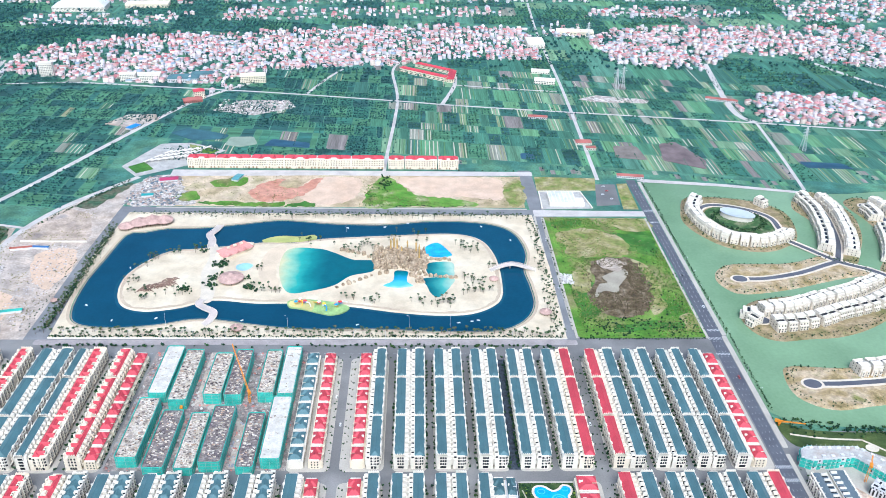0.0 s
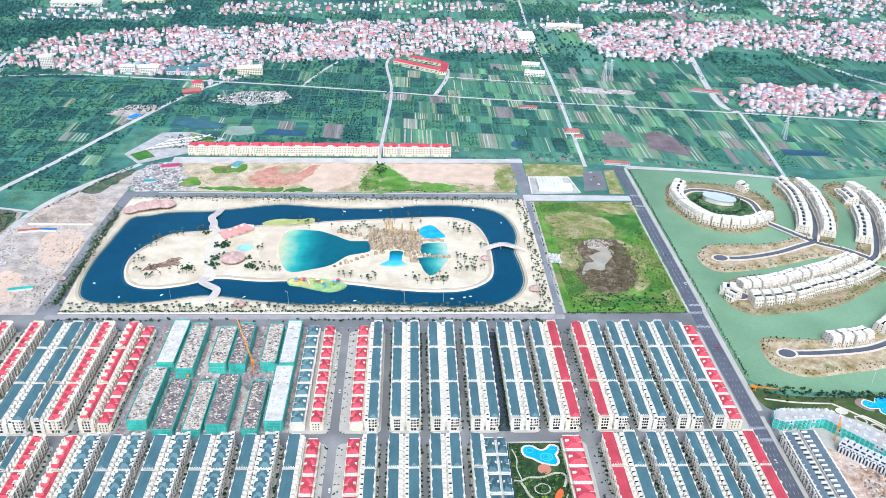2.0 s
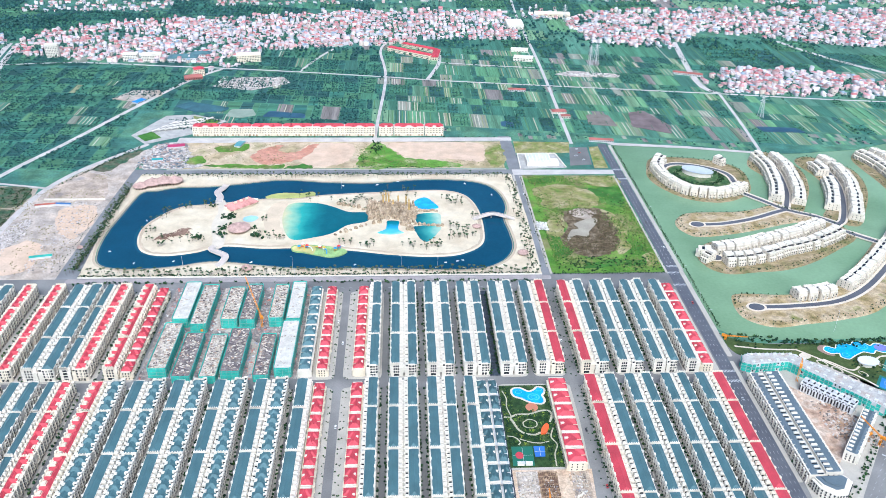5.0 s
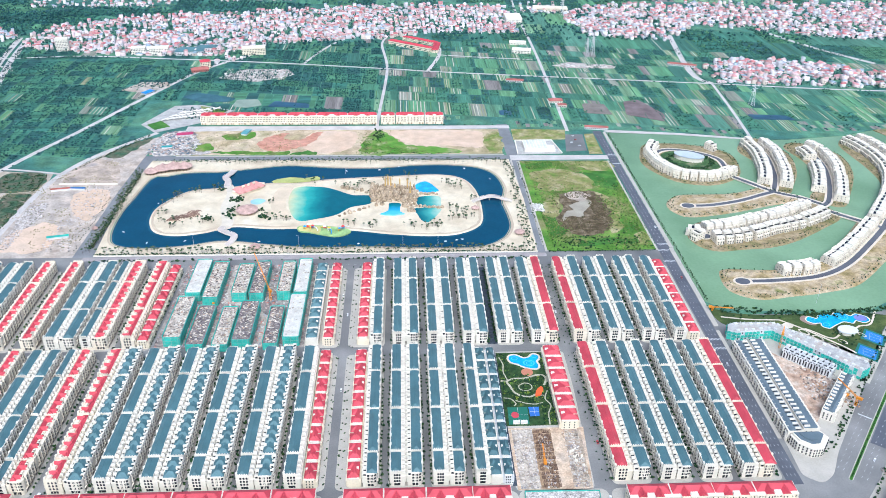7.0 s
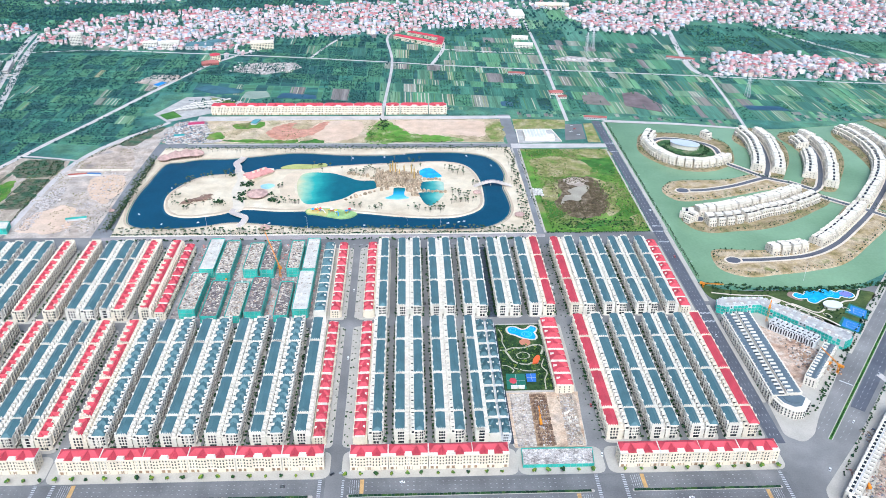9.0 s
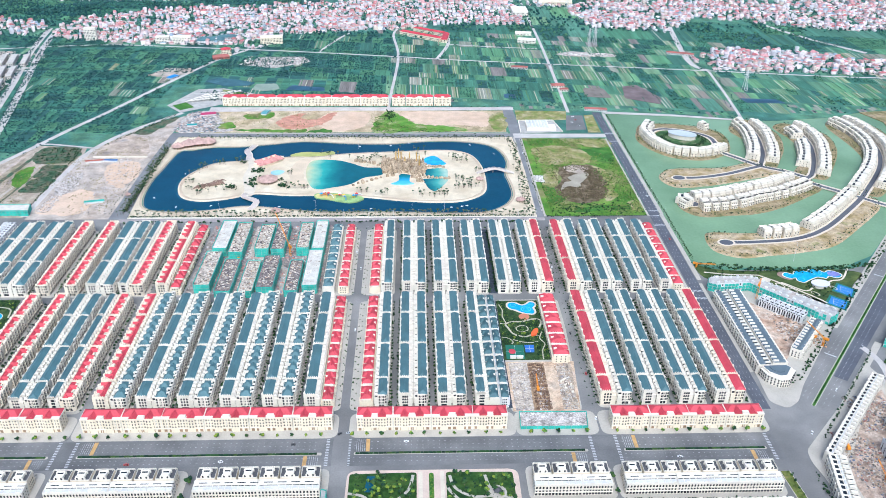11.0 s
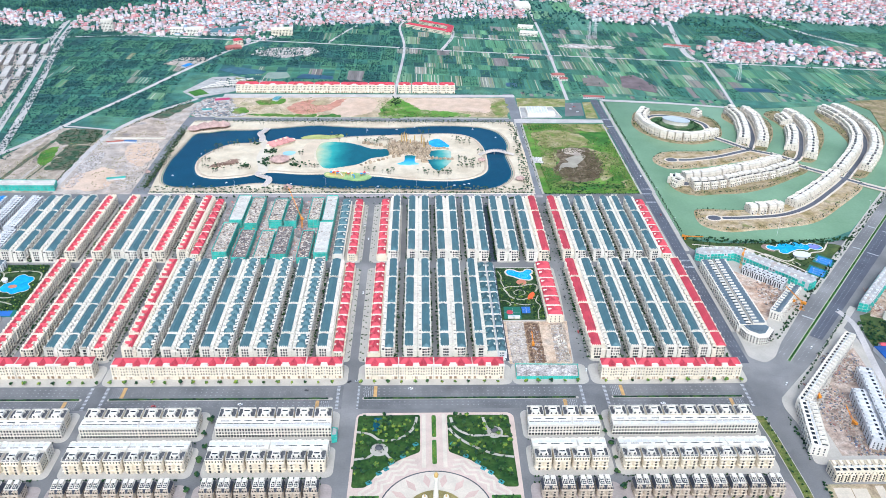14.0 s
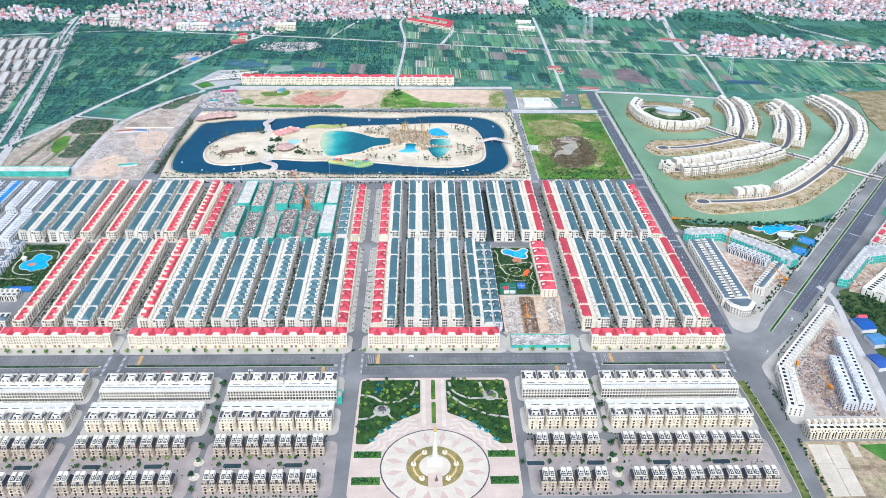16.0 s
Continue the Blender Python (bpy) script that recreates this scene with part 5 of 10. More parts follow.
for nm, pts, w, lab in [("dirt_track", [(-458, 204), (-457, 300), (-454, 370), (-445, 440), (-414, 515), (-344, 612)], 9, "pale dirt track beside the waste ground"),
                        ("field_road", [(-640, 250), (-569, 384), (-513, 529), (-478, 612), (-422, 762), (-353, 934), (-298, 1019), (-260, 1060)], 9, "pale concrete road through the fields"),
                        ("field_road", [(-544, 464), (-520, 463), (-456, 449), (-446, 446)], 5, "pale dirt road round the waste ground"),
                        ("field_road", [(-900, 1010), (-745, 1040), (-600, 1056), (-419, 1035), (-216, 1009), (35, 966), (144, 944), (357, 912), (682, 866), (980, 822), (1400, 790)], 5.5, "pale field road across the farmland"),
                        ("field_road", [(22, 640), (24, 700), (35, 966), (21, 1154), (40, 1230)], 5.5, "narrow pale road between fields"),
                        ] + [("field_road", [(348, 612), (357, 912), (361, 1120), (363, 1462), (378, 1800)], 6, "straight pale road towards the village"),
                        ("field_road", [(655, 575), (672, 720), (686, 868)], 5.5, "narrow pale road from the lake to the village"),
                        ("field_road", [(686, 868), (665, 936), (704, 1233)], 12, "wide pale road into the village"),
                        ("field_road", [(-141, 1000), (-110, 1100), (-83, 1165)], 6, "short pale lane through the fields"),
                        ("field_road", [(119, 950), (146, 1060), (150, 1160)], 8, "pale lane beside the school"),
                        ("field_road", [(147, 1065), (250, 1045), (350, 1030)], 5, "pale lane between gardens"),
                        ("field_road", [(953, 1245), (1010, 1120), (1090, 1000)], 12, "pale road beyond the village"),
                        ("highway", [(-548, 60), (-578, 250), (-604, 400), (-638, 560), (-690, 780), (-747, 1010), (-780, 1200)], 13, "wide dusty unfinished carriageway"),
                        ("highway", [(-572, 60), (-602, 250), (-630, 400), (-664, 560), (-712, 780), (-767, 1010), (-800, 1200)], 13, "wide dusty unfinished carriageway")]:
    TR += 1
    sheet(nm, ribbon(curve(pts, 12, False), w), 0.1 + 0.02 * TR, ROADC, depth=0.1 + 0.02 * TR, label=lab, category="road")
# plant nursery with white frames, north-west corner
sheet("nursery_yard", [(-382, 650), (-349, 612), (-284, 655), (-236, 717), (-298, 748), (-346, 743)], 0.3, CONC, depth=0.3, label="pale concrete yard with a white edge wall", category="yard")
sheet("yard_lawn", [(-372, 648), (-352, 624), (-330, 640), (-352, 668)], 0.34, GRASS, depth=0.04, label="small green lawn in the yard", category="grass")
sheet("yard_lawn", [(-300, 742), (-246, 718), (-256, 700), (-292, 715)], 0.34, SCRUB, depth=0.04, label="dry lawn strip in the yard", category="grass")
for i in range(7):
    for j in range(3):
        sl = thing("pergola_row", "white concrete slab shelter in the yard", "shelter", "yard shelters")
        m = Mesh()
        m.box(-2.0, 2.0, -8, 8, 2.6, 3.0, True)
        part("slab", m, WHITE, sl)
        for y in (-6, 6):
            m = Mesh()
            m.box(-0.3, 0.3, y - 0.3, y + 0.3, 0, 2.6)
            part("post", m, WHITE, sl)
        sl.matrix_basis = pose(-346 + 9.5 * i + 11 * j, 668 + 6.5 * i + 17 * j - 3.0 * i, 0.3, 0, 0, -38)


def litter(name, boxs, label, n, size, palette, z=0.2):
    """Scrap, rubble and building material strewn over ground."""
    m = Mesh()
    m.box(-0.5, 0.5, -0.5, 0.5, 0, 1)
    pl = []
    for x0, x1, y0, y1 in boxs:
        for _ in range(n):
            s = rr.uniform(0.4, 1.0) * size
            pl.append((rr.uniform(x0, x1), rr.uniform(y0, y1), z, rr.uniform(0, 3.14), s, s * rr.uniform(0.3, 1.6), s * rr.uniform(0.2, 0.5)))
    return scatter(name, [(m, 0)], pl, [mat(name + "_bits", palette[0], 0.8, 0.2, palette=palette)], label=label, category="rubble")


litter("rubble", [(248, 262, 310, 333), (250, 258, 314, 328)], "heap of pale concrete rubble beside the road", 130, 2.6, [(0.66, 0.62, 0.58), (0.72, 0.69, 0.66), (0.5, 0.46, 0.42)])
litter("rubble", [(-340, -265, 516, 560), (-330, -280, 560, 615)], "strewn concrete rubble and scrap", 340, 3.5, [(0.5, 0.47, 0.43), (0.3, 0.27, 0.25), (0.6, 0.56, 0.52), (0.12, 0.16, 0.2), (0.4, 0.28, 0.23), (0.2, 0.2, 0.2)])
litter("scrap", [(-446, -426, 275, 345), (-395, -352, 300, 400), (-392, -352, 210, 300), (-448, -430, 215, 270)], "scrap and rubble on the demolition ground", 260, 1.7, [(0.5, 0.45, 0.42), (0.6, 0.54, 0.5), (0.25, 0.22, 0.2), (0.55, 0.5, 0.48), (0.4, 0.33, 0.28)])
litter("scrap", [(-560, -470, 205, 240)], "scrap by the building site fence", 160, 3.0, [(0.4, 0.36, 0.32), (0.1, 0.3, 0.28), (0.25, 0.22, 0.2), (0.55, 0.5, 0.48)])
for x, y, w, d, col in ((-296, 600, 26, 12, (0.4, 0.05, 0.12)), (-312, 545, 16, 7, (0.05, 0.3, 0.3)), (-196, 608, 10, 22, (0.12, 0.3, 0.32)), (-425, 389, 26, 4, (0.3, 0.09, 0.06)), (-401, 391, 20, 4, (0.04, 0.12, 0.3)), (-378, 246, 26, 5, (0.06, 0.35, 0.28))):
    h = thing("site_shed", "low site shed with a coloured sheet roof", "shed", "site sheds")
    m = Mesh()
    m.box(-w / 2, w / 2, -d / 2, d / 2, 0, 3)
    part("wall", m, GREYW, h)
    m = Mesh()
    m.gable(-w / 2 - 0.4, w / 2 + 0.4, -d / 2 - 0.4, d / 2 + 0.4, 3, 1.4)
    part("roof", m, mat("sheet_roof", col, 0.5, 0.2), h)
    h.matrix_basis = pose(x, y, 0.1, 0, 0, rr.uniform(-15, 15))

# pads, bunds and tracks of the western waste ground
SITE = blend("stained_soil", [(0.26, 0.22, 0.2), (0.4, 0.32, 0.25), (0.5, 0.4, 0.32), (0.34, 0.3, 0.28)], 0.03, 8, 0.95, 0.4, 0.25)
MIXED = blend("tilled_scrub", [(0.035, 0.09, 0.05), (0.06, 0.11, 0.06), (0.13, 0.12, 0.08), (0.05, 0.1, 0.055)], 0.06, 8, 0.95, 0.5, 0.35)
sheet("soil_pad", [(-432, 414), (-438, 452), (-412, 506), (-372, 488), (-352, 430), (-352, 414)], 0.16, SITE, depth=0.08, label="stained brown soil pad on waste ground", category="soil")
sheet("soil_pad", rough([(-400, 520), (-378, 506), (-352, 560), (-350, 590)], 4.0), 0.16, MIXED, depth=0.08, label="overgrown soil beside the dirt road", category="soil")
sheet("soil_pad", rough([(-400, 380), (-352, 384), (-352, 300), (-385, 320)], 6.0, 0.06), 0.14, PEACH, depth=0.06, label="pinkish levelled soil on waste ground", category="soil")
sheet("soil_pad", rough([(-440, 262), (-400, 290), (-380, 220), (-440, 212)], 7.0, 0.06), 0.14, PEACH, depth=0.06, label="pinkish levelled soil on waste ground", category="soil")
sheet("scrub_plot", rough([(-520, 449), (-466, 445), (-462, 392), (-512, 384), (-528, 420)], 3.0), 0.16, MIXED, depth=0.08, label="scrubby green plot between soil bunds", category="grass")
for k in range(4):
    y = 281 + 25 * k
    sheet("scrub_plot", rough([(-497 + 1.0 * k, y), (-464, y), (-463, y + 21), (-494, y + 21)], 1.5), 0.16, MIXED, depth=0.08, label="dark tilled plot between soil bunds", category="grass")
sheet("scrub_plot", rough([(-528, 352), (-512, 374), (-503, 340), (-502, 300), (-520, 310)], 3.0), 0.16, SCRUB, depth=0.08, label="bright green grass on turned soil", category="grass")
for x_, w_, mm_, lb_ in ((-536, 7, MIXED, "dark hedged strip along the pasture"), (-524, 8, SITE, "bare brown soil strip in the pasture"), (-508, 5, DIRT, "pale dirt lane through the pasture"), (-552, 6, SITE, "bare brown soil strip in the pasture"), (-499, 3, MIXED, "dark hedged strip along the pasture")):
    sheet("pasture_strip", rough(ribbon(curve([(x_ - 12, 232), (x_ - 4, 300), (x_ + 4, 360), (x_ + 14, 436)], 8, False), w_), 1.4), 0.145, mm_, depth=0.06, label=lb_, category="soil")
bw = Mesh()
bw.box(-434, -350, 407.6, 408.4, 0.05, 2.2)
tagged(part("site_wall", bw, WHITE), "long white wall across the waste ground", "wall", kind="structure")
grove("west_plants", [(rr.uniform(-520, -462), rr.uniform(390, 445), 0.1, rr.uniform(1.5, 4)) for _ in range(130)] + [(rr.uniform(-496, -464), rr.uniform(282, 378), 0.1, rr.uniform(1.0, 2.6)) for _ in range(170)]
      + [(-462 + rr.uniform(-1.5, 1.5), 215 + k * 3.0, 0.1, rr.uniform(1.5, 3.5)) for k in range(76)] + [(-440 + 0.55 * (y_ - 440) + rr.uniform(-2, 2), y_, 0.1, rr.uniform(2, 4.5)) for y_ in range(455, 600, 3)], "scrub and young trees on the western plots")
# meadow patches
for pts, mm in [([(262, 440), (300, 452), (340, 430), (345, 395), (300, 372), (270, 380), (262, 410)], DRYG), ([(345, 372), (366, 330), (362, 270), (345, 250), (350, 320)], DRYG), ([(262, 330), (285, 350), (280, 300), (266, 290)], DRYG)]:
    sheet("dry_patch", rough(pts, 8.0, 0.06), 0.155, mm, depth=0.05, label="dry yellowish grass of the waste plot", category="grass")


# tufts of grass, weeds and reeds over the open plots
TUFT = mat("grass_tufts", (0.1, 0.2, 0.03), 0.95, 0.3, 0.03, 0.5, palette=[(0.07, 0.18, 0.02), (0.12, 0.26, 0.03), (0.17, 0.24, 0.05), (0.05, 0.13, 0.02), (0.24, 0.23, 0.09)])
DRYTUFT = mat("dry_tufts", (0.3, 0.25, 0.12), 0.95, 0.3, 0.03, 0.5, palette=[(0.28, 0.23, 0.11), (0.2, 0.19, 0.07), (0.36, 0.3, 0.18), (0.15, 0.17, 0.05)])
REED = mat("reed_tufts", (0.12, 0.09, 0.05), 0.95, 0.3, 0.05, 0.5, palette=[(0.07, 0.05, 0.03), (0.12, 0.09, 0.05), (0.18, 0.14, 0.08), (0.1, 0.1, 0.04)])
tw = random.Random(77)


def tufts(name, box, n, lo, hi, leaf, label, keep=lambda x, y: True, scale=0.03, cut=-0.1, z=0.12):
    """Low growth in drifts over a plot of ground."""
    out = []
    while len(out) < n:
        x, y = tw.uniform(box[0], box[1]), tw.uniform(box[2], box[3])
        if keep(x, y) and noise.noise(Vector((x * scale, y * scale, 4.4))) > cut + tw.uniform(-0.25, 0.25):
            out.append((x, y, z, tw.uniform(lo, hi)))
    grove(name, out, label, leaf)


reedy = lambda x, y: ((x - 314) / 40) ** 2 + ((y - 306) / 68) ** 2 < tw.uniform(0.7, 1.15)
dryish = lambda x, y: x < 345 and 375 < y < 452
tufts("meadow_grass", (256, 387, 200, 482), 2600, 1.0, 2.8, TUFT, "bright tussocks of grass over the waste plot", lambda x, y: not reedy(x, y) and (not dryish(x, y) or tw.random() < 0.2))
tufts("dry_grass", (258, 386, 215, 480), 1300, 0.8, 2.2, DRYTUFT, "dry straw-coloured tussocks on the waste plot", lambda x, y: not reedy(x, y) and (dryish(x, y) or tw.random() < 0.3), cut=-0.3)
tufts("reeds", (272, 356, 236, 376), 1700, 0.9, 2.2, REED, "brown dried reeds in the waste plot", lambda x, y: reedy(x, y) and not (285 < x < 328 and 292 < y < 350), cut=-0.6, z=0.2)
tufts("plot_weeds", (-300, 228, 515, 618), 900, 0.8, 2.2, DRYTUFT, "thin dry weeds over the building land", lambda x, y: not (46 < x < 200 and 545 < y) and not -100 < x < -10, cut=0.05)
tufts("plot_tussocks", (-4, 160, 515, 612), 700, 0.8, 2.4, TUFT, "green tussocks on a building plot", lambda x, y: y < 610 - abs(x - 26) * 0.9 and y < 545 + max(0, 46 - x) * 2, cut=-0.4, z=0.2)
tufts("waste_weeds", (-575, -346, 205, 520), 1200, 0.8, 2.4, DRYTUFT, "weeds and low scrub over the demolition ground", lambda x, y: x < -352 and y < 500 + (x + 380), cut=0.08)


# ---- villa islands in the lake ----
BANK = blend("dry_bank", [(0.2, 0.16, 0.06), (0.36, 0.27, 0.14), (0.46, 0.36, 0.24), (0.22, 0.22, 0.07)], 0.05, 7, 0.95, 0.6, 0.25)
BANKG = blend("green_bank", [(0.14, 0.14, 0.05), (0.27, 0.21, 0.11), (0.36, 0.28, 0.18)], 0.05, 7, 0.95, 0.6, 0.25)
ISLES = [("A", [(447, 511), (466, 552), (517, 555), (565, 541), (590, 520), (598, 489), (586, 434), (562, 406), (524, 390), (480, 402), (452, 438), (441, 475)], 0.6),
         ("B", [(438, 326), (450, 348), (472, 360), (543, 363), (595, 382), (612, 372), (640, 352), (640, 336), (590, 322), (519, 298), (462, 288), (443, 302)], 0.64),
         ("C", [(612, 520), (629, 557), (650, 577), (673, 569), (688, 530), (691, 490), (675, 435), (650, 388), (632, 360), (612, 362), (600, 384), (614, 430), (622, 475)], 0.68),
         ] + [("D", [(694, 535), (718, 557), (742, 548), (766, 522), (776, 490), (762, 430), (725, 362), (690, 315), (655, 342), (675, 377), (700, 435), (702, 480)], 0.72),
         ("E", [(440, 236), (456, 266), (485, 280), (553, 292), (600, 308), (640, 332), (665, 322), (672, 284), (635, 253), (582, 218), (540, 201), (504, 197), (468, 193), (447, 207)], 0.76),
         ("F", [(449, 137), (462, 150), (514, 147), (562, 152), (594, 172), (653, 232), (698, 279), (720, 266), (736, 247), (724, 215), (669, 160), (612, 110), (563, 93), (517, 85), (477, 80), (449, 100)], 0.8),
         ] + [("G", [(790, 530), (800, 560), (826, 584), (858, 578), (880, 530), (876, 470), (852, 400), (800, 325), (750, 258), (728, 262), (722, 290), (760, 345), (785, 394), (792, 450)], 0.84)]
for k, pts, z in ISLES:
    o = curve(pts, 6)
    sheet("villa_island", inset(o, 4.5), z, BANK if k in "BF" else BANKG, depth=z + 0.8, bank=4.5, label="low island with dry grassy banks in the lake", category="island")
sheet("east_shore", [(885, 610), (905, 560), (880, 470), (872, 400), (930, 440), (1100, 560), (1100, 640)], 0.5, BANKG, depth=1.3, label="bare brown shore across the lake", category="shore")
R = {"A": [(565, 425), (568, 455), (566, 489), (537, 515), (496, 526), (472, 507), (476, 470), (500, 440), (535, 428), (565, 425)], "B": [(470, 322), (501, 323), (547, 336), (589, 356), (609, 365)],
     "AB": [(563, 424), (585, 396), (609, 365), (641, 344), (664, 320)], "C": [(609, 365), (629, 408), (639, 441), (650, 496), (648, 545)], "D": [(664, 320), (678, 335), (704, 389), (724, 448), (729, 497), (722, 524)],
     "E": [(462, 232), (509, 240), (552, 258), (596, 275), (648, 306), (664, 320)], "F": [(474, 119), (514, 120), (571, 129), (620, 157), (676, 210), (716, 252)],
     "G": [(716, 252), (784, 341), (819, 404), (834, 462), (832, 520), (820, 560)], "FG": [(664, 300), (675, 287), (709, 255), (740, 222), (772, 196)]}
for i, (k, pts) in enumerate(R.items()):
    ln = curve(pts, 5, False)
    sheet("island_pavement", ribbon(ln, 12.5), 0.98 + 0.004 * i, PALEP, depth=0.5, label="pale pavement along the island road", category="pavement")
    sheet("island_road", ribbon(ln, 6.5), 1.05 + 0.004 * i, ASPHALT_D, depth=0.1, label="dark asphalt island road", category="road")
for x, y in ((468, 322), (472, 119), (722, 526), (462, 232)):
    c = [(x + 9 * math.cos(a / 3), y + 7 * math.sin(a / 3)) for a in range(19)]
    sheet("turning_kerb", [(x + (p[0] - x) * 1.3, y + (p[1] - y) * 1.3) for p in c], 1.09, PALEP, depth=0.3, label="pale kerb round the turning place", category="pavement")
    sheet("turning_circle", c, 1.11, ASPHALT_D, depth=0.3, label="round asphalt turning place at the road's end", category="road")
for a, b in (((566, 420), (606, 369)), ((636, 348), (660, 324)), ((668, 294), (704, 260)), ((724, 238), (768, 200))):
    t = thing("road_bridge", "flat concrete road bridge between islands", "bridge", "island bridges")
    d = Mesh()
    d.prism(ribbon([a, b], 11.4), -0.1, 0.97)
    part("deck", d, CONC, t)
    for s in (-1, 1):
        m = Mesh()
        v = (Vector(b) - Vector(a)).normalized()
        o = Vector((-v[1], v[0])) * 5.6 * s
        m.beam((a[0] + o[0], a[1] + o[1], 1.5), (b[0] + o[0], b[1] + o[1], 1.5), 0.5)
        part("parapet", m, WHITE, t)


LAKEW = mat("warm_white_render", (0.68, 0.61, 0.5), 0.8, 0.14, 0.1, 0.8)


def island_villa(seed):
    """White modern villa with stepped roof terraces and a dark roof slot; front at +y."""
    t = thing("island_villa", "white three-storey lakeside villa with roof terraces", "villa", "island villas")
    W, D, H = 5.5, 8.0 + 0.5 * seed, 9.6 + 0.7 * seed
    m = Mesh()
    m.box(-W, W, -D, D, -0.8, H)
    part("wall", m, LAKEW, t)
    m = Mesh()
    for s in (-1, 1):
        m.box(s * W * 0.5 - 1.5, s * W * 0.5 + 1.5, D, D + 1.6, -0.8, H - 2.6)
    m.box(-W + 0.6, W - 0.6, -D - 2.2, -D, -0.8, 5.6)
    part("bay", m, LAKEW, t, kind="stuff")
    m = Mesh()
    for a in ((-W, -W + 0.25, -D, D), (W - 0.25, W, -D, D), (-W + 0.25, W - 0.25, D - 0.25, D), (-W + 0.25, W - 0.25, -D, -D + 0.25)):
        m.box(*a, H, H + 1.0)
    part("parapet", m, WHITE, t)
    m = Mesh()
    m.box(-W + 0.5, W - 0.5, D * 0.05, D * 0.8, H, H + 2.5)
    m.box(-W + 0.2, W - 0.2, D * 0.0, D * 0.85, H + 2.5, H + 2.8, True)
    room = part("roof_room", m, WHITE, t)
    win = Mesh()
    win.box(-W + 0.6, W - 0.6, -D * 0.42, -D * 0.02, H + 0.02, H + 0.25)
    windows(win, -W + 0.3, W - 0.3, -D - 2.22, -D - 2.2, 0.4, 2, 3, 1.4, 1.9, 2.7, "-y", 0.08)
    windows(win, -W + 0.3, W - 0.3, -D, -D, 6.4, 1, 3, 1.2, 1.8, 3.1, "-y", 0.08)
    windows(win, -W + 0.3, W - 0.3, D + 1.6, D + 1.6, 0.6, 2, 2, 1.3, 1.9, 3.1, "+y", 0.08)
    windows(win, -W, -W, -D + 1, D - 1, 0.8, 3, 3, 0.9, 1.5, 3.1, "-x")
    windows(win, W, W, -D + 1, D - 1, 0.8, 3, 3, 0.9, 1.5, 3.1, "+x")
    part("glazing", win, GLASS, t, kind="stuff")
    return t


def along(pts, step, off, lo=0.0, hi=1.0):
    """Places on a line moved sideways, with the heading there."""
    ln = [Vector(p) for p in curve(pts, 2, False)]
    acc = [0]
    for a, b in zip(ln, ln[1:]):
        acc.append(acc[-1] + (b - a).length)
    out, d = [], acc[-1] * lo + step / 2
    while d < acc[-1] * hi:
        i = max(j for j in range(len(acc) - 1) if acc[j] <= d)
        v = (ln[i + 1] - ln[i]).normalized()
        p = ln[i] + v * (d - acc[i])
        out.append((p[0] - v[1] * off, p[1] + v[0] * off, math.degrees(math.atan2(v[1], v[0]))))
        d += step
    return out


def island_row(pts, step, off, lo=0, hi=1, z=0.9):
    for x, y, a in along(pts, step, off, lo, hi):
        k = rnd.randrange(2)
        place(("island_villa", k), lambda: island_villa(k), pose(x + rnd.uniform(-0.6, 0.6), y + rnd.uniform(-0.6, 0.6), z, 0, 0, a + (0 if off < 0 else 180) + rnd.uniform(-3, 3)))


ring = [(470, 543), (453, 505), (457, 455), (480, 416), (522, 402), (560, 414), (580, 430)]
island_row(ring, 13, 8.5)
place(("island_villa", 0), lambda: island_villa(0), pose(568, 527, 0.9, 0, 0, 30))
island_row(R["C"], 12.8, 15, 0.12, 1)
island_row(R["C"], 12.8, -15, 0.12, 1)
island_row([(648, 545), (640, 560)], 12, 12)
island_row(R["D"], 12.8, -15, 0.1, 1)
island_row(R["D"], 12.8, 15, 0.2, 0.66)
island_row(R["D"], 12.8, 14, 0.78, 0.98)
island_row(R["E"][:-1], 12.8, 15, 0.02, 0.97)
island_row(R["E"][:-1], 12.8, -15, 0.02, 1)
island_row([(455, 222), (449, 234), (453, 248)], 12, 0)
island_row(R["F"], 14.5, 17, 0.17, 0.36)
island_row(R["F"], 12.8, 16, 0.45, 0.98)
island_row(R["G"], 12.8, 15, 0.03, 0.99)
island_row(R["G"], 12.8, -15, 0.14, 0.99)
# club house on the ring island
club = thing("club_house", "large white oval-roofed club house in a garden", "club house")
o = [(24 * math.cos(a / 8), 13.5 * math.sin(a / 8)) for a in range(50)]
m = Mesh()
m.prism([(x * 0.9, y * 0.9) for x, y in o], 0, 7)
part("wall", m, WHITE, club)
m = Mesh()
m.prism(o, 7, 7.8)
m.prism([(x * 0.8, y * 0.8) for x, y in o], 7.8, 8.3)
part("roof", m, mat("pale_blue_roof", (0.5, 0.54, 0.56), 0.5, 0.08), club)
for a in range(16):
    m = Mesh()
    m.beam((23 * math.cos(a * 0.3927), 12.9 * math.sin(a * 0.3927), 0), (23 * math.cos(a * 0.3927), 12.9 * math.sin(a * 0.3927), 7), 0.35)
    part("column", m, WHITE, club)
club.matrix_basis = pose(520, 487, 0.6, 0, 0, -28)
sheet("island_garden", curve([(478, 500), (500, 520), (535, 508), (560, 485), (560, 440), (535, 434), (505, 446), (482, 472)], 5), 0.75, blend("club_garden", [(0.03, 0.08, 0.03), (0.06, 0.12, 0.04), (0.2, 0.2, 0.12)], 0.08, 7, 0.95, 0.6, 0.3), depth=0.2, label="green garden round the club house", category="garden")
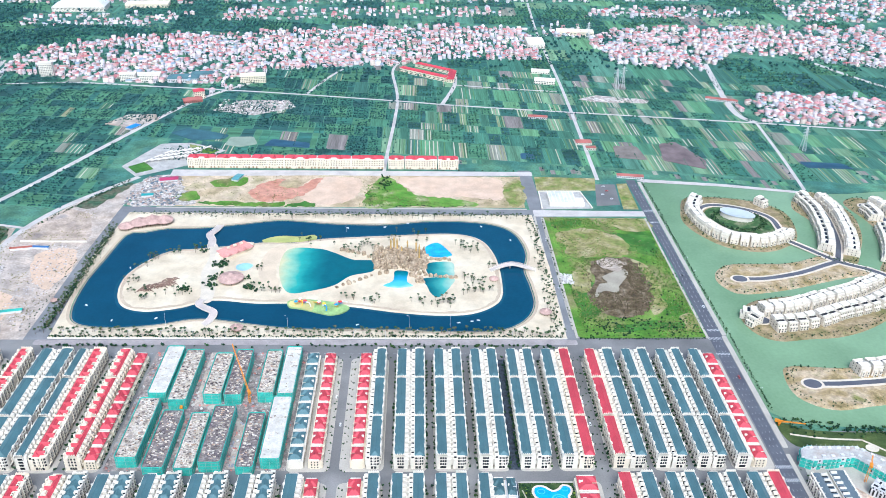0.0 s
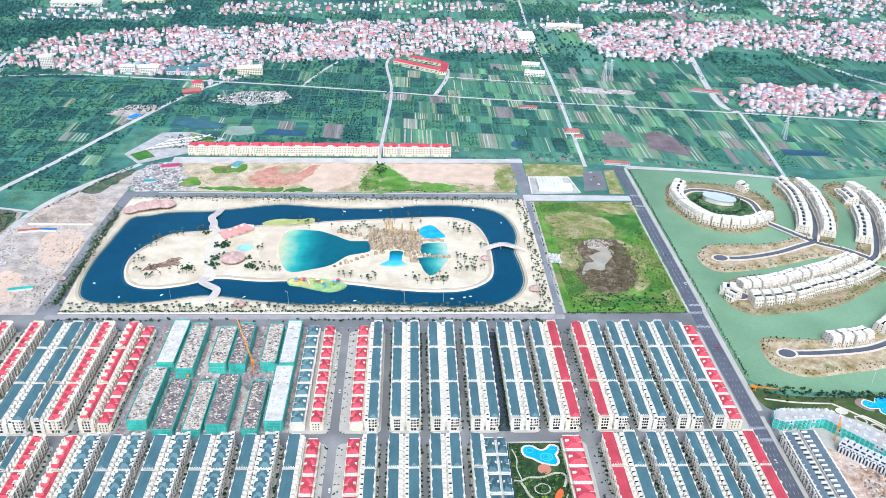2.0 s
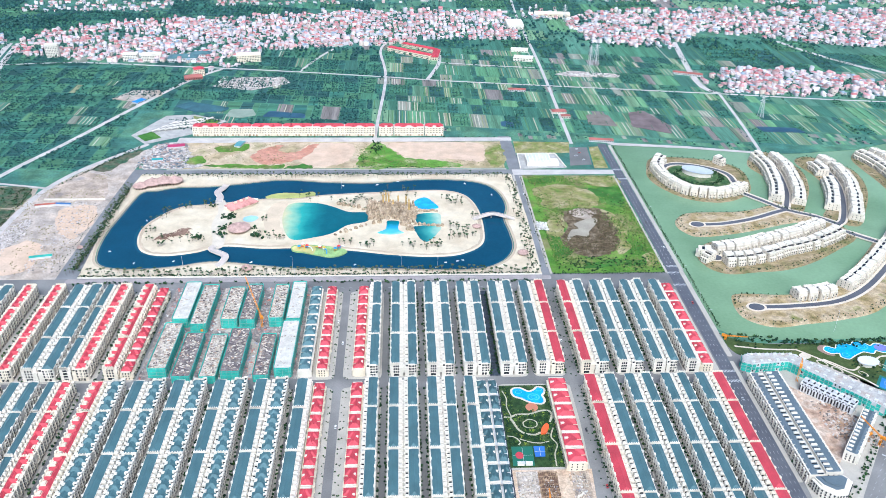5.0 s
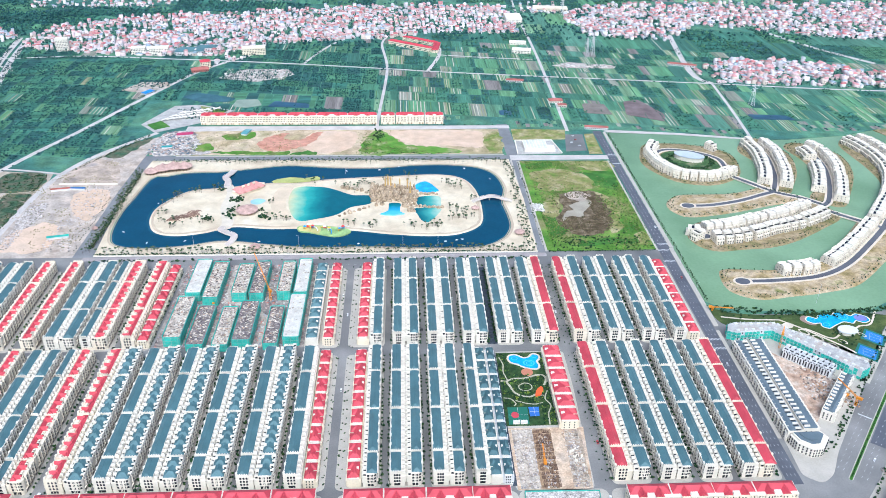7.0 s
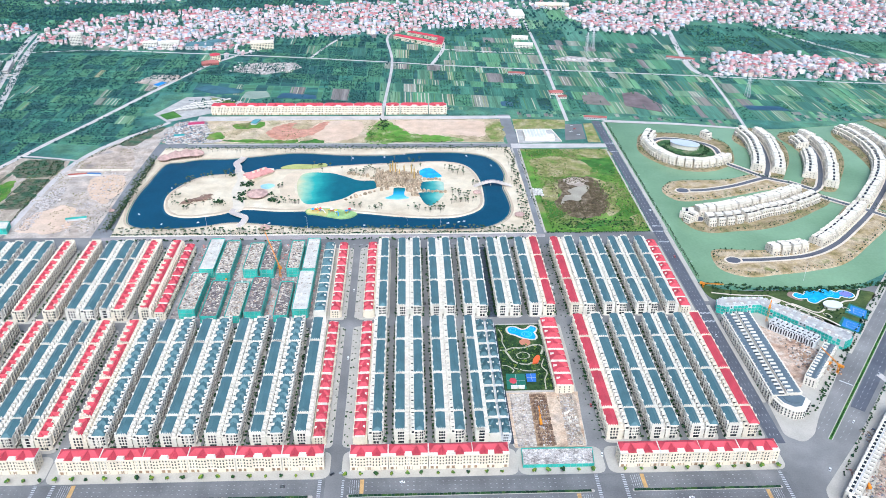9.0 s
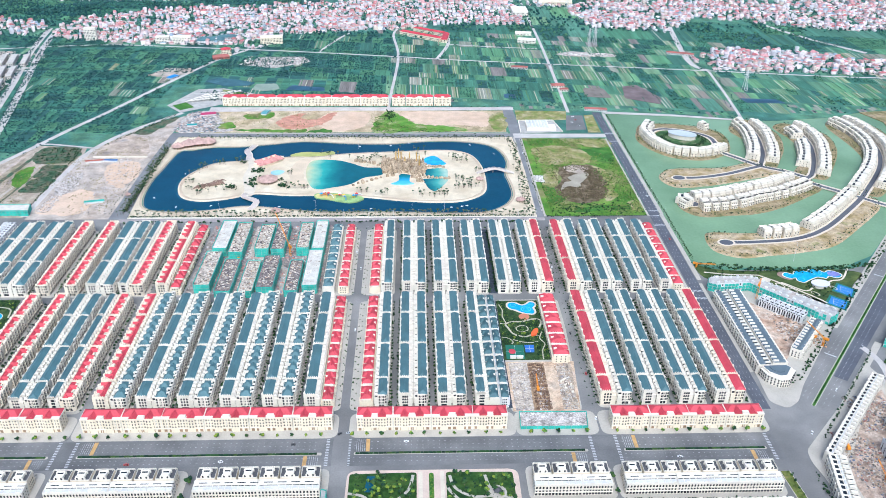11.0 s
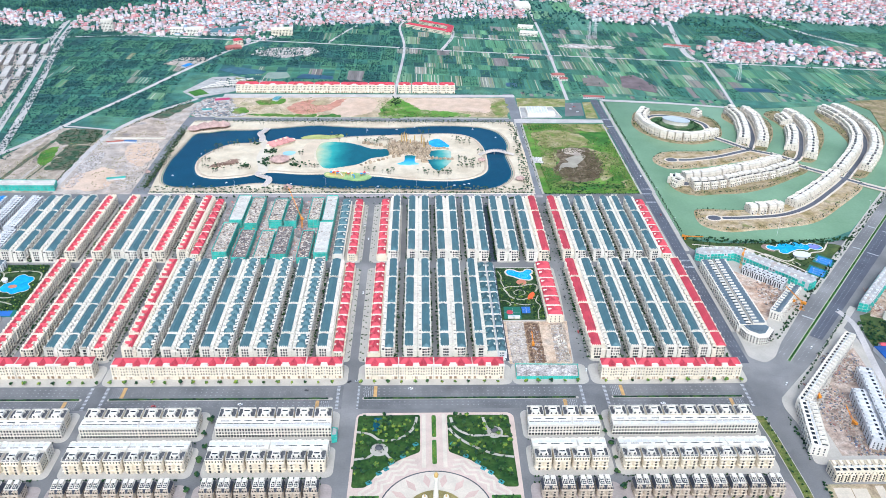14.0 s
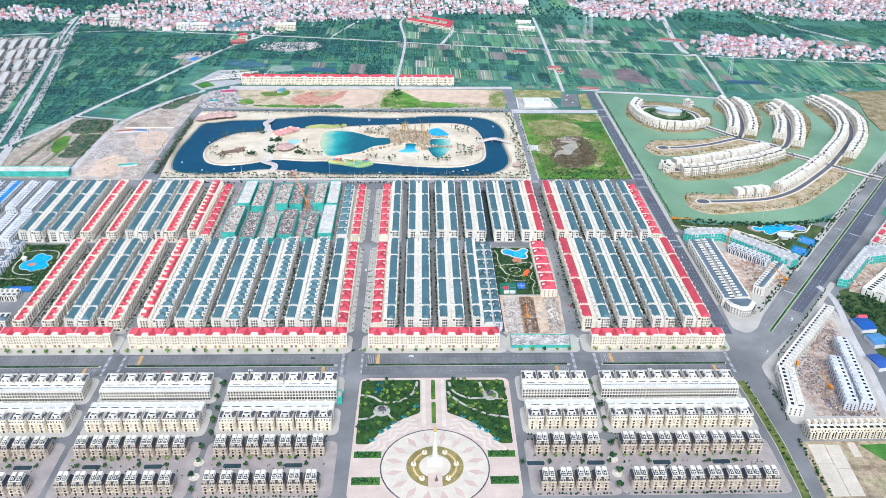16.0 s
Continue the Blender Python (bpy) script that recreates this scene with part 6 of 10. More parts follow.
grove("garden_trees", [(520 + 36 * math.cos(a) * rr.uniform(0.8, 1.05), 478 + 32 * math.sin(a) * rr.uniform(0.8, 1.1), 0.7, rr.uniform(2, 5)) for a in [k * 0.032 for k in range(196)]], "green garden trees round the club house")
SH = []
for k, pts, z in ISLES:
    o = inset(curve(pts, 4), 3.5)
    for i in range(0, len(o), 2):
        SH.append((o[i][0] + rr.uniform(-1, 1), o[i][1] + rr.uniform(-1, 1), z - 0.1, rr.uniform(1.6, 3.6)))
    o = inset(curve(pts, 4), 8.5)
    for i in range(0, len(o), 1):
        SH.append((o[i][0] + rr.uniform(-2, 2), o[i][1] + rr.uniform(-2, 2), z - 0.1, rr.uniform(1.0, 2.6)))
for k in range(330):
    SH.append((415 + rr.uniform(-1, 2), 80 + 520 * k / 330, -0.2, rr.uniform(1.2, 2.8)))
for x, y in [(412 + 230 * t, 66 - 16 * math.sin(3 * t) + rr.uniform(-6, 4)) for t in [k / 200 for k in range(200)]]:
    SH.append((x, y, 0, rr.uniform(2, 5)))
grove("shore_shrubs", SH, "green shrubs and palms along the lake shores")


# ---- east side: triangular blocks, park and avenue ----
sheet("park_lawn", curve([(414, 62), (440, 52), (490, 48), (560, 52), (612, 42), (590, 15), (560, -28), (546, -32), (530, -20), (500, 12), (465, 30), (420, 30)], 5), 0.2, blend("park_grass", [(0.03, 0.055, 0.018), (0.06, 0.09, 0.025), (0.11, 0.13, 0.04)], 0.05, 6, 0.95, 0.7, 0.25), depth=0.15,
      label="green waterside park lawn", category="lawn")
PARKPOOL = curve([(514, 37), (519, 43), (527, 39), (532, 46), (540, 49.5), (546, 45), (552, 50), (561, 50), (567, 43), (575, 47), (584, 42), (585, 35), (577, 31), (569, 35), (564, 30), (555, 33), (548, 30), (541, 26), (533, 21), (527, 25), (528, 31), (519, 31)], 2)
sheet("pool_rim", inset(PARKPOOL, -1.3), 0.3, WHITE, depth=0.1, label="white rim round the park pool", category="terrace")
sheet("pool_terrace", curve([(507, 38), (512, 45), (519, 45), (517, 36), (522, 27), (514, 28)], 3), 0.28, mat("brown_pool_paving", (0.3, 0.2, 0.16), 0.8, 0.15), depth=0.06, label="brown paved beach end of the park pool", category="terrace")
POOLBLUE = mat("pale_pool_water", (0.045, 0.36, 0.62), 0.15, 0.2, 0.15, 0.5)
sheet("park_pool", PARKPOOL, 0.35, POOLBLUE, depth=0.1, label="many-lobed bright blue park pool", category="pool")
MOSAIC = mat("pale_pool_mosaic", (0.12, 0.48, 0.7), 0.2, 0.1)
for cx, cy, r in ((557, 42, 7), (557, 42, 3.5), (536, 43, 4.5), (533, 28, 4), (521, 37, 3)):
    c = [(cx + r * math.cos(a / 5), cy + 0.85 * r * math.sin(a / 5)) for a in range(32)]
    sheet("pool_floor_ring", c, 0.362, MOSAIC, [[(cx + (p[0] - cx) * 0.78, cy + (p[1] - cy) * 0.78) for p in c]], 0.02, "paler mosaic ring in the pool", "pool")
sheet("play_floor", curve([(571, 43), (578, 45.5), (584, 41), (583, 35.5), (576, 33), (570, 37)], 2), 0.366, mat("violet_pool_floor", (0.2, 0.2, 0.5), 0.4, 0.25), depth=0.03, label="violet splash floor at the pool's end", category="pool")
pv = thing("park_pavilion", "white oval park pavilion with a flat roof", "pavilion")
for nm, z0, z1, s in (("wall", 0, 4, 0.8), ("roof", 4, 4.8, 1.0)):
    m = Mesh()
    m.prism([(s * 11 * math.cos(a / 6), s * 8 * math.sin(a / 6)) for a in range(38)], z0, z1)
    part(nm, m, mat("grey_white_roof", (0.66, 0.66, 0.68), 0.5, 0.08) if nm == "roof" else WHITE, pv)
pv.matrix_basis = pose(548, 11.5, 0.2)
for i, (x, y) in enumerate(((572, 2.5), (552, -23.5))):
    sheet("tennis_court", [(x - 10, y - 1), (x + 3, y - 14), (x + 13, y + 1), (x, y + 13)], 0.26, mat("blue_court", (0.05, 0.2, 0.5), 0.7, 0.1), depth=0.05, label="blue hard tennis court with white lines", category="tennis court")
    c = Vector((x + 1.2, y - 0.5))
    lines("court_line", [(c[0] + u[0], c[1] + u[1], c[0] + w[0], c[1] + w[1], 0.3) for u, w in (((-6, -2), (2, -9)), ((-1, 8), (8, 0)), ((-6, -2), (-1, 8)), ((2, -9), (8, 0)), ((-3.5, 3), (5, -4.5)))], LINE, 0.27, "white tennis court line")
for pts in ([(420, 46), (450, 40), (484, 38)], [(483, 38.5), (496, 27), (509, 14), (521, 0.5), (533, -13), (541, -25)], [(505, 21), (512, 15), (524, 3), (532, 3), (538, 8)], [(560, 18), (568, 24), (580, 26), (588, 34), (600, 52)]):
    sheet("park_path", ribbon(curve(pts, 4, False), 2.2), 0.29, PALEP, depth=0.08, label="pale curving park path", category="path")
grove("park_trees", [(x, y, 0.2, rr.uniform(2, 5)) for x, y in [(rr.uniform(420, 600), rr.uniform(-30, 56)) for _ in range(260)]
                     if (y > 40 - 0.0 * x and x < 600) or (x > 530 and abs((x - 565) * 0.9 - (y + 5)) > 12 and y < 20 and x - y < 590)], "dark green trees of the waterside park")
TRI = [(417, 8), (411, -30), (410, -160), (408, -196), (422, -206), (436, -196), (452, -170), (526, -72), (550, -38), (545, -28), (500, 14), (465, 26), (425, 26)]
sheet("pavement", rounded(TRI, 6), 0.2, PAVE, depth=0.16, label="pale pavement round the triangular block", category="pavement")
sheet("site_ground", [(445, -14), (458, -30), (494, -68), (456, -124), (445, -136)], 0.26, blend("trodden_clay", [(0.26, 0.16, 0.11), (0.45, 0.31, 0.22), (0.55, 0.44, 0.35), (0.34, 0.22, 0.15)], 0.06, 8, 0.95, 0.6, 0.3), depth=0.05, label="muddy building site inside the block", category="soil")


def strip_block(a, b, D, H, roof, label, name="row_house_block", group="eastern row houses", wallm=None, slots=True, side=1):
    """A row-house strip with its front line from a to b, going back D to the left (side 1) or right (-1)."""
    a, b = Vector(a), Vector(b)
    L = (b - a).length
    t = thing(name, label, "row houses", group)
    wall = Mesh()
    wall.box(0, L, 0, D, -0.18, H)
    part("wall", wall, wallm or WHITE, t)
    n = max(2, round(L / 6))
    bays, rooms, slot = Mesh(), Mesh(), Mesh()
    for k in range(n):
        x, h = L * (k + 0.5) / n, L / n
        bays.box(x - h * 0.3, x + h * 0.3, -1.0, 0, 0, H * (0.75 + 0.12 * (k % 2)))
        bays.box(L * k / n - 0.12, L * k / n + 0.12, 0, D * 0.18, 0, H + 1.0)
        rooms.box(x - h * (0.3 if roof is GREYW else 0.16), x + h * 0.12, D * 0.56, D * 0.9, H, H + (2.2 if roof is GREYW else 1.3))
        # thin dark boxes on the roof draw the slots, nothing is cut
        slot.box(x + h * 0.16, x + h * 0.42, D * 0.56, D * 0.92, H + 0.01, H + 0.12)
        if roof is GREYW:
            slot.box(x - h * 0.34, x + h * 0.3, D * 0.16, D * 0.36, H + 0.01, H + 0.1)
            rooms.box(x - h * 0.5, x - h * 0.42, D * 0.1, D * 0.95, H, H + 1.1)
            rooms.box(x - h * 0.2, x + h * 0.2, -0.3, 0.2, H, H + 1.5)
    part("bay", bays, wallm or WHITE, t, kind="stuff")
    part("roof_room", rooms, wallm or WHITE, t, kind="stuff")
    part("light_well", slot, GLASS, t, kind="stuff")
    rf = Mesh()
    if roof is GREYW:
        rf.box(0.3, L - 0.3, D * 0.42, D * 0.5, H, H + 0.9)
    else:
        rf.hip(0.2, L - 0.2, D * 0.1, D * 0.54, H, 1.3, run=1.5)
        rf.box(0.2, L - 0.2, D * 0.545, D * 0.94, H, H + 0.006)
    part("roof", rf, roof, t)
    pp = Mesh()
    pp.box(0, L, D - 0.25, D, H, H + 0.8)
    part("parapet", pp, wallm or WHITE, t)
    win = Mesh()
    windows(win, 0.5, L - 0.5, -1.02, -1.02, 0.8, 3, n, 1.5, 2.0, H / 4.2, "-y", 0.1)
    windows(win, 0.5, L - 0.5, 0, 0, H * 0.8, 1, n * 2, 1.2, 1.6, 3, "-y", 0.1)
    windows(win, 0.5 - L / n / 2, L - 0.5 - L / n / 2, 0, 0, 0.6, 3, n, 1.1, 2.2, H / 4.2, "-y", 0.06)
    windows(win, 0.5, L - 0.5, D, D, 0.8, 3, n, 1.5, 2.0, H / 4.2, "+y", 0.1)
    windows(win, 0, 0, 1, D - 1, 1, 3, 3, 1.2, 1.8, H / 4.2, "-x", 0.1)
    windows(win, L, L, 1, D - 1, 1, 3, 3, 1.2, 1.8, H / 4.2, "+x", 0.1)
    part("glazing", win, GLASS, t, kind="stuff")
    v = b - a
    t.matrix_basis = pose(a[0], a[1], 0.2, 0, 0, math.degrees(math.atan2(v[1], v[0])))
    if side < 0:
        t.matrix_basis = pose(b[0], b[1], 0.2, 0, 0, math.degrees(math.atan2(-v[1], -v[0])))
    return t


SLATE = mat("slate_grey_roof", (0.125, 0.16, 0.185), 0.6, 0.15)
strip_block((411, -15), (411, -153), 13.5, 11.6, SLATE, "long white row-house strip with slate grey roof")
strip_block((442, -150), (442, -12), 15.5, 11.4, SLATE, "white row-house strip facing the building site")
strip_block((458, -28), (494, -65), 12, 9, GREYW, "unfinished white row-house wing in the site", wallm=GREYW)
strip_block((465, -131), (510, -76), 12, 11, SLATE, "white row-house wing along the avenue", side=1)
e = thing("corner_building", "white corner building with arched windows and grey roof", "building")
m = Mesh()
m.prism([(412, -155), (415, -166), (425, -175), (435, -174), (446, -160), (442, -154)], 0.2, 9.5)
m.prism([(414, -155), (417, -165), (426, -172), (434, -171), (443, -159), (440, -154)], 9.5, 11.6)
part("wall", m, WHITE, e)
m = Mesh()
m.prism([(415, -155.5), (418, -164), (426, -170.5), (433, -169.5), (441, -158.5), (438, -155)], 11.604, 12.4)
m.prism([(419, -157), (421, -163), (426.5, -167), (431.5, -166.5), (437, -159)], 12.4, 13.4)
part("roof", m, SLATE, e)
m = Mesh()
for (a, b) in (((415, -166), (425, -175)), ((425, -175), (435, -174)), ((435, -174), (446, -160)), ((412, -155), (415, -166))):
    for k in range(4):
        t = (k + 0.5) / 4
        x, y = a[0] + (b[0] - a[0]) * t, a[1] + (b[1] - a[1]) * t
        for z in (1.0, 4.0, 7.0):
            m.box(x - 0.5, x + 0.5, y - 0.5, y + 0.5, z, z + 1.7, True)
part("glazing", m, GLASS, e, kind="stuff")


def netted(name, outline, H, top, label, group="blocks under construction"):
    """A concrete shell wrapped in green netting."""
    t = thing(name, label, "building shell", group)
    core = Mesh()
    core.prism(inset(outline, 0.9), 0.1, H)
    part("shell", core, top, t)
    net = Mesh()
    o = ccw(outline)
    net.prism(o, 0.3, H + 0.7, False)
    i2 = inset(o, 0.5)
    net.prism(i2[::-1], 0.3, H + 0.7, False)
    k = len(o)
    for a in range(k):
        b = (a + 1) % k
        net.poly((*o[a], H + 0.7), (*o[b], H + 0.7), (*i2[b], H + 0.7), (*i2[a], H + 0.7))
    part("netting", net, NET, t)
    pole = Mesh()
    for a, b in zip(o, o[1:] + o[:1]):
        n = max(1, int(math.dist(a, b) / 5))
        for q in range(n):
            x, y = a[0] + (b[0] - a[0]) * q / n, a[1] + (b[1] - a[1]) * q / n
            pole.box(x - 0.12, x + 0.12, y - 0.12, y + 0.12, 0.1, H + 1.4)
        for z in (3.6, 7.2, 10.6):
            if z < H:
                pole.beam((*a, z), (*b, z), 0.14)
    part("scaffold", pole, mat("scaffold_steel", (0.3, 0.4, 0.36), 0.5, 0.2, metal=0.4) if "scaffold_steel" not in bpy.data.materials else bpy.data.materials["scaffold_steel"], t)
    return t


CEMENT = blend("raw_cement_deck", [(0.17, 0.14, 0.12), (0.38, 0.32, 0.26), (0.56, 0.5, 0.42), (0.3, 0.26, 0.23)], 0.16, 8, 0.95, 0.8, 0.35)
DARKDECK = blend("formwork_deck", [(0.1, 0.08, 0.09), (0.2, 0.17, 0.16), (0.3, 0.26, 0.23)], 0.15, 7, 0.95, 0.8, 0.35)
PALEDECK = blend("pale_roof_screed", [(0.5, 0.46, 0.4), (0.64, 0.6, 0.53)], 0.06, 6, 0.9, 0.6, 0.15)
CLAY = blend("churned_clay", [(0.2, 0.13, 0.09), (0.4, 0.28, 0.2), (0.52, 0.41, 0.32), (0.3, 0.2, 0.14)], 0.07, 8, 0.95, 0.6, 0.3)
SCREED = blend("grey_roof_screed", [(0.34, 0.33, 0.33), (0.46, 0.44, 0.41), (0.4, 0.33, 0.28)], 0.06, 6, 0.9, 0.6, 0.15)


def wrapped(outline, H, label, group="blocks under construction"):
    """A white block whose fronts show between sheets of green netting."""
    t = thing("netted_block", label, "building shell", group)
    o = ccw(outline)
    m = Mesh()
    m.prism(inset(o, 0.8), 0.1, H)
    part("wall", m, GREYW, t)
    m = Mesh()
    m.prism(inset(o, 1.3), H + 0.004, H + 0.12)
    part("roof", m, SCREED, t)
    net, gl, pole, box = Mesh(), Mesh(), Mesh(), Mesh()
    for a, b in zip(o, o[1:] + o[:1]):
        a, b = Vector(a), Vector(b)
        L = (b - a).length
        v = (b - a) / L
        n = Vector((v[1], -v[0]))
        k = max(1, round(L / 4.2))
        for q in range(k):
            p0, p1 = a + v * (L * q / k), a + v * (L * (q + 1) / k)
            pole.beam((*p0, 0.1), (*p0, H + 1.0), 0.16)
            for z in (0.4, 4.0, 7.6):
                if z < H - 2:
                    if rr.random() < 0.84:
                        e0, e1, top = p0 + v * 0.25 + n * 0.1, p1 - v * 0.25 + n * 0.1, z + rr.uniform(2.6, 3.3)
                        net.prism([tuple(e0), tuple(e0 + n * 0.2), tuple(e1 + n * 0.2), tuple(e1)], z, min(top, H + 0.5))
                    c = (p0 + p1) / 2 - n * 0.75
                    gl.prism([tuple(c - v * 0.7), tuple(c + v * 0.7), tuple(c + v * 0.7 + n * 0.12), tuple(c - v * 0.7 + n * 0.12)], z + 0.8, z + 2.6)
            if L > 20 and q % 2 == 0:
                c = (p0 + p1) / 2 - n * 3.2
                box.prism([tuple(c - v * 1.6 - n * 1.2), tuple(c + v * 1.6 - n * 1.2), tuple(c + v * 1.6 + n * 1.2), tuple(c - v * 1.6 + n * 1.2)], H + 0.12, H + rr.uniform(1.0, 2.0))
    part("netting", net, NET, t, kind="stuff")
    part("glazing", gl, GLASS, t, kind="stuff")
    part("scaffold", pole, GREYW, t, kind="stuff")
    part("roof_box", box, GREYW, t, kind="stuff")
    return t


wrapped([(411, 5), (414, 15), (422, 19), (467, 18), (536, -54), (534, -62), (522, -69), (459, 3.6), (420, 0)], 11.5, "long angled white block half wrapped in green netting")


def crane(x, y, h, reach, turn, label="orange tower crane on a building site", rise=0.35):
    t = thing("crane", label, "crane", "construction cranes")
    for nm, segs in (("mast", [((-0.8, -0.8), (-0.8, -0.8)), ((0.8, -0.8), (0.8, -0.8)), ((0.8, 0.8), (0.8, 0.8)), ((-0.8, 0.8), (-0.8, 0.8))]),):
        m = Mesh()
        for a, b in segs:
            m.beam((*a, 0), (*b, h), 0.22)
        z = 0
        while z < h - 2:
            m.beam((-0.8, -0.8, z), (0.8, -0.8, z + 2), 0.12)
            m.beam((0.8, 0.8, z), (-0.8, 0.8, z + 2), 0.12)
            m.beam((-0.8, 0.8, z), (-0.8, -0.8, z + 2), 0.12)
            z += 2
        part(nm, m, ORANGE, t)
    jib = Mesh()
    tip = Vector((reach, 0, h + reach * rise))
    for oy, oz in ((-0.7, 0), (0.7, 0), (0, 1.2)):
        jib.beam((0, oy, h + oz), tuple(tip + Vector((0, oy * 0.4, oz * 0.4))), 0.22)
    for k in range(int(reach / 2)):
        f = k / int(reach / 2)
        p = Vector((0, 0, h)).lerp(tip, f)
        jib.beam((p[0], -0.7, p[2]), (p[0] + 1, 0, p[2] + 1.2), 0.12)
        jib.beam((p[0], 0.7, p[2]), (p[0] + 1, 0, p[2] + 1.2), 0.12)
    part("jib", jib, ORANGE, t)
    m = Mesh()
    m.box(-4.5, -0.9, -1.2, 1.2, h - 0.5, h + 1.8, True)
    m.box(-1.2, 1.2, -1.2, 1.2, h - 0.8, h + 1.2, True)
    part("counterweight", m, ORANGE, t)
    t.matrix_basis = pose(x, y, 0.1, 0, 0, turn)


crane(462, -14, 20, 10, 60, rise=0.2)
crane(490, -100, 6, 20, 200, "orange crawler crane on a muddy site", 0.25)
crane(498, -108, 10, 22, 130, "orange crawler crane on a muddy site", 0.5)
crane(414, 58, 5, 22, -20, "orange mobile crane beside the park", 0.15)
litter("site_rubble", [(462, 500, -100, -45), (470, 505, -110, -70)], "scattered building material on a site", 230, 2.0, [(0.4, 0.32, 0.26), (0.6, 0.55, 0.5), (0.26, 0.18, 0.14), (0.4, 0.25, 0.15), (0.15, 0.13, 0.12)], 0.3)

# diagonal avenue with a planted median
md = Vector((641 - 447, 31 + 202)).normalized()
off = lambda s, o: (447 + md[0] * s + md[1] * o, -202 + md[1] * s - md[0] * o)
med = [off(s, -0.012 * s + 0.6) for s in (0, 60, 120, 180, 240, 300, 400, 500, 620, 760)]
sheet("diagonal_avenue", [off(250, -18), off(250, 20), off(420, 21), off(760, 14), off(760, -26), off(480, -21)], 0.075, ASPHALT, depth=0.06, label="wide grey asphalt avenue along the lake", category="road")
# one half of the avenue gets the darker asphalt
sheet("avenue_carriageway", [off(60, 3), off(60, 16), off(300, 17), off(760, 8), off(760, -8), off(300, -1)], 0.085, ASPHALT_D, depth=0.03, label="dark new asphalt of one carriageway", category="road")
sheet("avenue_median", rounded(ribbon(med, 2.6), 1.2), 0.25, GRASS, depth=0.2, label="narrow planted grass median of the avenue", category="median")
sheet("median_kerb", rounded(ribbon(med, 4.2), 2.0), 0.16, PAVE, depth=0.12, label="pale kerb round the planted median", category="kerb")
lines("crossing", [(*off(s, -16), *off(s, -3), 1.6) for s in (95, 300, 375)] + [(*off(s, 3), *off(s, 17), 1.6) for s in (296, 372)], LINE, 0.1, "white pedestrian crossing of the avenue")
lines("road_line", [(447 + md[0] * s + md[1] * o, -202 + md[1] * s - md[0] * o, 447 + md[0] * (s + 4) + md[1] * o, -202 + md[1] * (s + 3) - md[0] * o, 0.22) for s in range(8, 560, 9) for o in (-12 - 0.01 * s, -7.5 - 0.01 * s, 7.5 - 0.01 * s, 12 - 0.01 * s)],
      LINE, 0.095, "dashed white lane line")
grove("avenue_trees", [(447 + md[0] * s + md[1] * o + rr.uniform(-1, 1), -202 + md[1] * s - md[0] * o, 0.1, rr.uniform(2, 4.5)) for s in [4.5 * k for k in range(5, 130)] for o in (-25, -21.5) if rr.random() < 0.75]
      + [(447 + md[0] * s + md[1] * 22 + rr.uniform(-1, 1), -202 + md[1] * s - md[0] * 22, 0.1, rr.uniform(1.5, 4)) for s in range(-40, 130, 4)]
      + [(*off(s, -0.012 * s + 0.6), 0.2, rr.uniform(1.2, 2.0)) for s in [1.5 * k for k in range(2, 480)] if rr.random() < 0.85]
      + [(413 + rr.uniform(-2, 2), -k, 0.1, rr.uniform(2, 4)) for k in range(0, 160, 7)] + [(416 + rr.uniform(-2, 3), -k, 0.1, rr.uniform(2, 4.5)) for k in range(20, 160, 9)], "round green roadside trees of the avenue")
lines("road_line", [(x, -196 + 9 * k, x, -193 + 9 * k, 0.22) for k in range(44) for x in (395, 398.4, 402)], LINE, 0.095, "dashed white lane line")
lines("crossing", [(391 + 1.5 * k, y, 391 + 1.5 * k, y + 4, 0.7) for k in range(10) for y in (196, 168, 2, -14)], LINE, 0.095, "striped white pedestrian crossing")

# south-eastern block round a building site
SE = [(416, -262), (414, -276), (418, -300), (412, -350), (430, -352), (470, -345), (505, -345), (530, -250), (537, -165), (530, -138), (470, -206)]
sheet("pavement", rounded(SE, 5), 0.2, PAVE, depth=0.16, label="pale pavement round the south-eastern block", category="pavement")
sheet("site_ground", [(440, -290), (500, -200), (525, -180), (520, -260), (500, -340), (440, -340)], 0.27, blend("muddy_site", [(0.2, 0.15, 0.12), (0.36, 0.27, 0.21), (0.46, 0.37, 0.3), (0.28, 0.22, 0.18)], 0.06, 8, 0.95, 0.6, 0.35), depth=0.05, label="muddy yard of a building site", category="soil")
strip_block((424, -276), (519, -168), 11, 12, GREYW, "white row-house strip along the avenue", side=-1)
strip_block((411, -338), (424, -280), 15, 12, GREYW, "white row-house strip with roof terraces", side=-1)
strip_block((496, -334), (516, -230), 13, 11.5, GREYW, "white unfinished row-house strip", wallm=GREYW)
strip_block((480, -334), (495, -262), 12, 10.5, GREYW, "white unfinished row-house strip in scaffolding", wallm=GREYW)
strip_block((418, -371), (545, -370), 14, 10.5, GREYW, "long cream row-house strip with roof terraces", wallm=CREAM)
sheet("works_yard", [(410, -374), (505, -374), (530, -446), (404, -446)], 0.22, blend("yard_soil", [(0.2, 0.15, 0.09), (0.4, 0.31, 0.2), (0.3, 0.27, 0.14)], 0.06, 7, 0.95, 0.6, 0.3), depth=0.16, label="brown grassy soil of the works yard", category="soil")
sheet("works_lawn", [(461, -379), (540, -376), (540, -402), (475, -400)], 0.26, GRASS, depth=0.05, label="rough green grass at the works yard", category="grass")
crane(452, -262, 4, 14, 80, "orange crawler crane in a muddy yard", 0.5)
crane(468, -300, 4, 14, 100, "orange crawler crane in a muddy yard", 0.5)
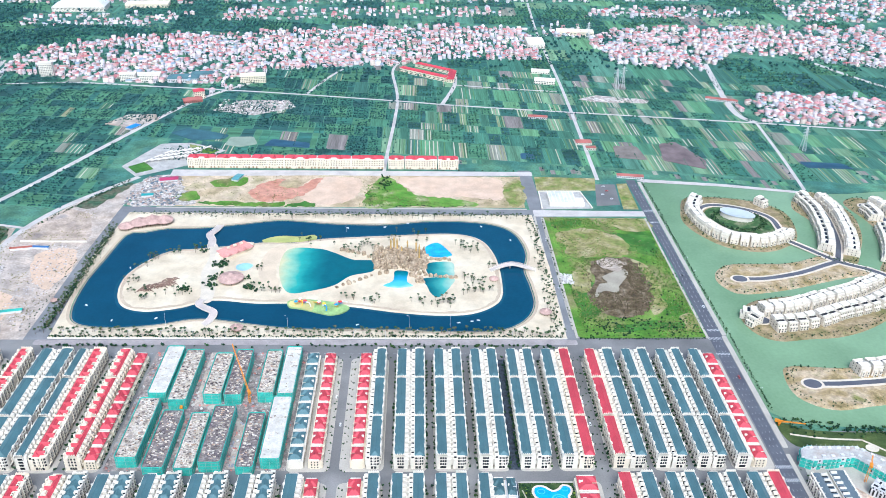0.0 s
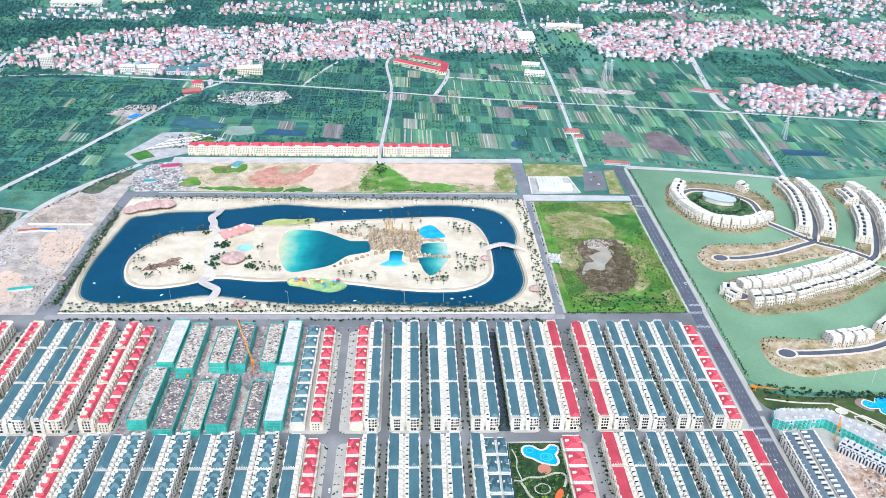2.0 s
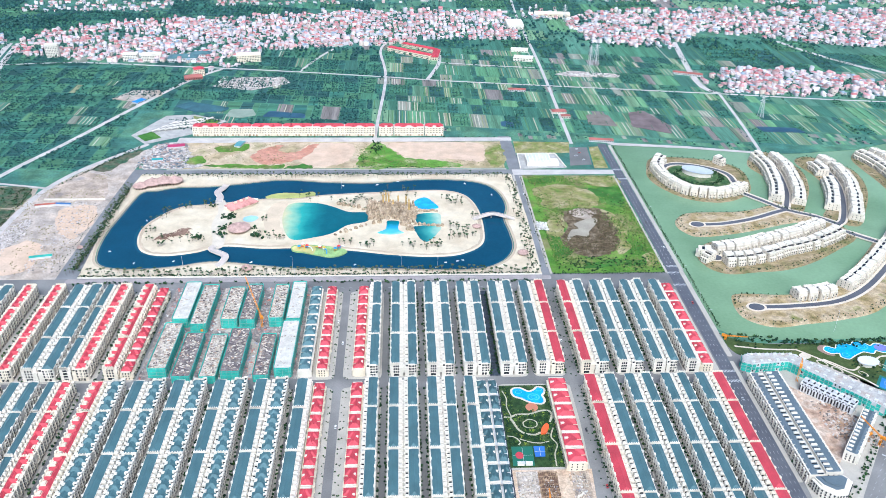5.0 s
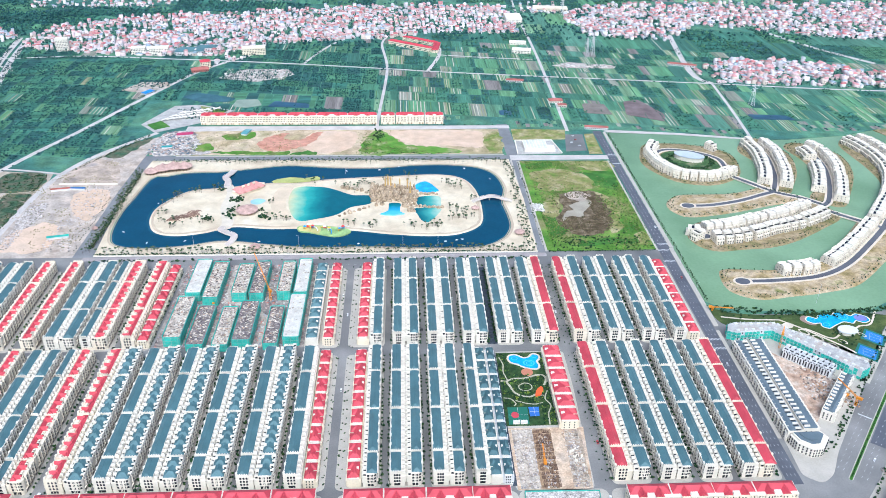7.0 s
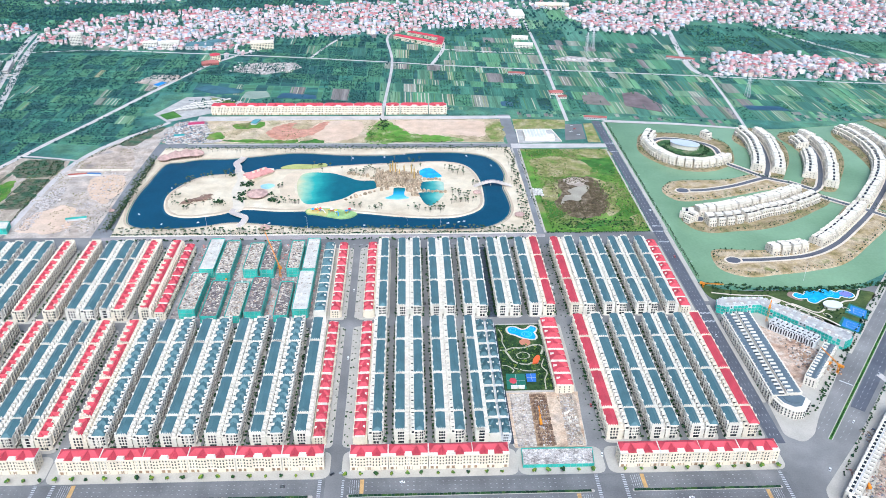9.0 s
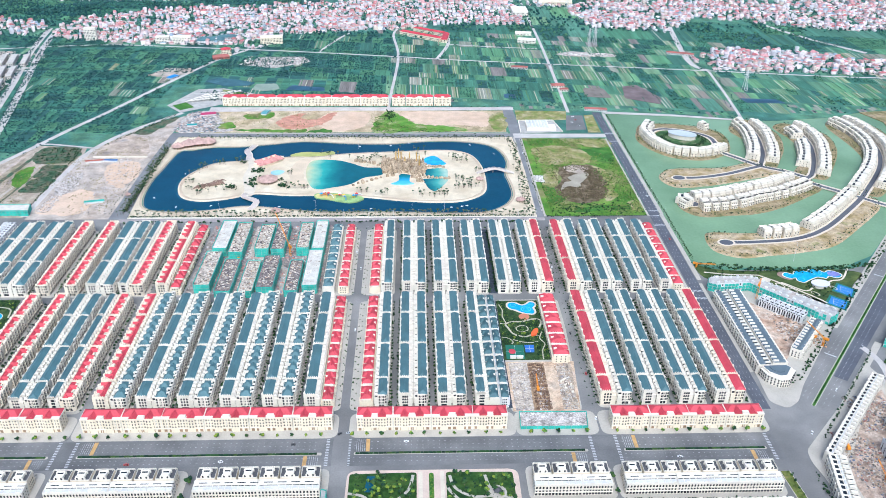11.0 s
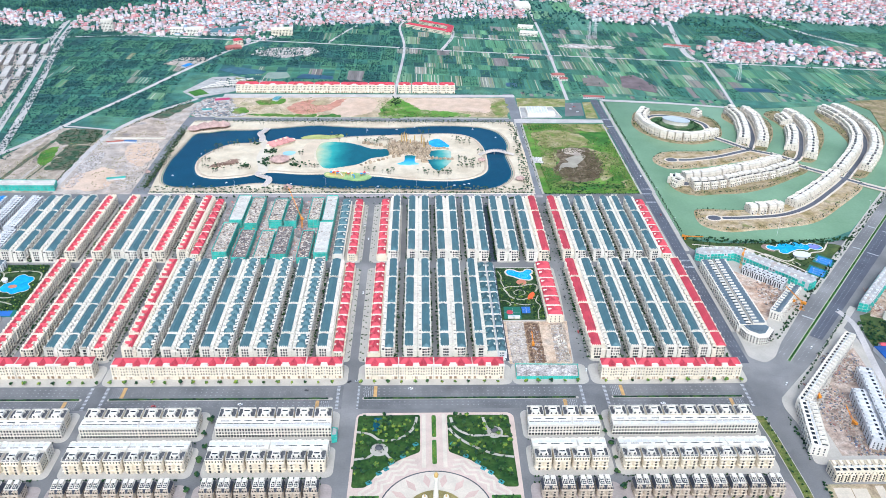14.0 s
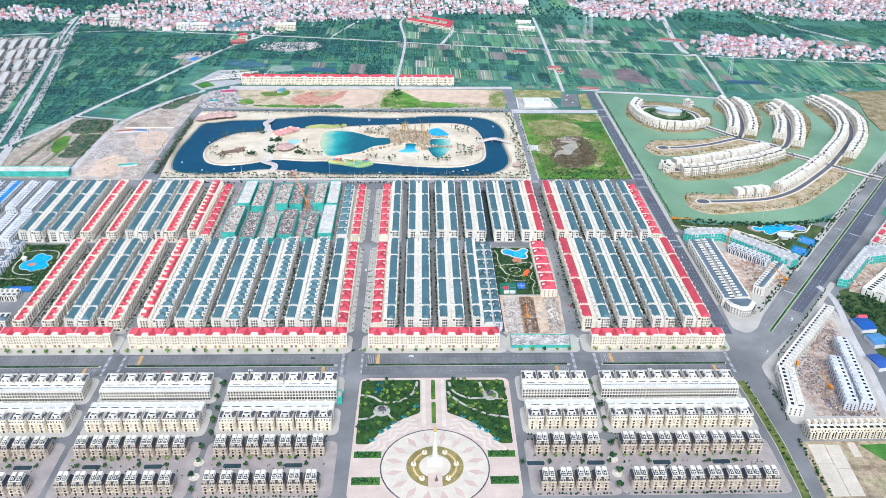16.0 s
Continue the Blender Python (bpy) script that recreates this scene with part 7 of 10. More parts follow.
litter("site_rubble", [(446, 480, -310, -240), (455, 500, -340, -315), (480, 520, -240, -190)], "heaped building material in the yard", 620, 1.7,
       [(0.3, 0.25, 0.2), (0.5, 0.46, 0.42), (0.22, 0.17, 0.14), (0.12, 0.14, 0.2), (0.26, 0.12, 0.1), (0.36, 0.26, 0.17), (0.3, 0.28, 0.27), (0.12, 0.11, 0.1)], 0.3)
for x, y, w, d, col, tn in ((553, -195, 17, 22, (0.025, 0.09, 0.32), 6), (553, -224, 17, 19, (0.1, 0.24, 0.44), 8), (536, -262, 14, 22, (0.04, 0.09, 0.3), 10), (566, -230, 16, 12, (0.05, 0.35, 0.3), 0),
                            (557, -181, 10, 6, (0.5, 0.08, 0.1), 4)):
    h = thing("warehouse", "low warehouse with a coloured sheet-metal roof", "warehouse", "works sheds")
    m = Mesh()
    m.box(-w / 2, w / 2, -d / 2, d / 2, 0, 5)
    part("wall", m, GREYW, h)
    m = Mesh()
    m.gable(-w / 2 - 0.4, w / 2 + 0.4, -d / 2 - 0.4, d / 2 + 0.4, 5, 2.0)
    part("roof", m, mat("sheet_roof", col, 0.45, 0.15), h)
    h.matrix_basis = pose(x, y, 0.05, 0, 0, tn)
sheet("east_fields", [(548, -160), (560, -120), (700, -60), (900, -160), (900, -460), (545, -440), (545, -280)], 0.1, bpy.data.materials["park_grass"], depth=0.08, label="overgrown green land beyond the works", category="grass")
grove("works_trees", [(rr.uniform(549, 640), rr.uniform(-178, -134), 0.1, rr.uniform(2, 5.5)) for _ in range(330)] + [(rr.uniform(564, 640), rr.uniform(-240, -178), 0.1, rr.uniform(2, 5.5)) for _ in range(260)] + [(rr.uniform(545, 700), rr.uniform(-300, -240), 0.1, rr.uniform(2, 5)) for _ in range(80)], "dark green scrub and trees by the works")
wrapped([(562, -110), (571, -114), (578, -109), (622, -59), (700, -42), (700, -28), (631, -31), (582, -86)], 11.5, "angled white block half wrapped in green netting")
sheet("court_ground", [(572, -121), (583, -126), (634, -72), (690, -56), (690, -42), (622, -59), (578, -110)], 0.24, CLAY, depth=0.1, label="churned clay between unfinished buildings", category="soil")
litter("site_rubble", [(590, 625, -85, -62), (578, 596, -112, -96)], "building material beside the netted block", 70, 1.8, [(0.5, 0.46, 0.42), (0.3, 0.2, 0.15), (0.24, 0.1, 0.08), (0.6, 0.56, 0.5)], 0.25)
strip_block((583, -127), (660, -58), 26, 8.5, GREYW, "white low hall with roof boxes", "market_hall", side=-1)
for k in range(4):
    a = (646 + 17 * k, -16 + 20 * k)
    strip_block(a, (a[0] + 10.5, a[1] + 12.6), 15, 10, RED, "cream row houses with red roofs along the avenue", side=-1)
# road continuing south with a grass strip
VERGE = [(386, -287), (388.5, -318), (390.5, -378), (388.5, -434), (386, -470)]
sheet("verge_kerb", ribbon(VERGE, 9), 0.16, PAVE, depth=0.12, label="pale kerb round the grass verge", category="kerb")
sheet("avenue_verge", ribbon(VERGE, 7.6), 0.2, blend("verge_grass", [(0.05, 0.08, 0.02), (0.11, 0.14, 0.03), (0.2, 0.18, 0.06)], 0.1, 6, 0.95, 0.7, 0.3), depth=0.15, label="long grass verge with small trees", category="verge")
grove("verge_shrubs", [(389 + rr.uniform(-2.6, 2.6), -288 - 180 * k / 70, 0.15, rr.uniform(0.8, 2.0)) for k in range(70)], "yellow-green shrubs on the grass verge", LEAFY)
grove("verge_trees", [(390 + rr.uniform(-2, 2), -292 - 7.5 * k, 0.1, rr.uniform(2.2, 4.4)) for k in range(24)] + [(409 + rr.uniform(-1.5, 1.5) - 0.02 * k, -372 - 4 * k, 0.1, rr.uniform(2.5, 5)) for k in range(18)] + [(412 + rr.uniform(-3, 3), -290 - 2.4 * k, 0.1, rr.uniform(1.5, 4)) for k in range(24)], "small trees on the grass verge")

SLABS = mat("tan_concrete_slabs", (0.58, 0.5, 0.39), 0.85, 0.12, 0.08, 0.6)
for x0, x1, y0, y1 in ((415, 429.5, -378, -402), (415.6, 429.7, -402.5, -440), (430.3, 443, -379, -408), (430.6, 443, -408.5, -440), (451, 458, -376, -394)):
    k = (y0 + 378) * 0.08
    sheet("yard_slab", [(x0 + k, y0), (x1 + k, y0), (x1 + (y1 + 378) * 0.08, y1), (x0 + (y1 + 378) * 0.08, y1)], 0.3, SLABS, depth=0.1, label="pale tan concrete slab of the works yard", category="yard")
litter("yard_stock", [(500, 540, -440, -385)], "stacked building material in the works yard", 90, 3.0, [(0.3, 0.28, 0.26), (0.2, 0.22, 0.25), (0.5, 0.46, 0.42)], 0.3)
sheet("works_lane", ribbon(curve([(540, -110), (546, -136), (541, -170), (534, -206), (520, -290), (508, -345)], 6, False), 7), 0.24, ROADC, depth=0.12, label="pale concrete lane beside the works", category="road")

sheet("pavement", ribbon([off(s, -22.5 - 0.008 * (s - 150)) for s in (150, 220, 300, 400, 520, 700)], 9), 0.2, PAVE, depth=0.16, label="pale pavement between lake and avenue", category="pavement")
sheet("pavement", ribbon([off(s, 24) for s in (-40, 60, 150)], 7), 0.215, PAVE, depth=0.16, label="pale pavement with young trees along the avenue", category="pavement")
for i, (x, y) in enumerate(((572, 2.5), (552, -23.5))):
    sheet("court_base", [(x - 14, y - 1), (x + 3, y - 18), (x + 17, y + 1), (x, y + 17)], 0.235 - 0.005 * i, mat("green_court_base", (0.03, 0.16, 0.13), 0.8, 0.15), depth=0.05, label="green surround of a tennis court", category="tennis court")
for cx, cy, r in [(501.5, 14.5, 6.5), (512, 3, 6.5), (522.5, -11, 6), (536, -4, 5.5), (563, 8, 5)]:
    c = [(cx + 0.66 * (r * math.cos(a / 5) + r * 0.55 * math.sin(a / 5)), cy + 0.76 * (-r * math.cos(a / 5) + r * 0.55 * math.sin(a / 5))) for a in range(32)]
    sheet("garden_ring", c, 0.31, PALEP, [[(cx + (p[0] - cx) * 0.74, cy + (p[1] - cy) * 0.74) for p in c]], 0.08, "pale lens-shaped garden path in the park", "path")
sheet("round_terrace", [(488.5 + 6 * math.cos(a / 4), 27 + 5 * math.sin(a / 4)) for a in range(25)], 0.315, PALEP, depth=0.08, label="round pale terrace in the park", category="terrace")


# ---- blocks under construction, garden court ----
sheet("building_site", [(-196, 2), (-40, 2), (-40, 172), (-196, 172)], 0.12, blend("trodden_rubble", [(0.12, 0.1, 0.1), (0.27, 0.23, 0.21), (0.42, 0.37, 0.33)], 0.12, 8, 0.95, 0.9, 0.35), depth=0.08, label="rubble-strewn ground of a building site", category="soil")
sheet("site_track", ribbon([(-136, 172), (-135, 90), (-112, 84), (-88, 60), (-86, 4)], 7), 0.2, DIRT, depth=0.08, label="dirt track through the building site", category="track")
STOCK = mat("site_stock", (0.4, 0.36, 0.3), 0.9, 0.2, palette=[(0.52, 0.46, 0.37), (0.18, 0.14, 0.12), (0.64, 0.59, 0.5), (0.1, 0.08, 0.08), (0.4, 0.27, 0.19), (0.34, 0.3, 0.28), (0.58, 0.5, 0.38)])
for x0, x1, y0, y1, dk in [(-182, -164, 92, 168, PALEDECK), (-161, -143, 82, 162, CEMENT), (-130, -112, 90, 156, CEMENT), (-110, -93, 89, 162, DARKDECK), (-79, -63, 92, 161, CEMENT), (-60, -44, 91, 167, PALEDECK),
                           (-186, -167, 6, 86, CEMENT), (-161, -142, -3, 72, DARKDECK), (-134, -117, -4, 68, CEMENT), (-114, -94, 0, 75, DARKDECK), (-82, -66, -3, 68, DARKDECK), (-62, -44, 4, 88, PALEDECK)]:
    low = (x0, dk) in ((-161, DARKDECK), (-134, CEMENT), (-82, DARKDECK))
    netted("netted_block", rounded([(x0, y0), (x1, y0), (x1, y1), (x0, y1)], 2.5, 2), 8.5 if low else 11.5, dk, "concrete block under construction in green netting")
    m = Mesh()
    for k in range(30 if dk is PALEDECK else 210):
        x, y, s = rr.uniform(x0 + 2.2, x1 - 2.2), rr.uniform(y0 + 2.5, y1 - 2.5), rr.uniform(0.3, 1.2)
        m.box(x - s, x + s, y - s * 0.5, y + s * 0.5, (8.5 if low else 11.5) - 0.05, (8.5 if low else 11.5) + rr.uniform(0.2, 0.9))
    tagged(part("deck_clutter", m, CEMENT if dk is PALEDECK else STOCK), "shuttering and boxes on the raw roof deck", "building material", kind="stuff")
crane(-86, 92, 14, 46, 117, "orange crane with a long raised jib", 0.55)
crane(-148, 82, 4, 10, 100, "small orange crane among concrete blocks", 0.6)
litter("site_rubble", [(-195, -42, 2, 172)], "bricks, timber and rubble on the building site", 1500, 2.2, [(0.4, 0.32, 0.28), (0.6, 0.56, 0.52), (0.26, 0.2, 0.2), (0.5, 0.2, 0.16), (0.3, 0.3, 0.34)], 0.15)

sheet("pavement", rounded([(158.5, -206), (225.5, -206), (231.5, -70), (231.5, -12), (158.5, -12)], 6), 0.2, PAVE, depth=0.16, label="pale pavement round the garden court", category="pavement")
sheet("garden_lawn", [(159.5, -126), (207, -126), (209, -14), (160.5, -14)], 0.28, blend("garden_beds", [(0.014, 0.034, 0.014), (0.03, 0.065, 0.018), (0.08, 0.11, 0.035)], 0.1, 7, 0.95, 0.7, 0.3), depth=0.08, label="planted green garden court", category="garden")
COURTPOOL = curve([(173, -24), (175, -19.5), (181, -19), (186, -23), (190, -24.5), (195, -22), (199, -17.5), (204, -20), (203.5, -25), (200.5, -29), (202, -36), (200, -41), (192, -40), (186, -37), (181, -33), (175, -30)], 2)
sheet("pool_terrace", inset(COURTPOOL, -2.2), 0.33, PALEP, depth=0.05, label="pale paved terrace round the pool", category="terrace")
sheet("garden_pool", COURTPOOL, 0.4, POOLBLUE, depth=0.05, label="bright blue many-lobed garden pool", category="pool")
for cx, cy, r in ((179, -24, 3.4), (199.5, -21, 3), (193, -32, 6), (193, -32, 3)):
    c = [(cx + r * math.cos(a / 5), cy + 0.85 * r * math.sin(a / 5)) for a in range(32)]
    sheet("pool_floor_ring", c, 0.412, MOSAIC, [[(cx + (p[0] - cx) * 0.8, cy + (p[1] - cy) * 0.8) for p in c]], 0.02, "paler mosaic ring in the pool", "pool")
sheet("round_terrace", [(189 + 6 * math.cos(a / 4), -47 + 6 * math.sin(a / 4)) for a in range(25)], 0.44, mat("terracotta_paving", (0.5, 0.2, 0.12), 0.8, 0.15), depth=0.1, label="round terracotta terrace by the pool", category="terrace")
sheet("basketball_court", [(162, -124), (181, -124), (182, -100), (163, -100)], 0.35, mat("green_court", (0.03, 0.15, 0.1), 0.7, 0.1), depth=0.06, label="green and red basketball court", category="court")
sheet("court_circle", [(169 + 3.6 * math.cos(a / 4), -111 + 4.4 * math.sin(a / 4)) for a in range(25)], 0.38, mat("red_court", (0.5, 0.06, 0.08), 0.7, 0.1), depth=0.02, label="red painted court circle", category="court")
sheet("badminton_court", [(183, -113), (192, -113), (193, -100), (183, -100)], 0.35, mat("blue_court_paint", (0.05, 0.16, 0.5), 0.7, 0.1), depth=0.06, label="small blue ball court", category="court")
lines("court_line", [(183.5, -106.5, 192.5, -106.5, 0.4), (188, -112.5, 188, -100.5, 0.4), (163, -111, 181, -111, 0.3), (172, -123.5, 172.5, -100.5, 0.3)], LINE, 0.375, "white ball court line")
WALKS = ([(161, -60), (166, -61), (174, -57), (186, -56.5), (197, -52), (205, -53), (206, -60), (203, -68)], [(166, -61), (169, -68), (172, -77), (178, -83), (187, -85), (193, -82), (200, -84)], [(161, -86), (168, -88), (172, -95), (170, -98)],
         [(172, -90), (180, -94), (190, -96), (198, -94)], [(205, -76), (201, -88), (205, -98), (201, -110), (200, -125)], [(178, -68), (184, -64), (190, -67), (190, -73), (184, -76), (178, -73), (178, -68)], [(163, -22), (166, -34), (165, -46), (168, -60)])
SPOTS = []
for i, pts in enumerate(WALKS):
    ln = curve(pts, 2, False)
    SPOTS += ln
    sheet("garden_path", ribbon(ln, 2.2 if i < 2 else 1.2), 0.38 + 0.003 * i, WALKC, depth=0.08, label="pale winding garden path", category="path")
for x in (169, 176):
    b = thing("site_cabin", "low white cabin beside the ball court", "cabin", "court cabins")
    m = Mesh()
    m.box(-3, 3, -1.4, 1.4, 0, 2.4)
    part("wall", m, WHITE, b)
    m = Mesh()
    m.box(-3.2, 3.2, -1.6, 1.6, 2.4, 2.6, True)
    part("roof", m, GREYW, b)
    b.matrix_basis = pose(x, -122.5, 0.28)
sheet("play_sail", curve([(192, -86), (194, -78), (199, -72), (201, -76), (197, -84)], 2), 2.6, mat("orange_sail", (0.75, 0.12, 0.03), 0.6, 0.1), depth=2.2, label="orange play structure in the garden", category="playground", kind="")
GS = [(x, y, 0.25, rr.uniform(0.8, 3.2)) for x, y in [(rr.uniform(161, 208), rr.uniform(-125, -16)) for _ in range(2100)]
      if not (161 < x < 195 and y < -98) and not (171 < x < 206 and y > -52) and min(math.hypot(x - a, y - b) for a, b in SPOTS) > 1.9 and noise.noise((x * 0.09, y * 0.09, 3.0)) > -0.35]
grove("garden_shrubs", [p for i, p in enumerate(GS) if i % 4], "lush green shrubs and trees of the garden court")
grove("garden_shrubs", [p for i, p in enumerate(GS) if not i % 4], "yellow-green clipped shrubs of the garden court", LEAFY)
sheet("foundation_pit", [(160, -205), (224, -205), (230, -129), (160, -129)], 0.23, blend("excavated_soil", [(0.42, 0.28, 0.18), (0.58, 0.44, 0.31), (0.5, 0.4, 0.31)], 0.05, 7, 0.95, 0.6, 0.25), depth=0.12,
      label="excavated soil of a foundation site", category="soil")
litter("foundation_blocks", [(163, 182, -203, -141), (186, 196, -203, -141), (209, 222, -203, -135)], "heaps of formwork and soil between foundations", 160, 1.6, [(0.5, 0.46, 0.42), (0.6, 0.56, 0.52), (0.35, 0.26, 0.18), (0.28, 0.25, 0.26)], 0.2)
sheet("rubble_strip", [(163, -204), (180, -204), (182, -131), (163, -131)], 0.27, blend("pale_spoil", [(0.26, 0.21, 0.17), (0.46, 0.4, 0.34), (0.58, 0.52, 0.46)], 0.12, 7, 0.95, 0.6, 0.35), depth=0.05, label="pale brown rubble between raw foundations", category="soil")
sheet("spoil_strip", [(180, -204), (196, -204), (199, -131), (182, -131)], 0.285, blend("brown_spoil", [(0.14, 0.09, 0.06), (0.33, 0.22, 0.13), (0.45, 0.33, 0.22)], 0.12, 7, 0.95, 0.6, 0.3), depth=0.05, label="brown spoil and piles on the foundation site", category="soil")
sheet("rubble_strip", [(208, -203), (222, -203), (227, -131), (211, -131)], 0.27, blend("grey_spoil", [(0.2, 0.17, 0.15), (0.4, 0.31, 0.23), (0.54, 0.45, 0.36)], 0.12, 7, 0.95, 0.6, 0.3), depth=0.05, label="grey rubble between raw foundations", category="soil")
TANSLAB = mat("tan_slab_concrete", (0.52, 0.45, 0.37), 0.9, 0.3, 0.3, 0.9)
for x0, nx, sx, mt, what in ((164.5, 4, 4.1, TANSLAB, "pale raw concrete foundation slabs in rows"), (182.5, 4, 3.9, mat("rusty_earth", (0.16, 0.1, 0.07), 0.95, 0.4, 0.3, 0.9), "brown earth-caked pile caps in rows"), (211.0, 3, 4.4, CEMENT, "grey concrete footings among tan soil")):
    fd = Mesh()
    for i in range(nx):
        for k in range(15):
            x, y = x0 + i * sx + rr.uniform(-0.4, 0.4), -202 + k * 4.7 + rr.uniform(-0.4, 0.4)
            if rr.random() < 0.85:
                h = rr.uniform(0.4, 1.2)
                if mt is TANSLAB:
                    fd.box(x, x + rr.uniform(2.2, 3.4), y, y + rr.uniform(1.6, 3.4), 0.2, 0.25 + h)
                    fd.box(x + 0.4, x + 0.8, y + 0.4, y + 1.6, 0.25 + h, 0.6 + h)
                    continue
                for a in ((x, x + 3.4, y, y + 0.6), (x, x + 0.6, y + 0.6, y + 3.2), (x + 2.8, x + 3.4, y + 0.6, y + 3.2)):
                    if rr.random() < 0.8:
                        fd.box(*a, 0.2, 0.25 + h)
                fd.box(x + 1.2, x + 2.2, y + 1.4, y + 2.4, 0.2, 0.25 + h * 1.8)
    tagged(part("foundation_frames", fd, mt), what, "foundations", kind="stuff")
FB = Mesh()
for k in range(16):
    x, y = rr.uniform(211, 221), rr.uniform(-180, -158)
    FB.box(x, x + rr.uniform(1, 2.6), y, y + rr.uniform(1, 2.4), 0.2, rr.uniform(1.2, 2.4))
tagged(part("site_boxes", FB, WHITE), "white boxes of equipment on the foundation site", "building material", kind="stuff")
crane(187, -175, 4, 18, 88, "orange pile driver lying over the site", 0.15)
netted("netted_block", [(164, -230), (226, -230), (228, -210), (165, -209)], 3.0, RUBBLE, "low concrete block in green netting by the boulevard")


# ---- boulevard, front terraces and plaza ----
sheet("boulevard_surface", [(-560, -273), (394, -273), (394, -238.5), (-560, -238.5)], 0.07, blend("boulevard_asphalt", [(0.12, 0.118, 0.118), (0.16, 0.157, 0.155), (0.21, 0.204, 0.198)], 0.02, 5, 0.85, 0.7, 0.14), depth=0.03, label="grey asphalt carriageway of the boulevard", category="road")
sheet("boulevard_surface", [(-5, -440), (9, -440), (9, -205), (-5, -205)], 0.09, ASPHALT, depth=0.05, label="grey asphalt of the main street crossing", category="road")
for a, b in [(-420, -250), (-226, -14), (14, 221), (253, 381)]:
    sheet("hedge_median", rounded([(a, -259.6), (b, -259.6), (b, -256.4), (a, -256.4)], 1.4), 0.24, PAVE, depth=0.2, label="pale kerbed median of the boulevard", category="median")
    hd = Mesh()
    x = a + 1.5
    while x < b - 4:
        w = rr.uniform(2.6, 4.5)
        hd.box(x, x + w, -258.9, -257.1, 0.2, rr.uniform(0.8, 1.2))
        x += w + 0.15
    tagged(part("hedge", hd, LEAF), "clipped dark green hedge on the median", "hedge")
    rows_ = []
    for y in (-243, -247.5, -252, -263, -267.5):
        for k in range(int((b - a) / 5)):
            rows_.append((a + 5 * k, y, a + 5 * k + 1.2, y, 0.25))
    for xx in (a - 6, b + 3):
        for k in range(17):
            rows_.append((xx, -272 + 2 * k, xx + 3, -272 + 2 * k, 0.8))
    lines("road_line", rows_, LINE, 0.075, "dashed white lane marks of the boulevard")
    lines("box_marking", [(a + 12, -255.5, a + 12, -239.5, 3.4), (b - 14, -272.5, b - 14, -260.5, 3.4)], YELLOW, 0.076, "faded yellow bus stop marking")
    lines("road_line", [(a + 2 + 1.8 * k, -240, a + 2 + 1.8 * k, -255, 0.25) for k in range(5)] + [(b - 3 - 1.8 * k, -261, b - 3 - 1.8 * k, -272, 0.25) for k in range(5)], LINE, 0.077, "white stop lanes at the junction")
for k in range(60):
    x = -405 + k * 13.4
    if not (-243 < x < -236 or -5 < x < 10 or 152 < x < 164 or 234 < x < 242 or x > 388):
        tree_at(x + rr.uniform(-1.5, 1.5), -235.6, 0.2, rr.uniform(0.8, 1.25), LEAFY if k % 3 else LEAF, "boulevard trees")

DECK = mat("dark_roof_deck", (0.085, 0.085, 0.09), 0.8, 0.25, 0.2, 1.0)
SANDST = mat("sandstone_front", (0.52, 0.43, 0.33), 0.8, 0.12, 0.1, 0.9)


SLATED = mat("dark_slate_mansard", (0.06, 0.063, 0.075), 0.6, 0.25, 0.2, 1.2, bump=0.3)


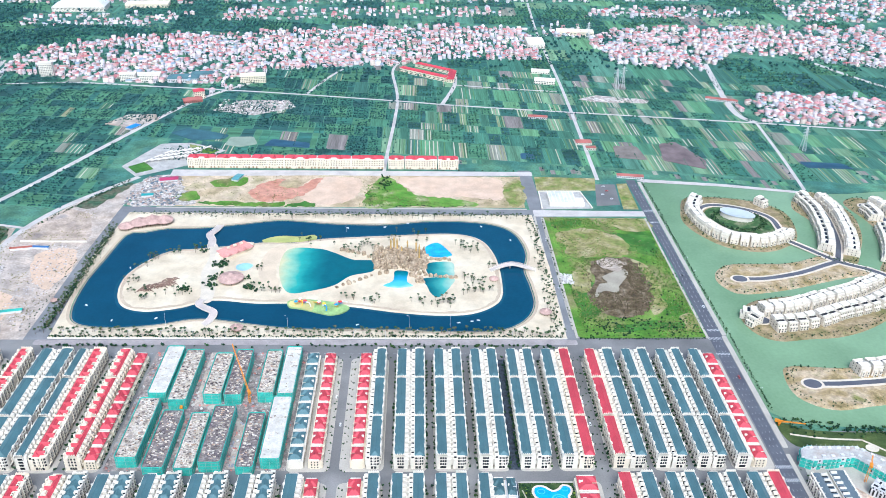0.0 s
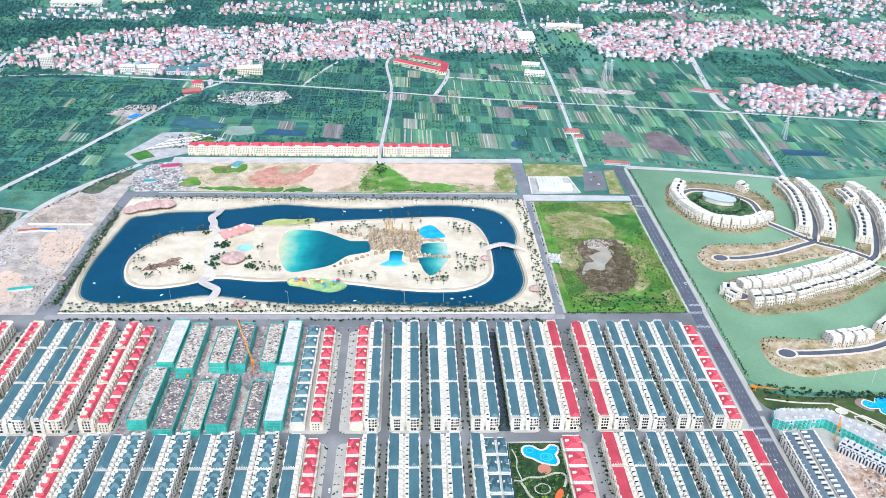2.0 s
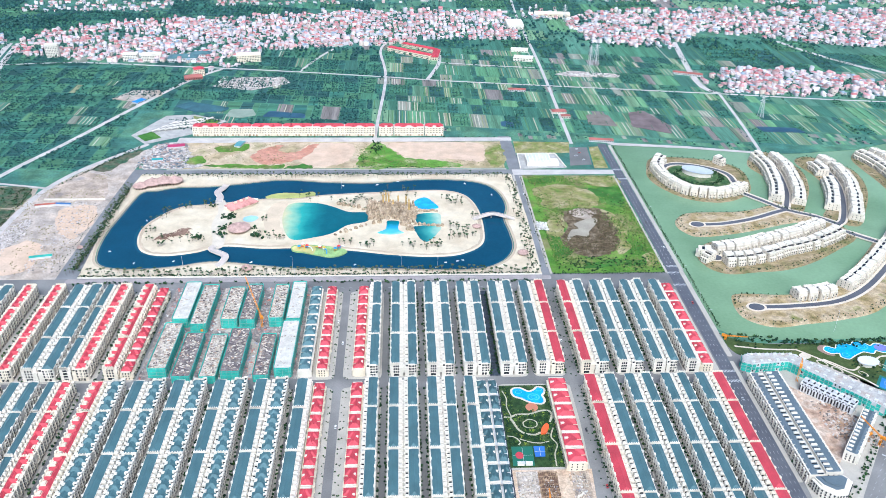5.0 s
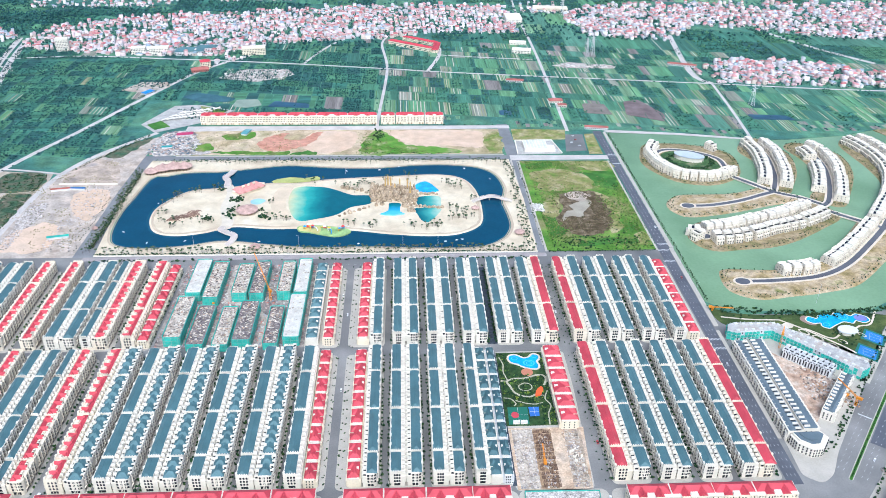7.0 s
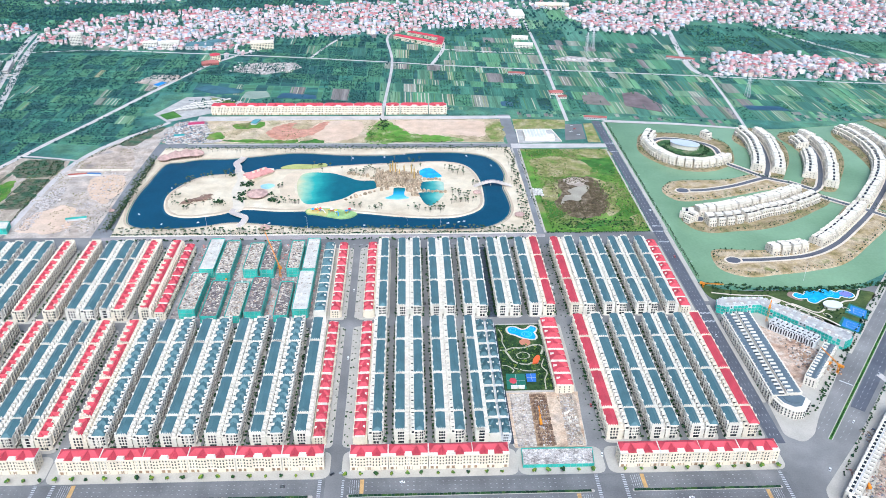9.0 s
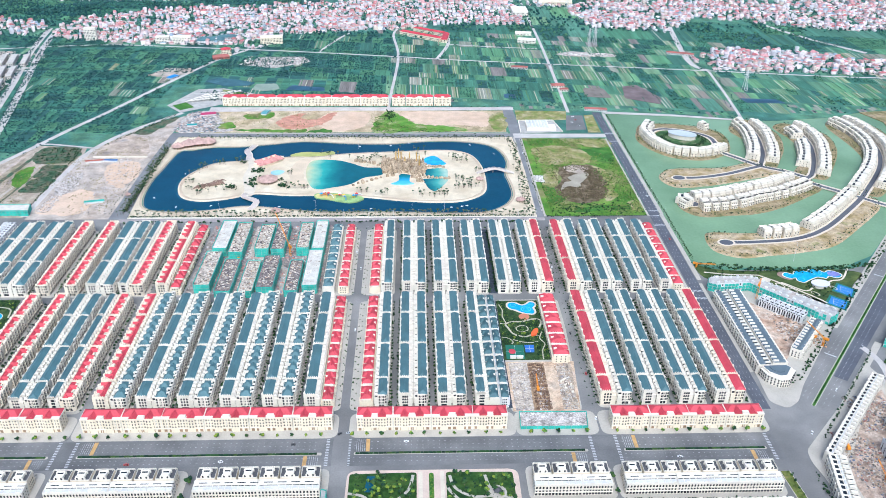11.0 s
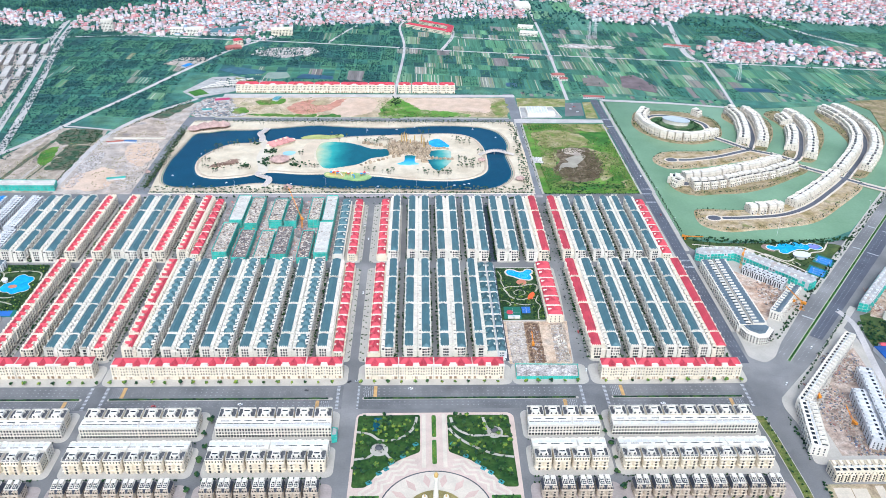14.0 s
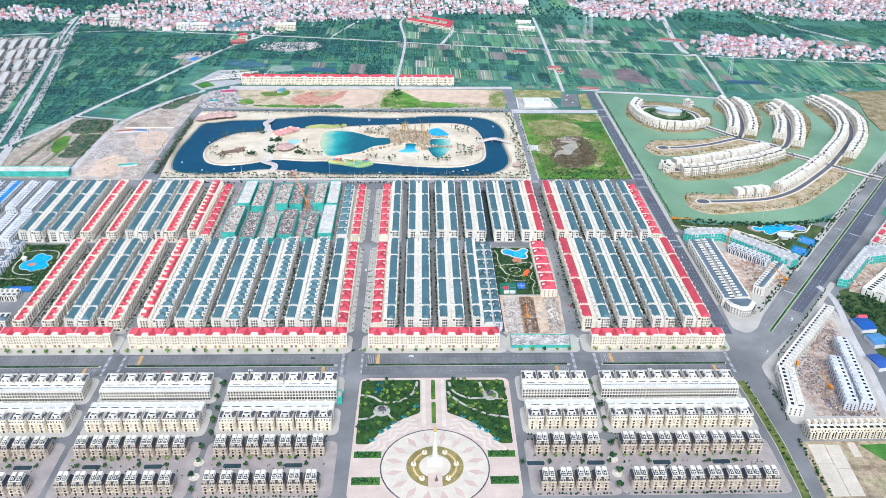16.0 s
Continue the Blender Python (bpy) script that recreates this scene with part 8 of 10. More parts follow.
def front_villa(W, dark, group):
    """A semi-detached house with arched loggias, south front at y = 0, back at y = 13."""
    D, g = 13.0, 0.9
    H = 9.4 if dark else 12.2
    t = thing("town_house", "cream four-storey semi-detached house with curved roof gables" if not dark else "stone-coloured house with a dark slate mansard and white roof frames", "town house", group)
    wm = SANDST if dark else CREAM
    m = Mesh()
    body = [(g, 2.6), (g + 1.5, 1.2), (W - g - 1.5, 1.2), (W - g, 2.6), (W - g, D), (g, D)]
    m.prism(body, -0.1, H)
    part("wall", m, wm, t)
    win, balc = Mesh(), Mesh()
    for s in (0, 1):
        x0, x1 = (g + 0.6, W / 2 - 0.4) if not s else (W / 2 + 0.4, W - g - 0.6)
        m = Mesh()
        m.prism([(x0, 1.4), (x0, 0.7), (x0 + 1.1, -0.4), (x1 - 1.1, -0.4), (x1, 0.7), (x1, 1.4)], -0.1, H - (1.0 if dark else 3.0))
        part("bay", m, wm, t)
        top = H - (1.0 if dark else 3.0)
        balc.box(x0 - 0.3, x1 + 0.3, -1.0, 1.2, 3.3, 3.7, True)
        balc.box(x0 + 0.6, x1 - 0.6, -0.9, -0.4, 6.3, 7.1, True)
        balc.box(x0 - 0.1, x1 + 0.1, -0.6, 1.2, top, top + 0.9, True)
        for k in range(3):
            x = x0 + 1.0 + (x1 - x0 - 2.0) * k / 2
            out = k == 1
            for z, h in ((0.2, 2.9), (4.0, 2.2), (6.9, 1.6 if dark else 2.0)):
                yy = -0.46 if out else 0.62
                win.poly(*[(a, yy, q) for a, q in arched(x, z, 0.85 if out else 0.45, h)])
            if not dark:
                win.box(x - 0.5, x + 0.5, 1.1, 1.25, 9.8, 11.7, True)
    part("balcony", balc, wm, t, kind="stuff")
    if dark:
        a = 1.5
        m = Mesh()
        lo, hi = [(g - 0.2, 1.0), (W - g + 0.2, 1.0), (W - g + 0.2, D + 0.2), (g - 0.2, D + 0.2)], [(g + a, 1.0 + a), (W - g - a, 1.0 + a), (W - g - a, D - a), (g + a, D - a)]
        for k in range(4):
            n_ = (k + 1) % 4
            m.poly((*lo[k], H), (*lo[n_], H), (*hi[n_], H + 3.2), (*hi[k], H + 3.2))
        m.poly(*[(*p, H + 3.2) for p in hi])
        roof = part("mansard", m, SLATED, t)
        m = Mesh()
        for x in (W * 0.2, W * 0.35, W * 0.65, W * 0.8):
            m.prism([(x - 0.9, 0.7), (x + 0.9, 0.7), (x + 0.9, 3.0), (x - 0.9, 3.0)], H, H + 2.5)
            m.gable(x - 1.0, x + 1.0, 0.6, 3.0, H + 2.5, 0.7, "y")
            win.poly(*[(b, 0.62, q) for b, q in arched(x, H + 0.4, 0.55, 1.8)])
        part("dormer", m, wm, roof, kind="stuff")
        z = H + 3.2
        m = Mesh()
        for b in ((g + a, W - g - a, 1.0 + a, 1.3 + a), (g + a, W - g - a, D - a - 0.3, D - a), (g + a, g + a + 0.3, 1.3 + a, D - a - 0.3), (W - g - a - 0.3, W - g - a, 1.3 + a, D - a - 0.3), (W / 2 - 0.2, W / 2 + 0.2, 1.3 + a, D - a - 0.3)):
            m.box(*b, z - 0.2, z + 1.0)
        part("parapet", m, WHITE, t)
        m = Mesh()
        for s in (-1, 1):
            c = W / 2 + s * (W - 2 * g - 2 * a) * 0.25
            m.box(c - 1.5, c + 1.5, D * 0.56, D - a - 0.3, z - 0.1, z + 2.4)
            m.box(c - 1.8, c + 1.8, D * 0.54, D - a, z + 2.4, z + 2.65, True)
            win.poly((c - 1.1, D * 0.56 - 0.04, z + 0.1), (c + 1.1, D * 0.56 - 0.04, z + 0.1), (c + 1.1, D * 0.56 - 0.04, z + 2.1), (c - 1.1, D * 0.56 - 0.04, z + 2.1))
            for k in (-1.5, 0, 1.5):
                m.beam((c + k, 3.0, z + 2.0), (c + k, D * 0.56, z + 2.3), 0.22)
            for yy in (3.1, 5.2):
                m.beam((c - 1.8, yy, z + 2.05), (c + 1.8, yy, z + 2.05), 0.2)
            for k in (-1.6, 1.6):
                m.beam((c + k, 3.1, z - 0.1), (c + k, 3.1, z + 2.0), 0.16)
        part("roof_frame", m, WHITE, t, "white roof rooms and pergola frames", kind="stuff")
    else:
        m = Mesh()
        for b in ((g, W - g, 1.2, 1.5), (g, W - g, D - 0.3, D), (g, g + 0.3, 1.5, D - 0.3), (W - g - 0.3, W - g, 1.5, D - 0.3), (W / 2 - 0.15, W / 2 + 0.15, 1.5, D - 0.3)):
            m.box(*b, H, H + 1.0)
        part("parapet", m, WHITE, t)
        m = Mesh()
        m.box(g + 0.3, W - g - 0.3, 1.5, D - 0.3, H, H + 0.06)
        deck = part("roof_terrace", m, DECK, t)
        room = Mesh()
        for c in (W / 2,):
            room.box(c - 3.3, c + 3.3, D * 0.36, D * 0.9, H, H + 2.7)
            for y0, y1 in ((D * 0.34, D * 0.42), (D * 0.86, D * 0.94)):  # curved gables front and back
                k0, prof = len(room.v), [(-4.2, 0), (4.2, 0), (4.2, 1.9), (3.6, 2.5), (3.4, 3.4), (2.9, 3.9), (2.1, 3.9), (1.6, 3.3), (0.7, 3.0), (-0.7, 3.0), (-1.6, 3.3), (-2.1, 3.9), (-2.9, 3.9), (-3.4, 3.4), (-3.6, 2.5), (-4.2, 1.9)]
                q = len(prof)
                room.v += [(c + u, yy, H + v) for yy in (y0, y1) for u, v in prof]
                room.f += [tuple(k0 + i for i in range(q)), tuple(k0 + q + i for i in reversed(range(q)))] + [(k0 + (i + 1) % q, k0 + i, k0 + q + i, k0 + q + (i + 1) % q) for i in range(q)]
                win.poly(*[(b, y0 - 0.04, z) for b, z in arched(c - 2.2, H + 0.3, 0.7, 2.4)])
                win.poly(*[(b, y0 - 0.04, z) for b, z in arched(c + 2.2, H + 0.3, 0.7, 2.4)])
                win.poly(*[(b, y1 + 0.04, z) for b, z in arched(c - 2.2, H + 0.3, 0.7, 2.4)[::-1]])
                win.poly(*[(b, y1 + 0.04, z) for b, z in arched(c + 2.2, H + 0.3, 0.7, 2.4)[::-1]])
            win.poly((c - 2.4, D * 0.48, H + 2.72), (c + 2.4, D * 0.48, H + 2.72), (c + 2.4, D * 0.6, H + 2.72), (c - 2.4, D * 0.6, H + 2.72))
        part("roof_gable", room, WHITE, t, "white roof rooms with curved gables", kind="stuff")
        pg = Mesh()
        for k in range(5):
            x = g + 0.5 + (W - 2 * g - 1.0) * k / 4
            pg.beam((x, 1.7, H + 1.9), (x, D * 0.36, H + 2.5), 0.22)
            pg.beam((x, 1.7, H), (x, 1.7, H + 1.9), 0.16)
        pg.beam((g + 0.5, 1.8, H + 1.9), (W - g - 0.5, 1.8, H + 1.9), 0.2)
        part("pergola", pg, WHITE, deck, kind="stuff")
    for r in range(3):
        for k in range(5):
            x = g + 1.2 + (W - 2 * g - 2.4) * k / 4
            win.poly(*[(b, D + 0.04, q) for b, q in arched(x, 0.9 + 3.1 * r, 0.6, 1.9)[::-1]])
    windows(win, g, g, 3, D - 1, 0.8, 3, 4, 0.9, 1.7, 3.0, "-x")
    windows(win, W - g, W - g, 3, D - 1, 0.8, 3, 4, 0.9, 1.7, 3.0, "+x")
    part("glazing", win, GLASS, t, kind="stuff")
    return t


def front_terrace(L, group):
    """A white terrace with arched windows: front at y = 0, long flat roof behind its parapet."""
    D, H = 11.0, 11.4
    t = thing("front_terrace", "long white terrace with arched windows and flat roof", "terrace", group)
    n = max(2, round(L / 5.4))
    s = (L - 0.6) / n
    m = Mesh()
    m.box(0.3, L - 0.3, 0, D, -0.1, H)
    part("wall", m, WHITE, t)
    m = Mesh()
    m.box(0.1, L - 0.1, -0.5, 0.2, H - 0.6, H + 0.7, True)
    part("cornice", m, WHITE, t)
    m = Mesh()
    m.box(0.3, L - 0.3, D - 0.4, D, H, H + 1.1)
    part("parapet", m, WHITE, t)
    m, win, pl = Mesh(), Mesh(), Mesh()
    m.box(0.3, L - 0.3, -1.0, 0, 3.5, 3.8, True)
    for k in range(n):
        x = 0.3 + s * (k + 0.5)
        m.box(x - s * 0.36, x + s * 0.36, -1.3, 0, 6.9, 7.2, True)
        m.box(x - s * 0.36, x + s * 0.36, -1.3, -1.15, 7.2, 8.0)
    part("balcony", m, WHITE, t, kind="stuff")
    m = Mesh()
    for k in range(n + 1):
        x = 0.3 + s * k
        m.box(x - 0.22, x + 0.22, -0.4, 0, -0.1, H - 0.6)
        m.box(x - 0.15, x + 0.15, 0.2, D - 0.4, H, H + 0.9)
    part("pilaster", m, WHITE, t, kind="stuff")
    rf = Mesh()
    rf.box(0.6, L - 0.6, 0.4, D * 0.42, H + 0.01, H + 0.06)
    part("roof_terrace", rf, GREYW, t)
    for k in range(n):
        x = 0.3 + s * (k + 0.5)
        pl.box(x - 1.5, x + 1.5, -0.4, 0.1, H + 0.7, H + (2.0 if k % 3 == 1 else 1.3))
        if k % 2:
            win.box(x - s * 0.7, x + s * 0.6, D * 0.62, D * 0.7, H + 1.3, H + 1.36)
    pl.box(0.7, L - 0.7, D * 0.52, D * 0.93, H + 0.01, H + 1.3)
    win.box(1.2, L - 1.2, D * 0.44, D * 0.5, H + 0.02, H + 0.1)
    part("roof_plant_room", pl, WHITE, t, kind="stuff")
    for k in range(2 * n):
        x = 0.3 + s * (k + 0.5) / 2
        for z, h, w in ((0.3, 2.9, 0.95), (4.2, 2.4, 0.72), (7.4, 2.4, 0.72)):
            win.poly(*[(a, -0.06, b) for a, b in arched(x, z, w, h)])
            if z:
                win.poly(*[(a, D + 0.06, b) for a, b in arched(x, z, 0.6, h * 0.8)[::-1]])
    windows(win, 0.3, 0.3, 1, D - 1, 1, 3, 3, 1.0, 1.7, 3.4, "-x")
    windows(win, L - 0.3, L - 0.3, 1, D - 1, 1, 3, 3, 1.0, 1.7, 3.4, "+x")
    part("glazing", win, GLASS, t, kind="stuff")
    return t


def villa_line(x0, x1, n, y, dark, north=False, group="front town houses"):
    W = (x1 - x0) / n
    for k in range(n):
        m = pose(x0 + k * W, y, 0.22) if not north else pose(x0 + (k + 1) * W, y, 0.22, 0, 0, 180)
        place(("front_villa", round(W, 1), dark), lambda: front_villa(W, dark, group), m)


def terrace_line(xs, y, north=False):
    for a, b in zip(xs, xs[1:]):
        m = pose(a, y, 0.22) if not north else pose(b, y, 0.22, 0, 0, 180)
        place(("front_terrace", round(b - a, 1)), lambda: front_terrace(b - a, "front terraces"), m)


for x0, x1, n, cut in [(-332, -248, 5, (-332, -290, -248)), (-232, -129, 6, (-232, -180.5, -129)), (-113, -10, 6, (-113, -60.5, -10)), (166, 231, 4, (166, 206, 231)),
                       (242, 374, 8, (242, 285, 337, 374))]:
    villa_line(x0, x1, n, -285, False, True)
    terrace_line(cut, -310.5)
    terrace_line(cut, -328.5, True)
    villa_line(x0, x1, n, -354, False)
    villa_line(x0 + 2, x1 - 3, n if n < 6 else n + (1 if n == 6 else 0), -387, True)
    villa_line(x0 + 2, x1 - 4, n if n < 6 else n + (1 if n == 6 else 0), -430, True)
    r_ = 8
    pavement(x0 - 4, x1 + 5, -316, -276, r_)
    pavement(x0 - 4, x1 + 5, -361, -323, r_)
    sheet("pavement", rounded([(x0 - 5, -436), (x1 + 6, -436), (x1 + 6, -368), (x0 - 5, -368)], r_), 0.2, mat("mall_paving", (0.35, 0.295, 0.265), 0.85, 0.12, 0.1, 0.6) if "mall_paving" not in bpy.data.materials else bpy.data.materials["mall_paving"],
          depth=0.16, label="pinkish paved pedestrian mall between houses", category="pavement")
    mid = (x0 + x1) / 2
    for k in range(int((x1 - x0) / 8)):
        tree_at(x0 + 4 + 8 * k + rr.uniform(-2, 2), -391 + rr.uniform(-1, 1), 0.2, rr.uniform(0.55, 1.0), LEAF if k % 2 else LEAFY, "mall trees")
    grove("mall_shrubs", [(x0 + rr.uniform(2, x1 - x0 - 2), rr.choice((-398, -403, -409)) + rr.uniform(-1.5, 1.5), 0.2, rr.uniform(1.2, 2.6)) for _ in range(int((x1 - x0) / 3))]
          + [(x0 + rr.uniform(0, x1 - x0), rr.choice((-317, -320, -362, -278)) + rr.uniform(-1, 1), 0.1, rr.uniform(1.2, 2.8)) for _ in range(int((x1 - x0) / 3))], "dark shrubs and small trees of the mall")
    grove("verge_shrubs", [(x0 + 3.4 * k + rr.uniform(-1, 1), y_ + rr.uniform(-0.5, 0.5), 0.2, rr.uniform(1.6, 3.4)) for k in range(int((x1 - x0) / 3.4)) for y_ in (-362.5, -369.5, -434.5, -316.8)], "small dark trees along the front streets")
    for xx in (mid - 30, mid + 22):
        if x0 < xx < x1:
            pd = thing("planter_bed", "long dark planted bed with a pale kerb", "planter", "mall planters")
            m = Mesh()
            m.prism(rounded([(-8, -2.6), (8, -2.6), (8, 2.6), (-8, 2.6)], 1.6, 3), 0, 0.6)
            part("kerb", m, CONC, pd)
            m = Mesh()
            m.prism(rounded([(-7.6, -2.3), (7.6, -2.3), (7.6, 2.3), (-7.6, 2.3)], 1.4, 3), 0.6, 1.1)
            part("planting", m, mat("dark_water_plants", (0.03, 0.05, 0.06), 0.6, 0.3) if "dark_water_plants" not in bpy.data.materials else bpy.data.materials["dark_water_plants"], pd)
            pd.matrix_basis = pose(xx, -399, 0.2)
            for sx in (-11.5, 11.5):
                tree_at(xx + sx, -399, 0.2, 1.1, LEAF, "mall trees")
for x in (-121, 236.5):
    for k in range(9):
        tree_at(x + rr.uniform(-3, 3), -292 - 17 * k, 0.2, rr.uniform(1.1, 1.8), LEAF, "mall trees")
    for y in (-394, -411):
        ft = thing("fountain", "round pale stone fountain with a low rim", "fountain", "mall fountains")
        m = Mesh()
        m.cone(0, 0, 0, 0.7, 4.6, 4.4, 20)
        part("rim", m, PALEP, ft)
        m = Mesh()
        m.cone(0, 0, 0.7, 1.6, 1.6, 1.0, 14)
        part("basin", m, WHITE, ft)
        ft.matrix_basis = pose(x, y, 0.2)

# the plaza on the town's axis
AX, AY = 81.5, -401
sheet("plaza", rounded([(8, -440), (154, -440), (156, -279), (10, -279)], 9), 0.2, PINK, depth=0.16, label="pink granite plaza on the town axis", category="plaza")
circ = lambda r, n=48, sy=1.0: [(AX + r * math.cos(2 * math.pi * i / n), AY + sy * r * math.sin(2 * math.pi * i / n)) for i in range(n)]
sheet("plaza_ring", circ(47.2), 0.23, DECK, [circ(46)], 0.03, "grey stone ring in the plaza paving", "paving")
sheet("plaza_disc", circ(46), 0.23, PALEP, [circ(25.5)], 0.03, "pale granite disc round the monument", "paving")
wedge = Mesh()
for k in range(16):
    a = 2 * math.pi * (k + 0.5) / 16
    u, s = Vector((math.cos(a), math.sin(a))), Vector((-math.sin(a), math.cos(a)))
    c = Vector((AX, AY))
    for r0, r1, w in ((28, 44, 3.2), (30, 40, -1.6)):
        p = [c + u * r0, c + u * (r0 + r1) / 2 + s * w, c + u * r1, c + u * (r0 + r1) / 2 - s * w]
        wedge.poly(*[(q[0], q[1], 0.245 if w > 0 else 0.25) for q in (p if w > 0 else p[::-1])])
tagged(part("plaza_petals", wedge, mat("rose_granite", (0.56, 0.4, 0.33), 0.7, 0.1)), "pink petal pattern in the pale paving", "paving", kind="structure")
zz = Mesh()
for sgn in (-1, 1):
    for off in (0, 6, 12):
        pts = []
        for k in range(9):
            a = math.pi / 2 + sgn * (0.28 + 0.135 * k)
            r = 50 + off + (4.5 if k % 2 else 0)
            pts.append((AX + r * math.cos(a), AY + r * math.sin(a)))
        o = ribbon(pts, 2.6)
        n = len(pts)
        for i in range(n - 1):
            q = [o[i], o[i + 1], o[2 * n - 2 - i], o[2 * n - 1 - i]]
            q = q if area(q) > 0 else q[::-1]
            zz.poly(*[(x, y, 0.22) for x, y in q])
tagged(part("plaza_zigzag", zz, PALEP), "pale zigzag bands in the pink paving", "paving", kind="structure")
sheet("fountain_rim", circ(25.5), 0.8, PALEP, [circ(24.6)], 0.65, "pale stone rim of the round fountain", "fountain")
sheet("fountain_water", circ(24.8), 0.5, mat("olive_pool_water", (0.27, 0.22, 0.08), 0.15, 0.25, 0.1, 0.6), label="shallow olive water of the round fountain", category="water")
sheet("fountain_island", circ(13.5), 0.9, PALEP, depth=0.6, label="round pale stone island in the fountain", category="terrace")
sheet("fountain_causeway", [(AX - 6, AY - 25), (AX + 6, AY - 25), (AX + 6, AY - 8), (AX - 6, AY - 8)], 0.95, PINK, depth=0.7, label="pink stone causeway to the monument", category="path")
for sgn in (-1, 1):
    arc = [(AX + 18.5 * math.cos(a), AY + 18.5 * math.sin(a)) for a in [math.pi / 2 + sgn * (0.5 + 0.08 * k) for k in range(26)]]
    sheet("fountain_wall", ribbon(arc, 1.6), 1.3, mat("golden_stone", (0.6, 0.42, 0.2), 0.7, 0.15) if sgn < 0 else bpy.data.materials["golden_stone"], depth=1.2, label="curved golden stone wall in the fountain", category="fountain", kind="")
    for k in (0, 12, 25):
        pd = thing("fountain_pedestal", "round white pedestal on the fountain wall", "pedestal", "fountain pedestals")
        m = Mesh()
        m.cone(0, 0, 0, 2.0, 2.4, 2.2, 12)
        part("base", m, WHITE, pd)
        m = Mesh()
        m.cone(0, 0, 2.0, 3.6, 0.9, 0.5, 10)
        part("finial", m, GOLD, pd)
        pd.matrix_basis = pose(arc[k][0], arc[k][1], 0.2)
mon = thing("monument", "tall white stone column on a stepped base with gold top", "monument")
for nm, z0, z1, a, b in (("steps", 0, 0.9, 6.6, 5.2), ("plinth", 0.9, 3.6, 4.0, 3.4), ("die", 3.6, 7.6, 2.9, 2.6)):
    m = Mesh()
    m.box(-a, a, -b, b, z0, z1)
    part(nm, m, WHITE, mon)
m = Mesh()
m.cone(0, 0, 7.6, 34, 2.3, 1.5, 16)
m.cone(0, 0, 34, 35.2, 2.2, 2.4, 16)
part("column", m, WHITE, mon)
m = Mesh()
m.cone(0, 0, 35.2, 37, 1.6, 1.9, 12)
m.cone(0, 0, 37, 40, 1.9, 0.4, 12)
part("finial", m, GOLD, mon)
mon.matrix_basis = pose(AX, AY + 4, 0.9)
st = Mesh()
st.cone(0, 0, 0, 1.6, 1.5, 1.2, 10)
st.cone(0, 0, 1.6, 5.2, 0.9, 0.35, 10)
stt = tagged(part("statue", st, BARK), "dark bronze statue on a low base", "statue")
stt.location = (AX + 1, AY - 17, 0.95)
LAWN_L = [(12, -283), (69, -282), (69, -331), (52, -340), (35, -354), (23, -373), (11.5, -373)]
LAWN_R = [(2 * AX - x, y) for x, y in LAWN_L]
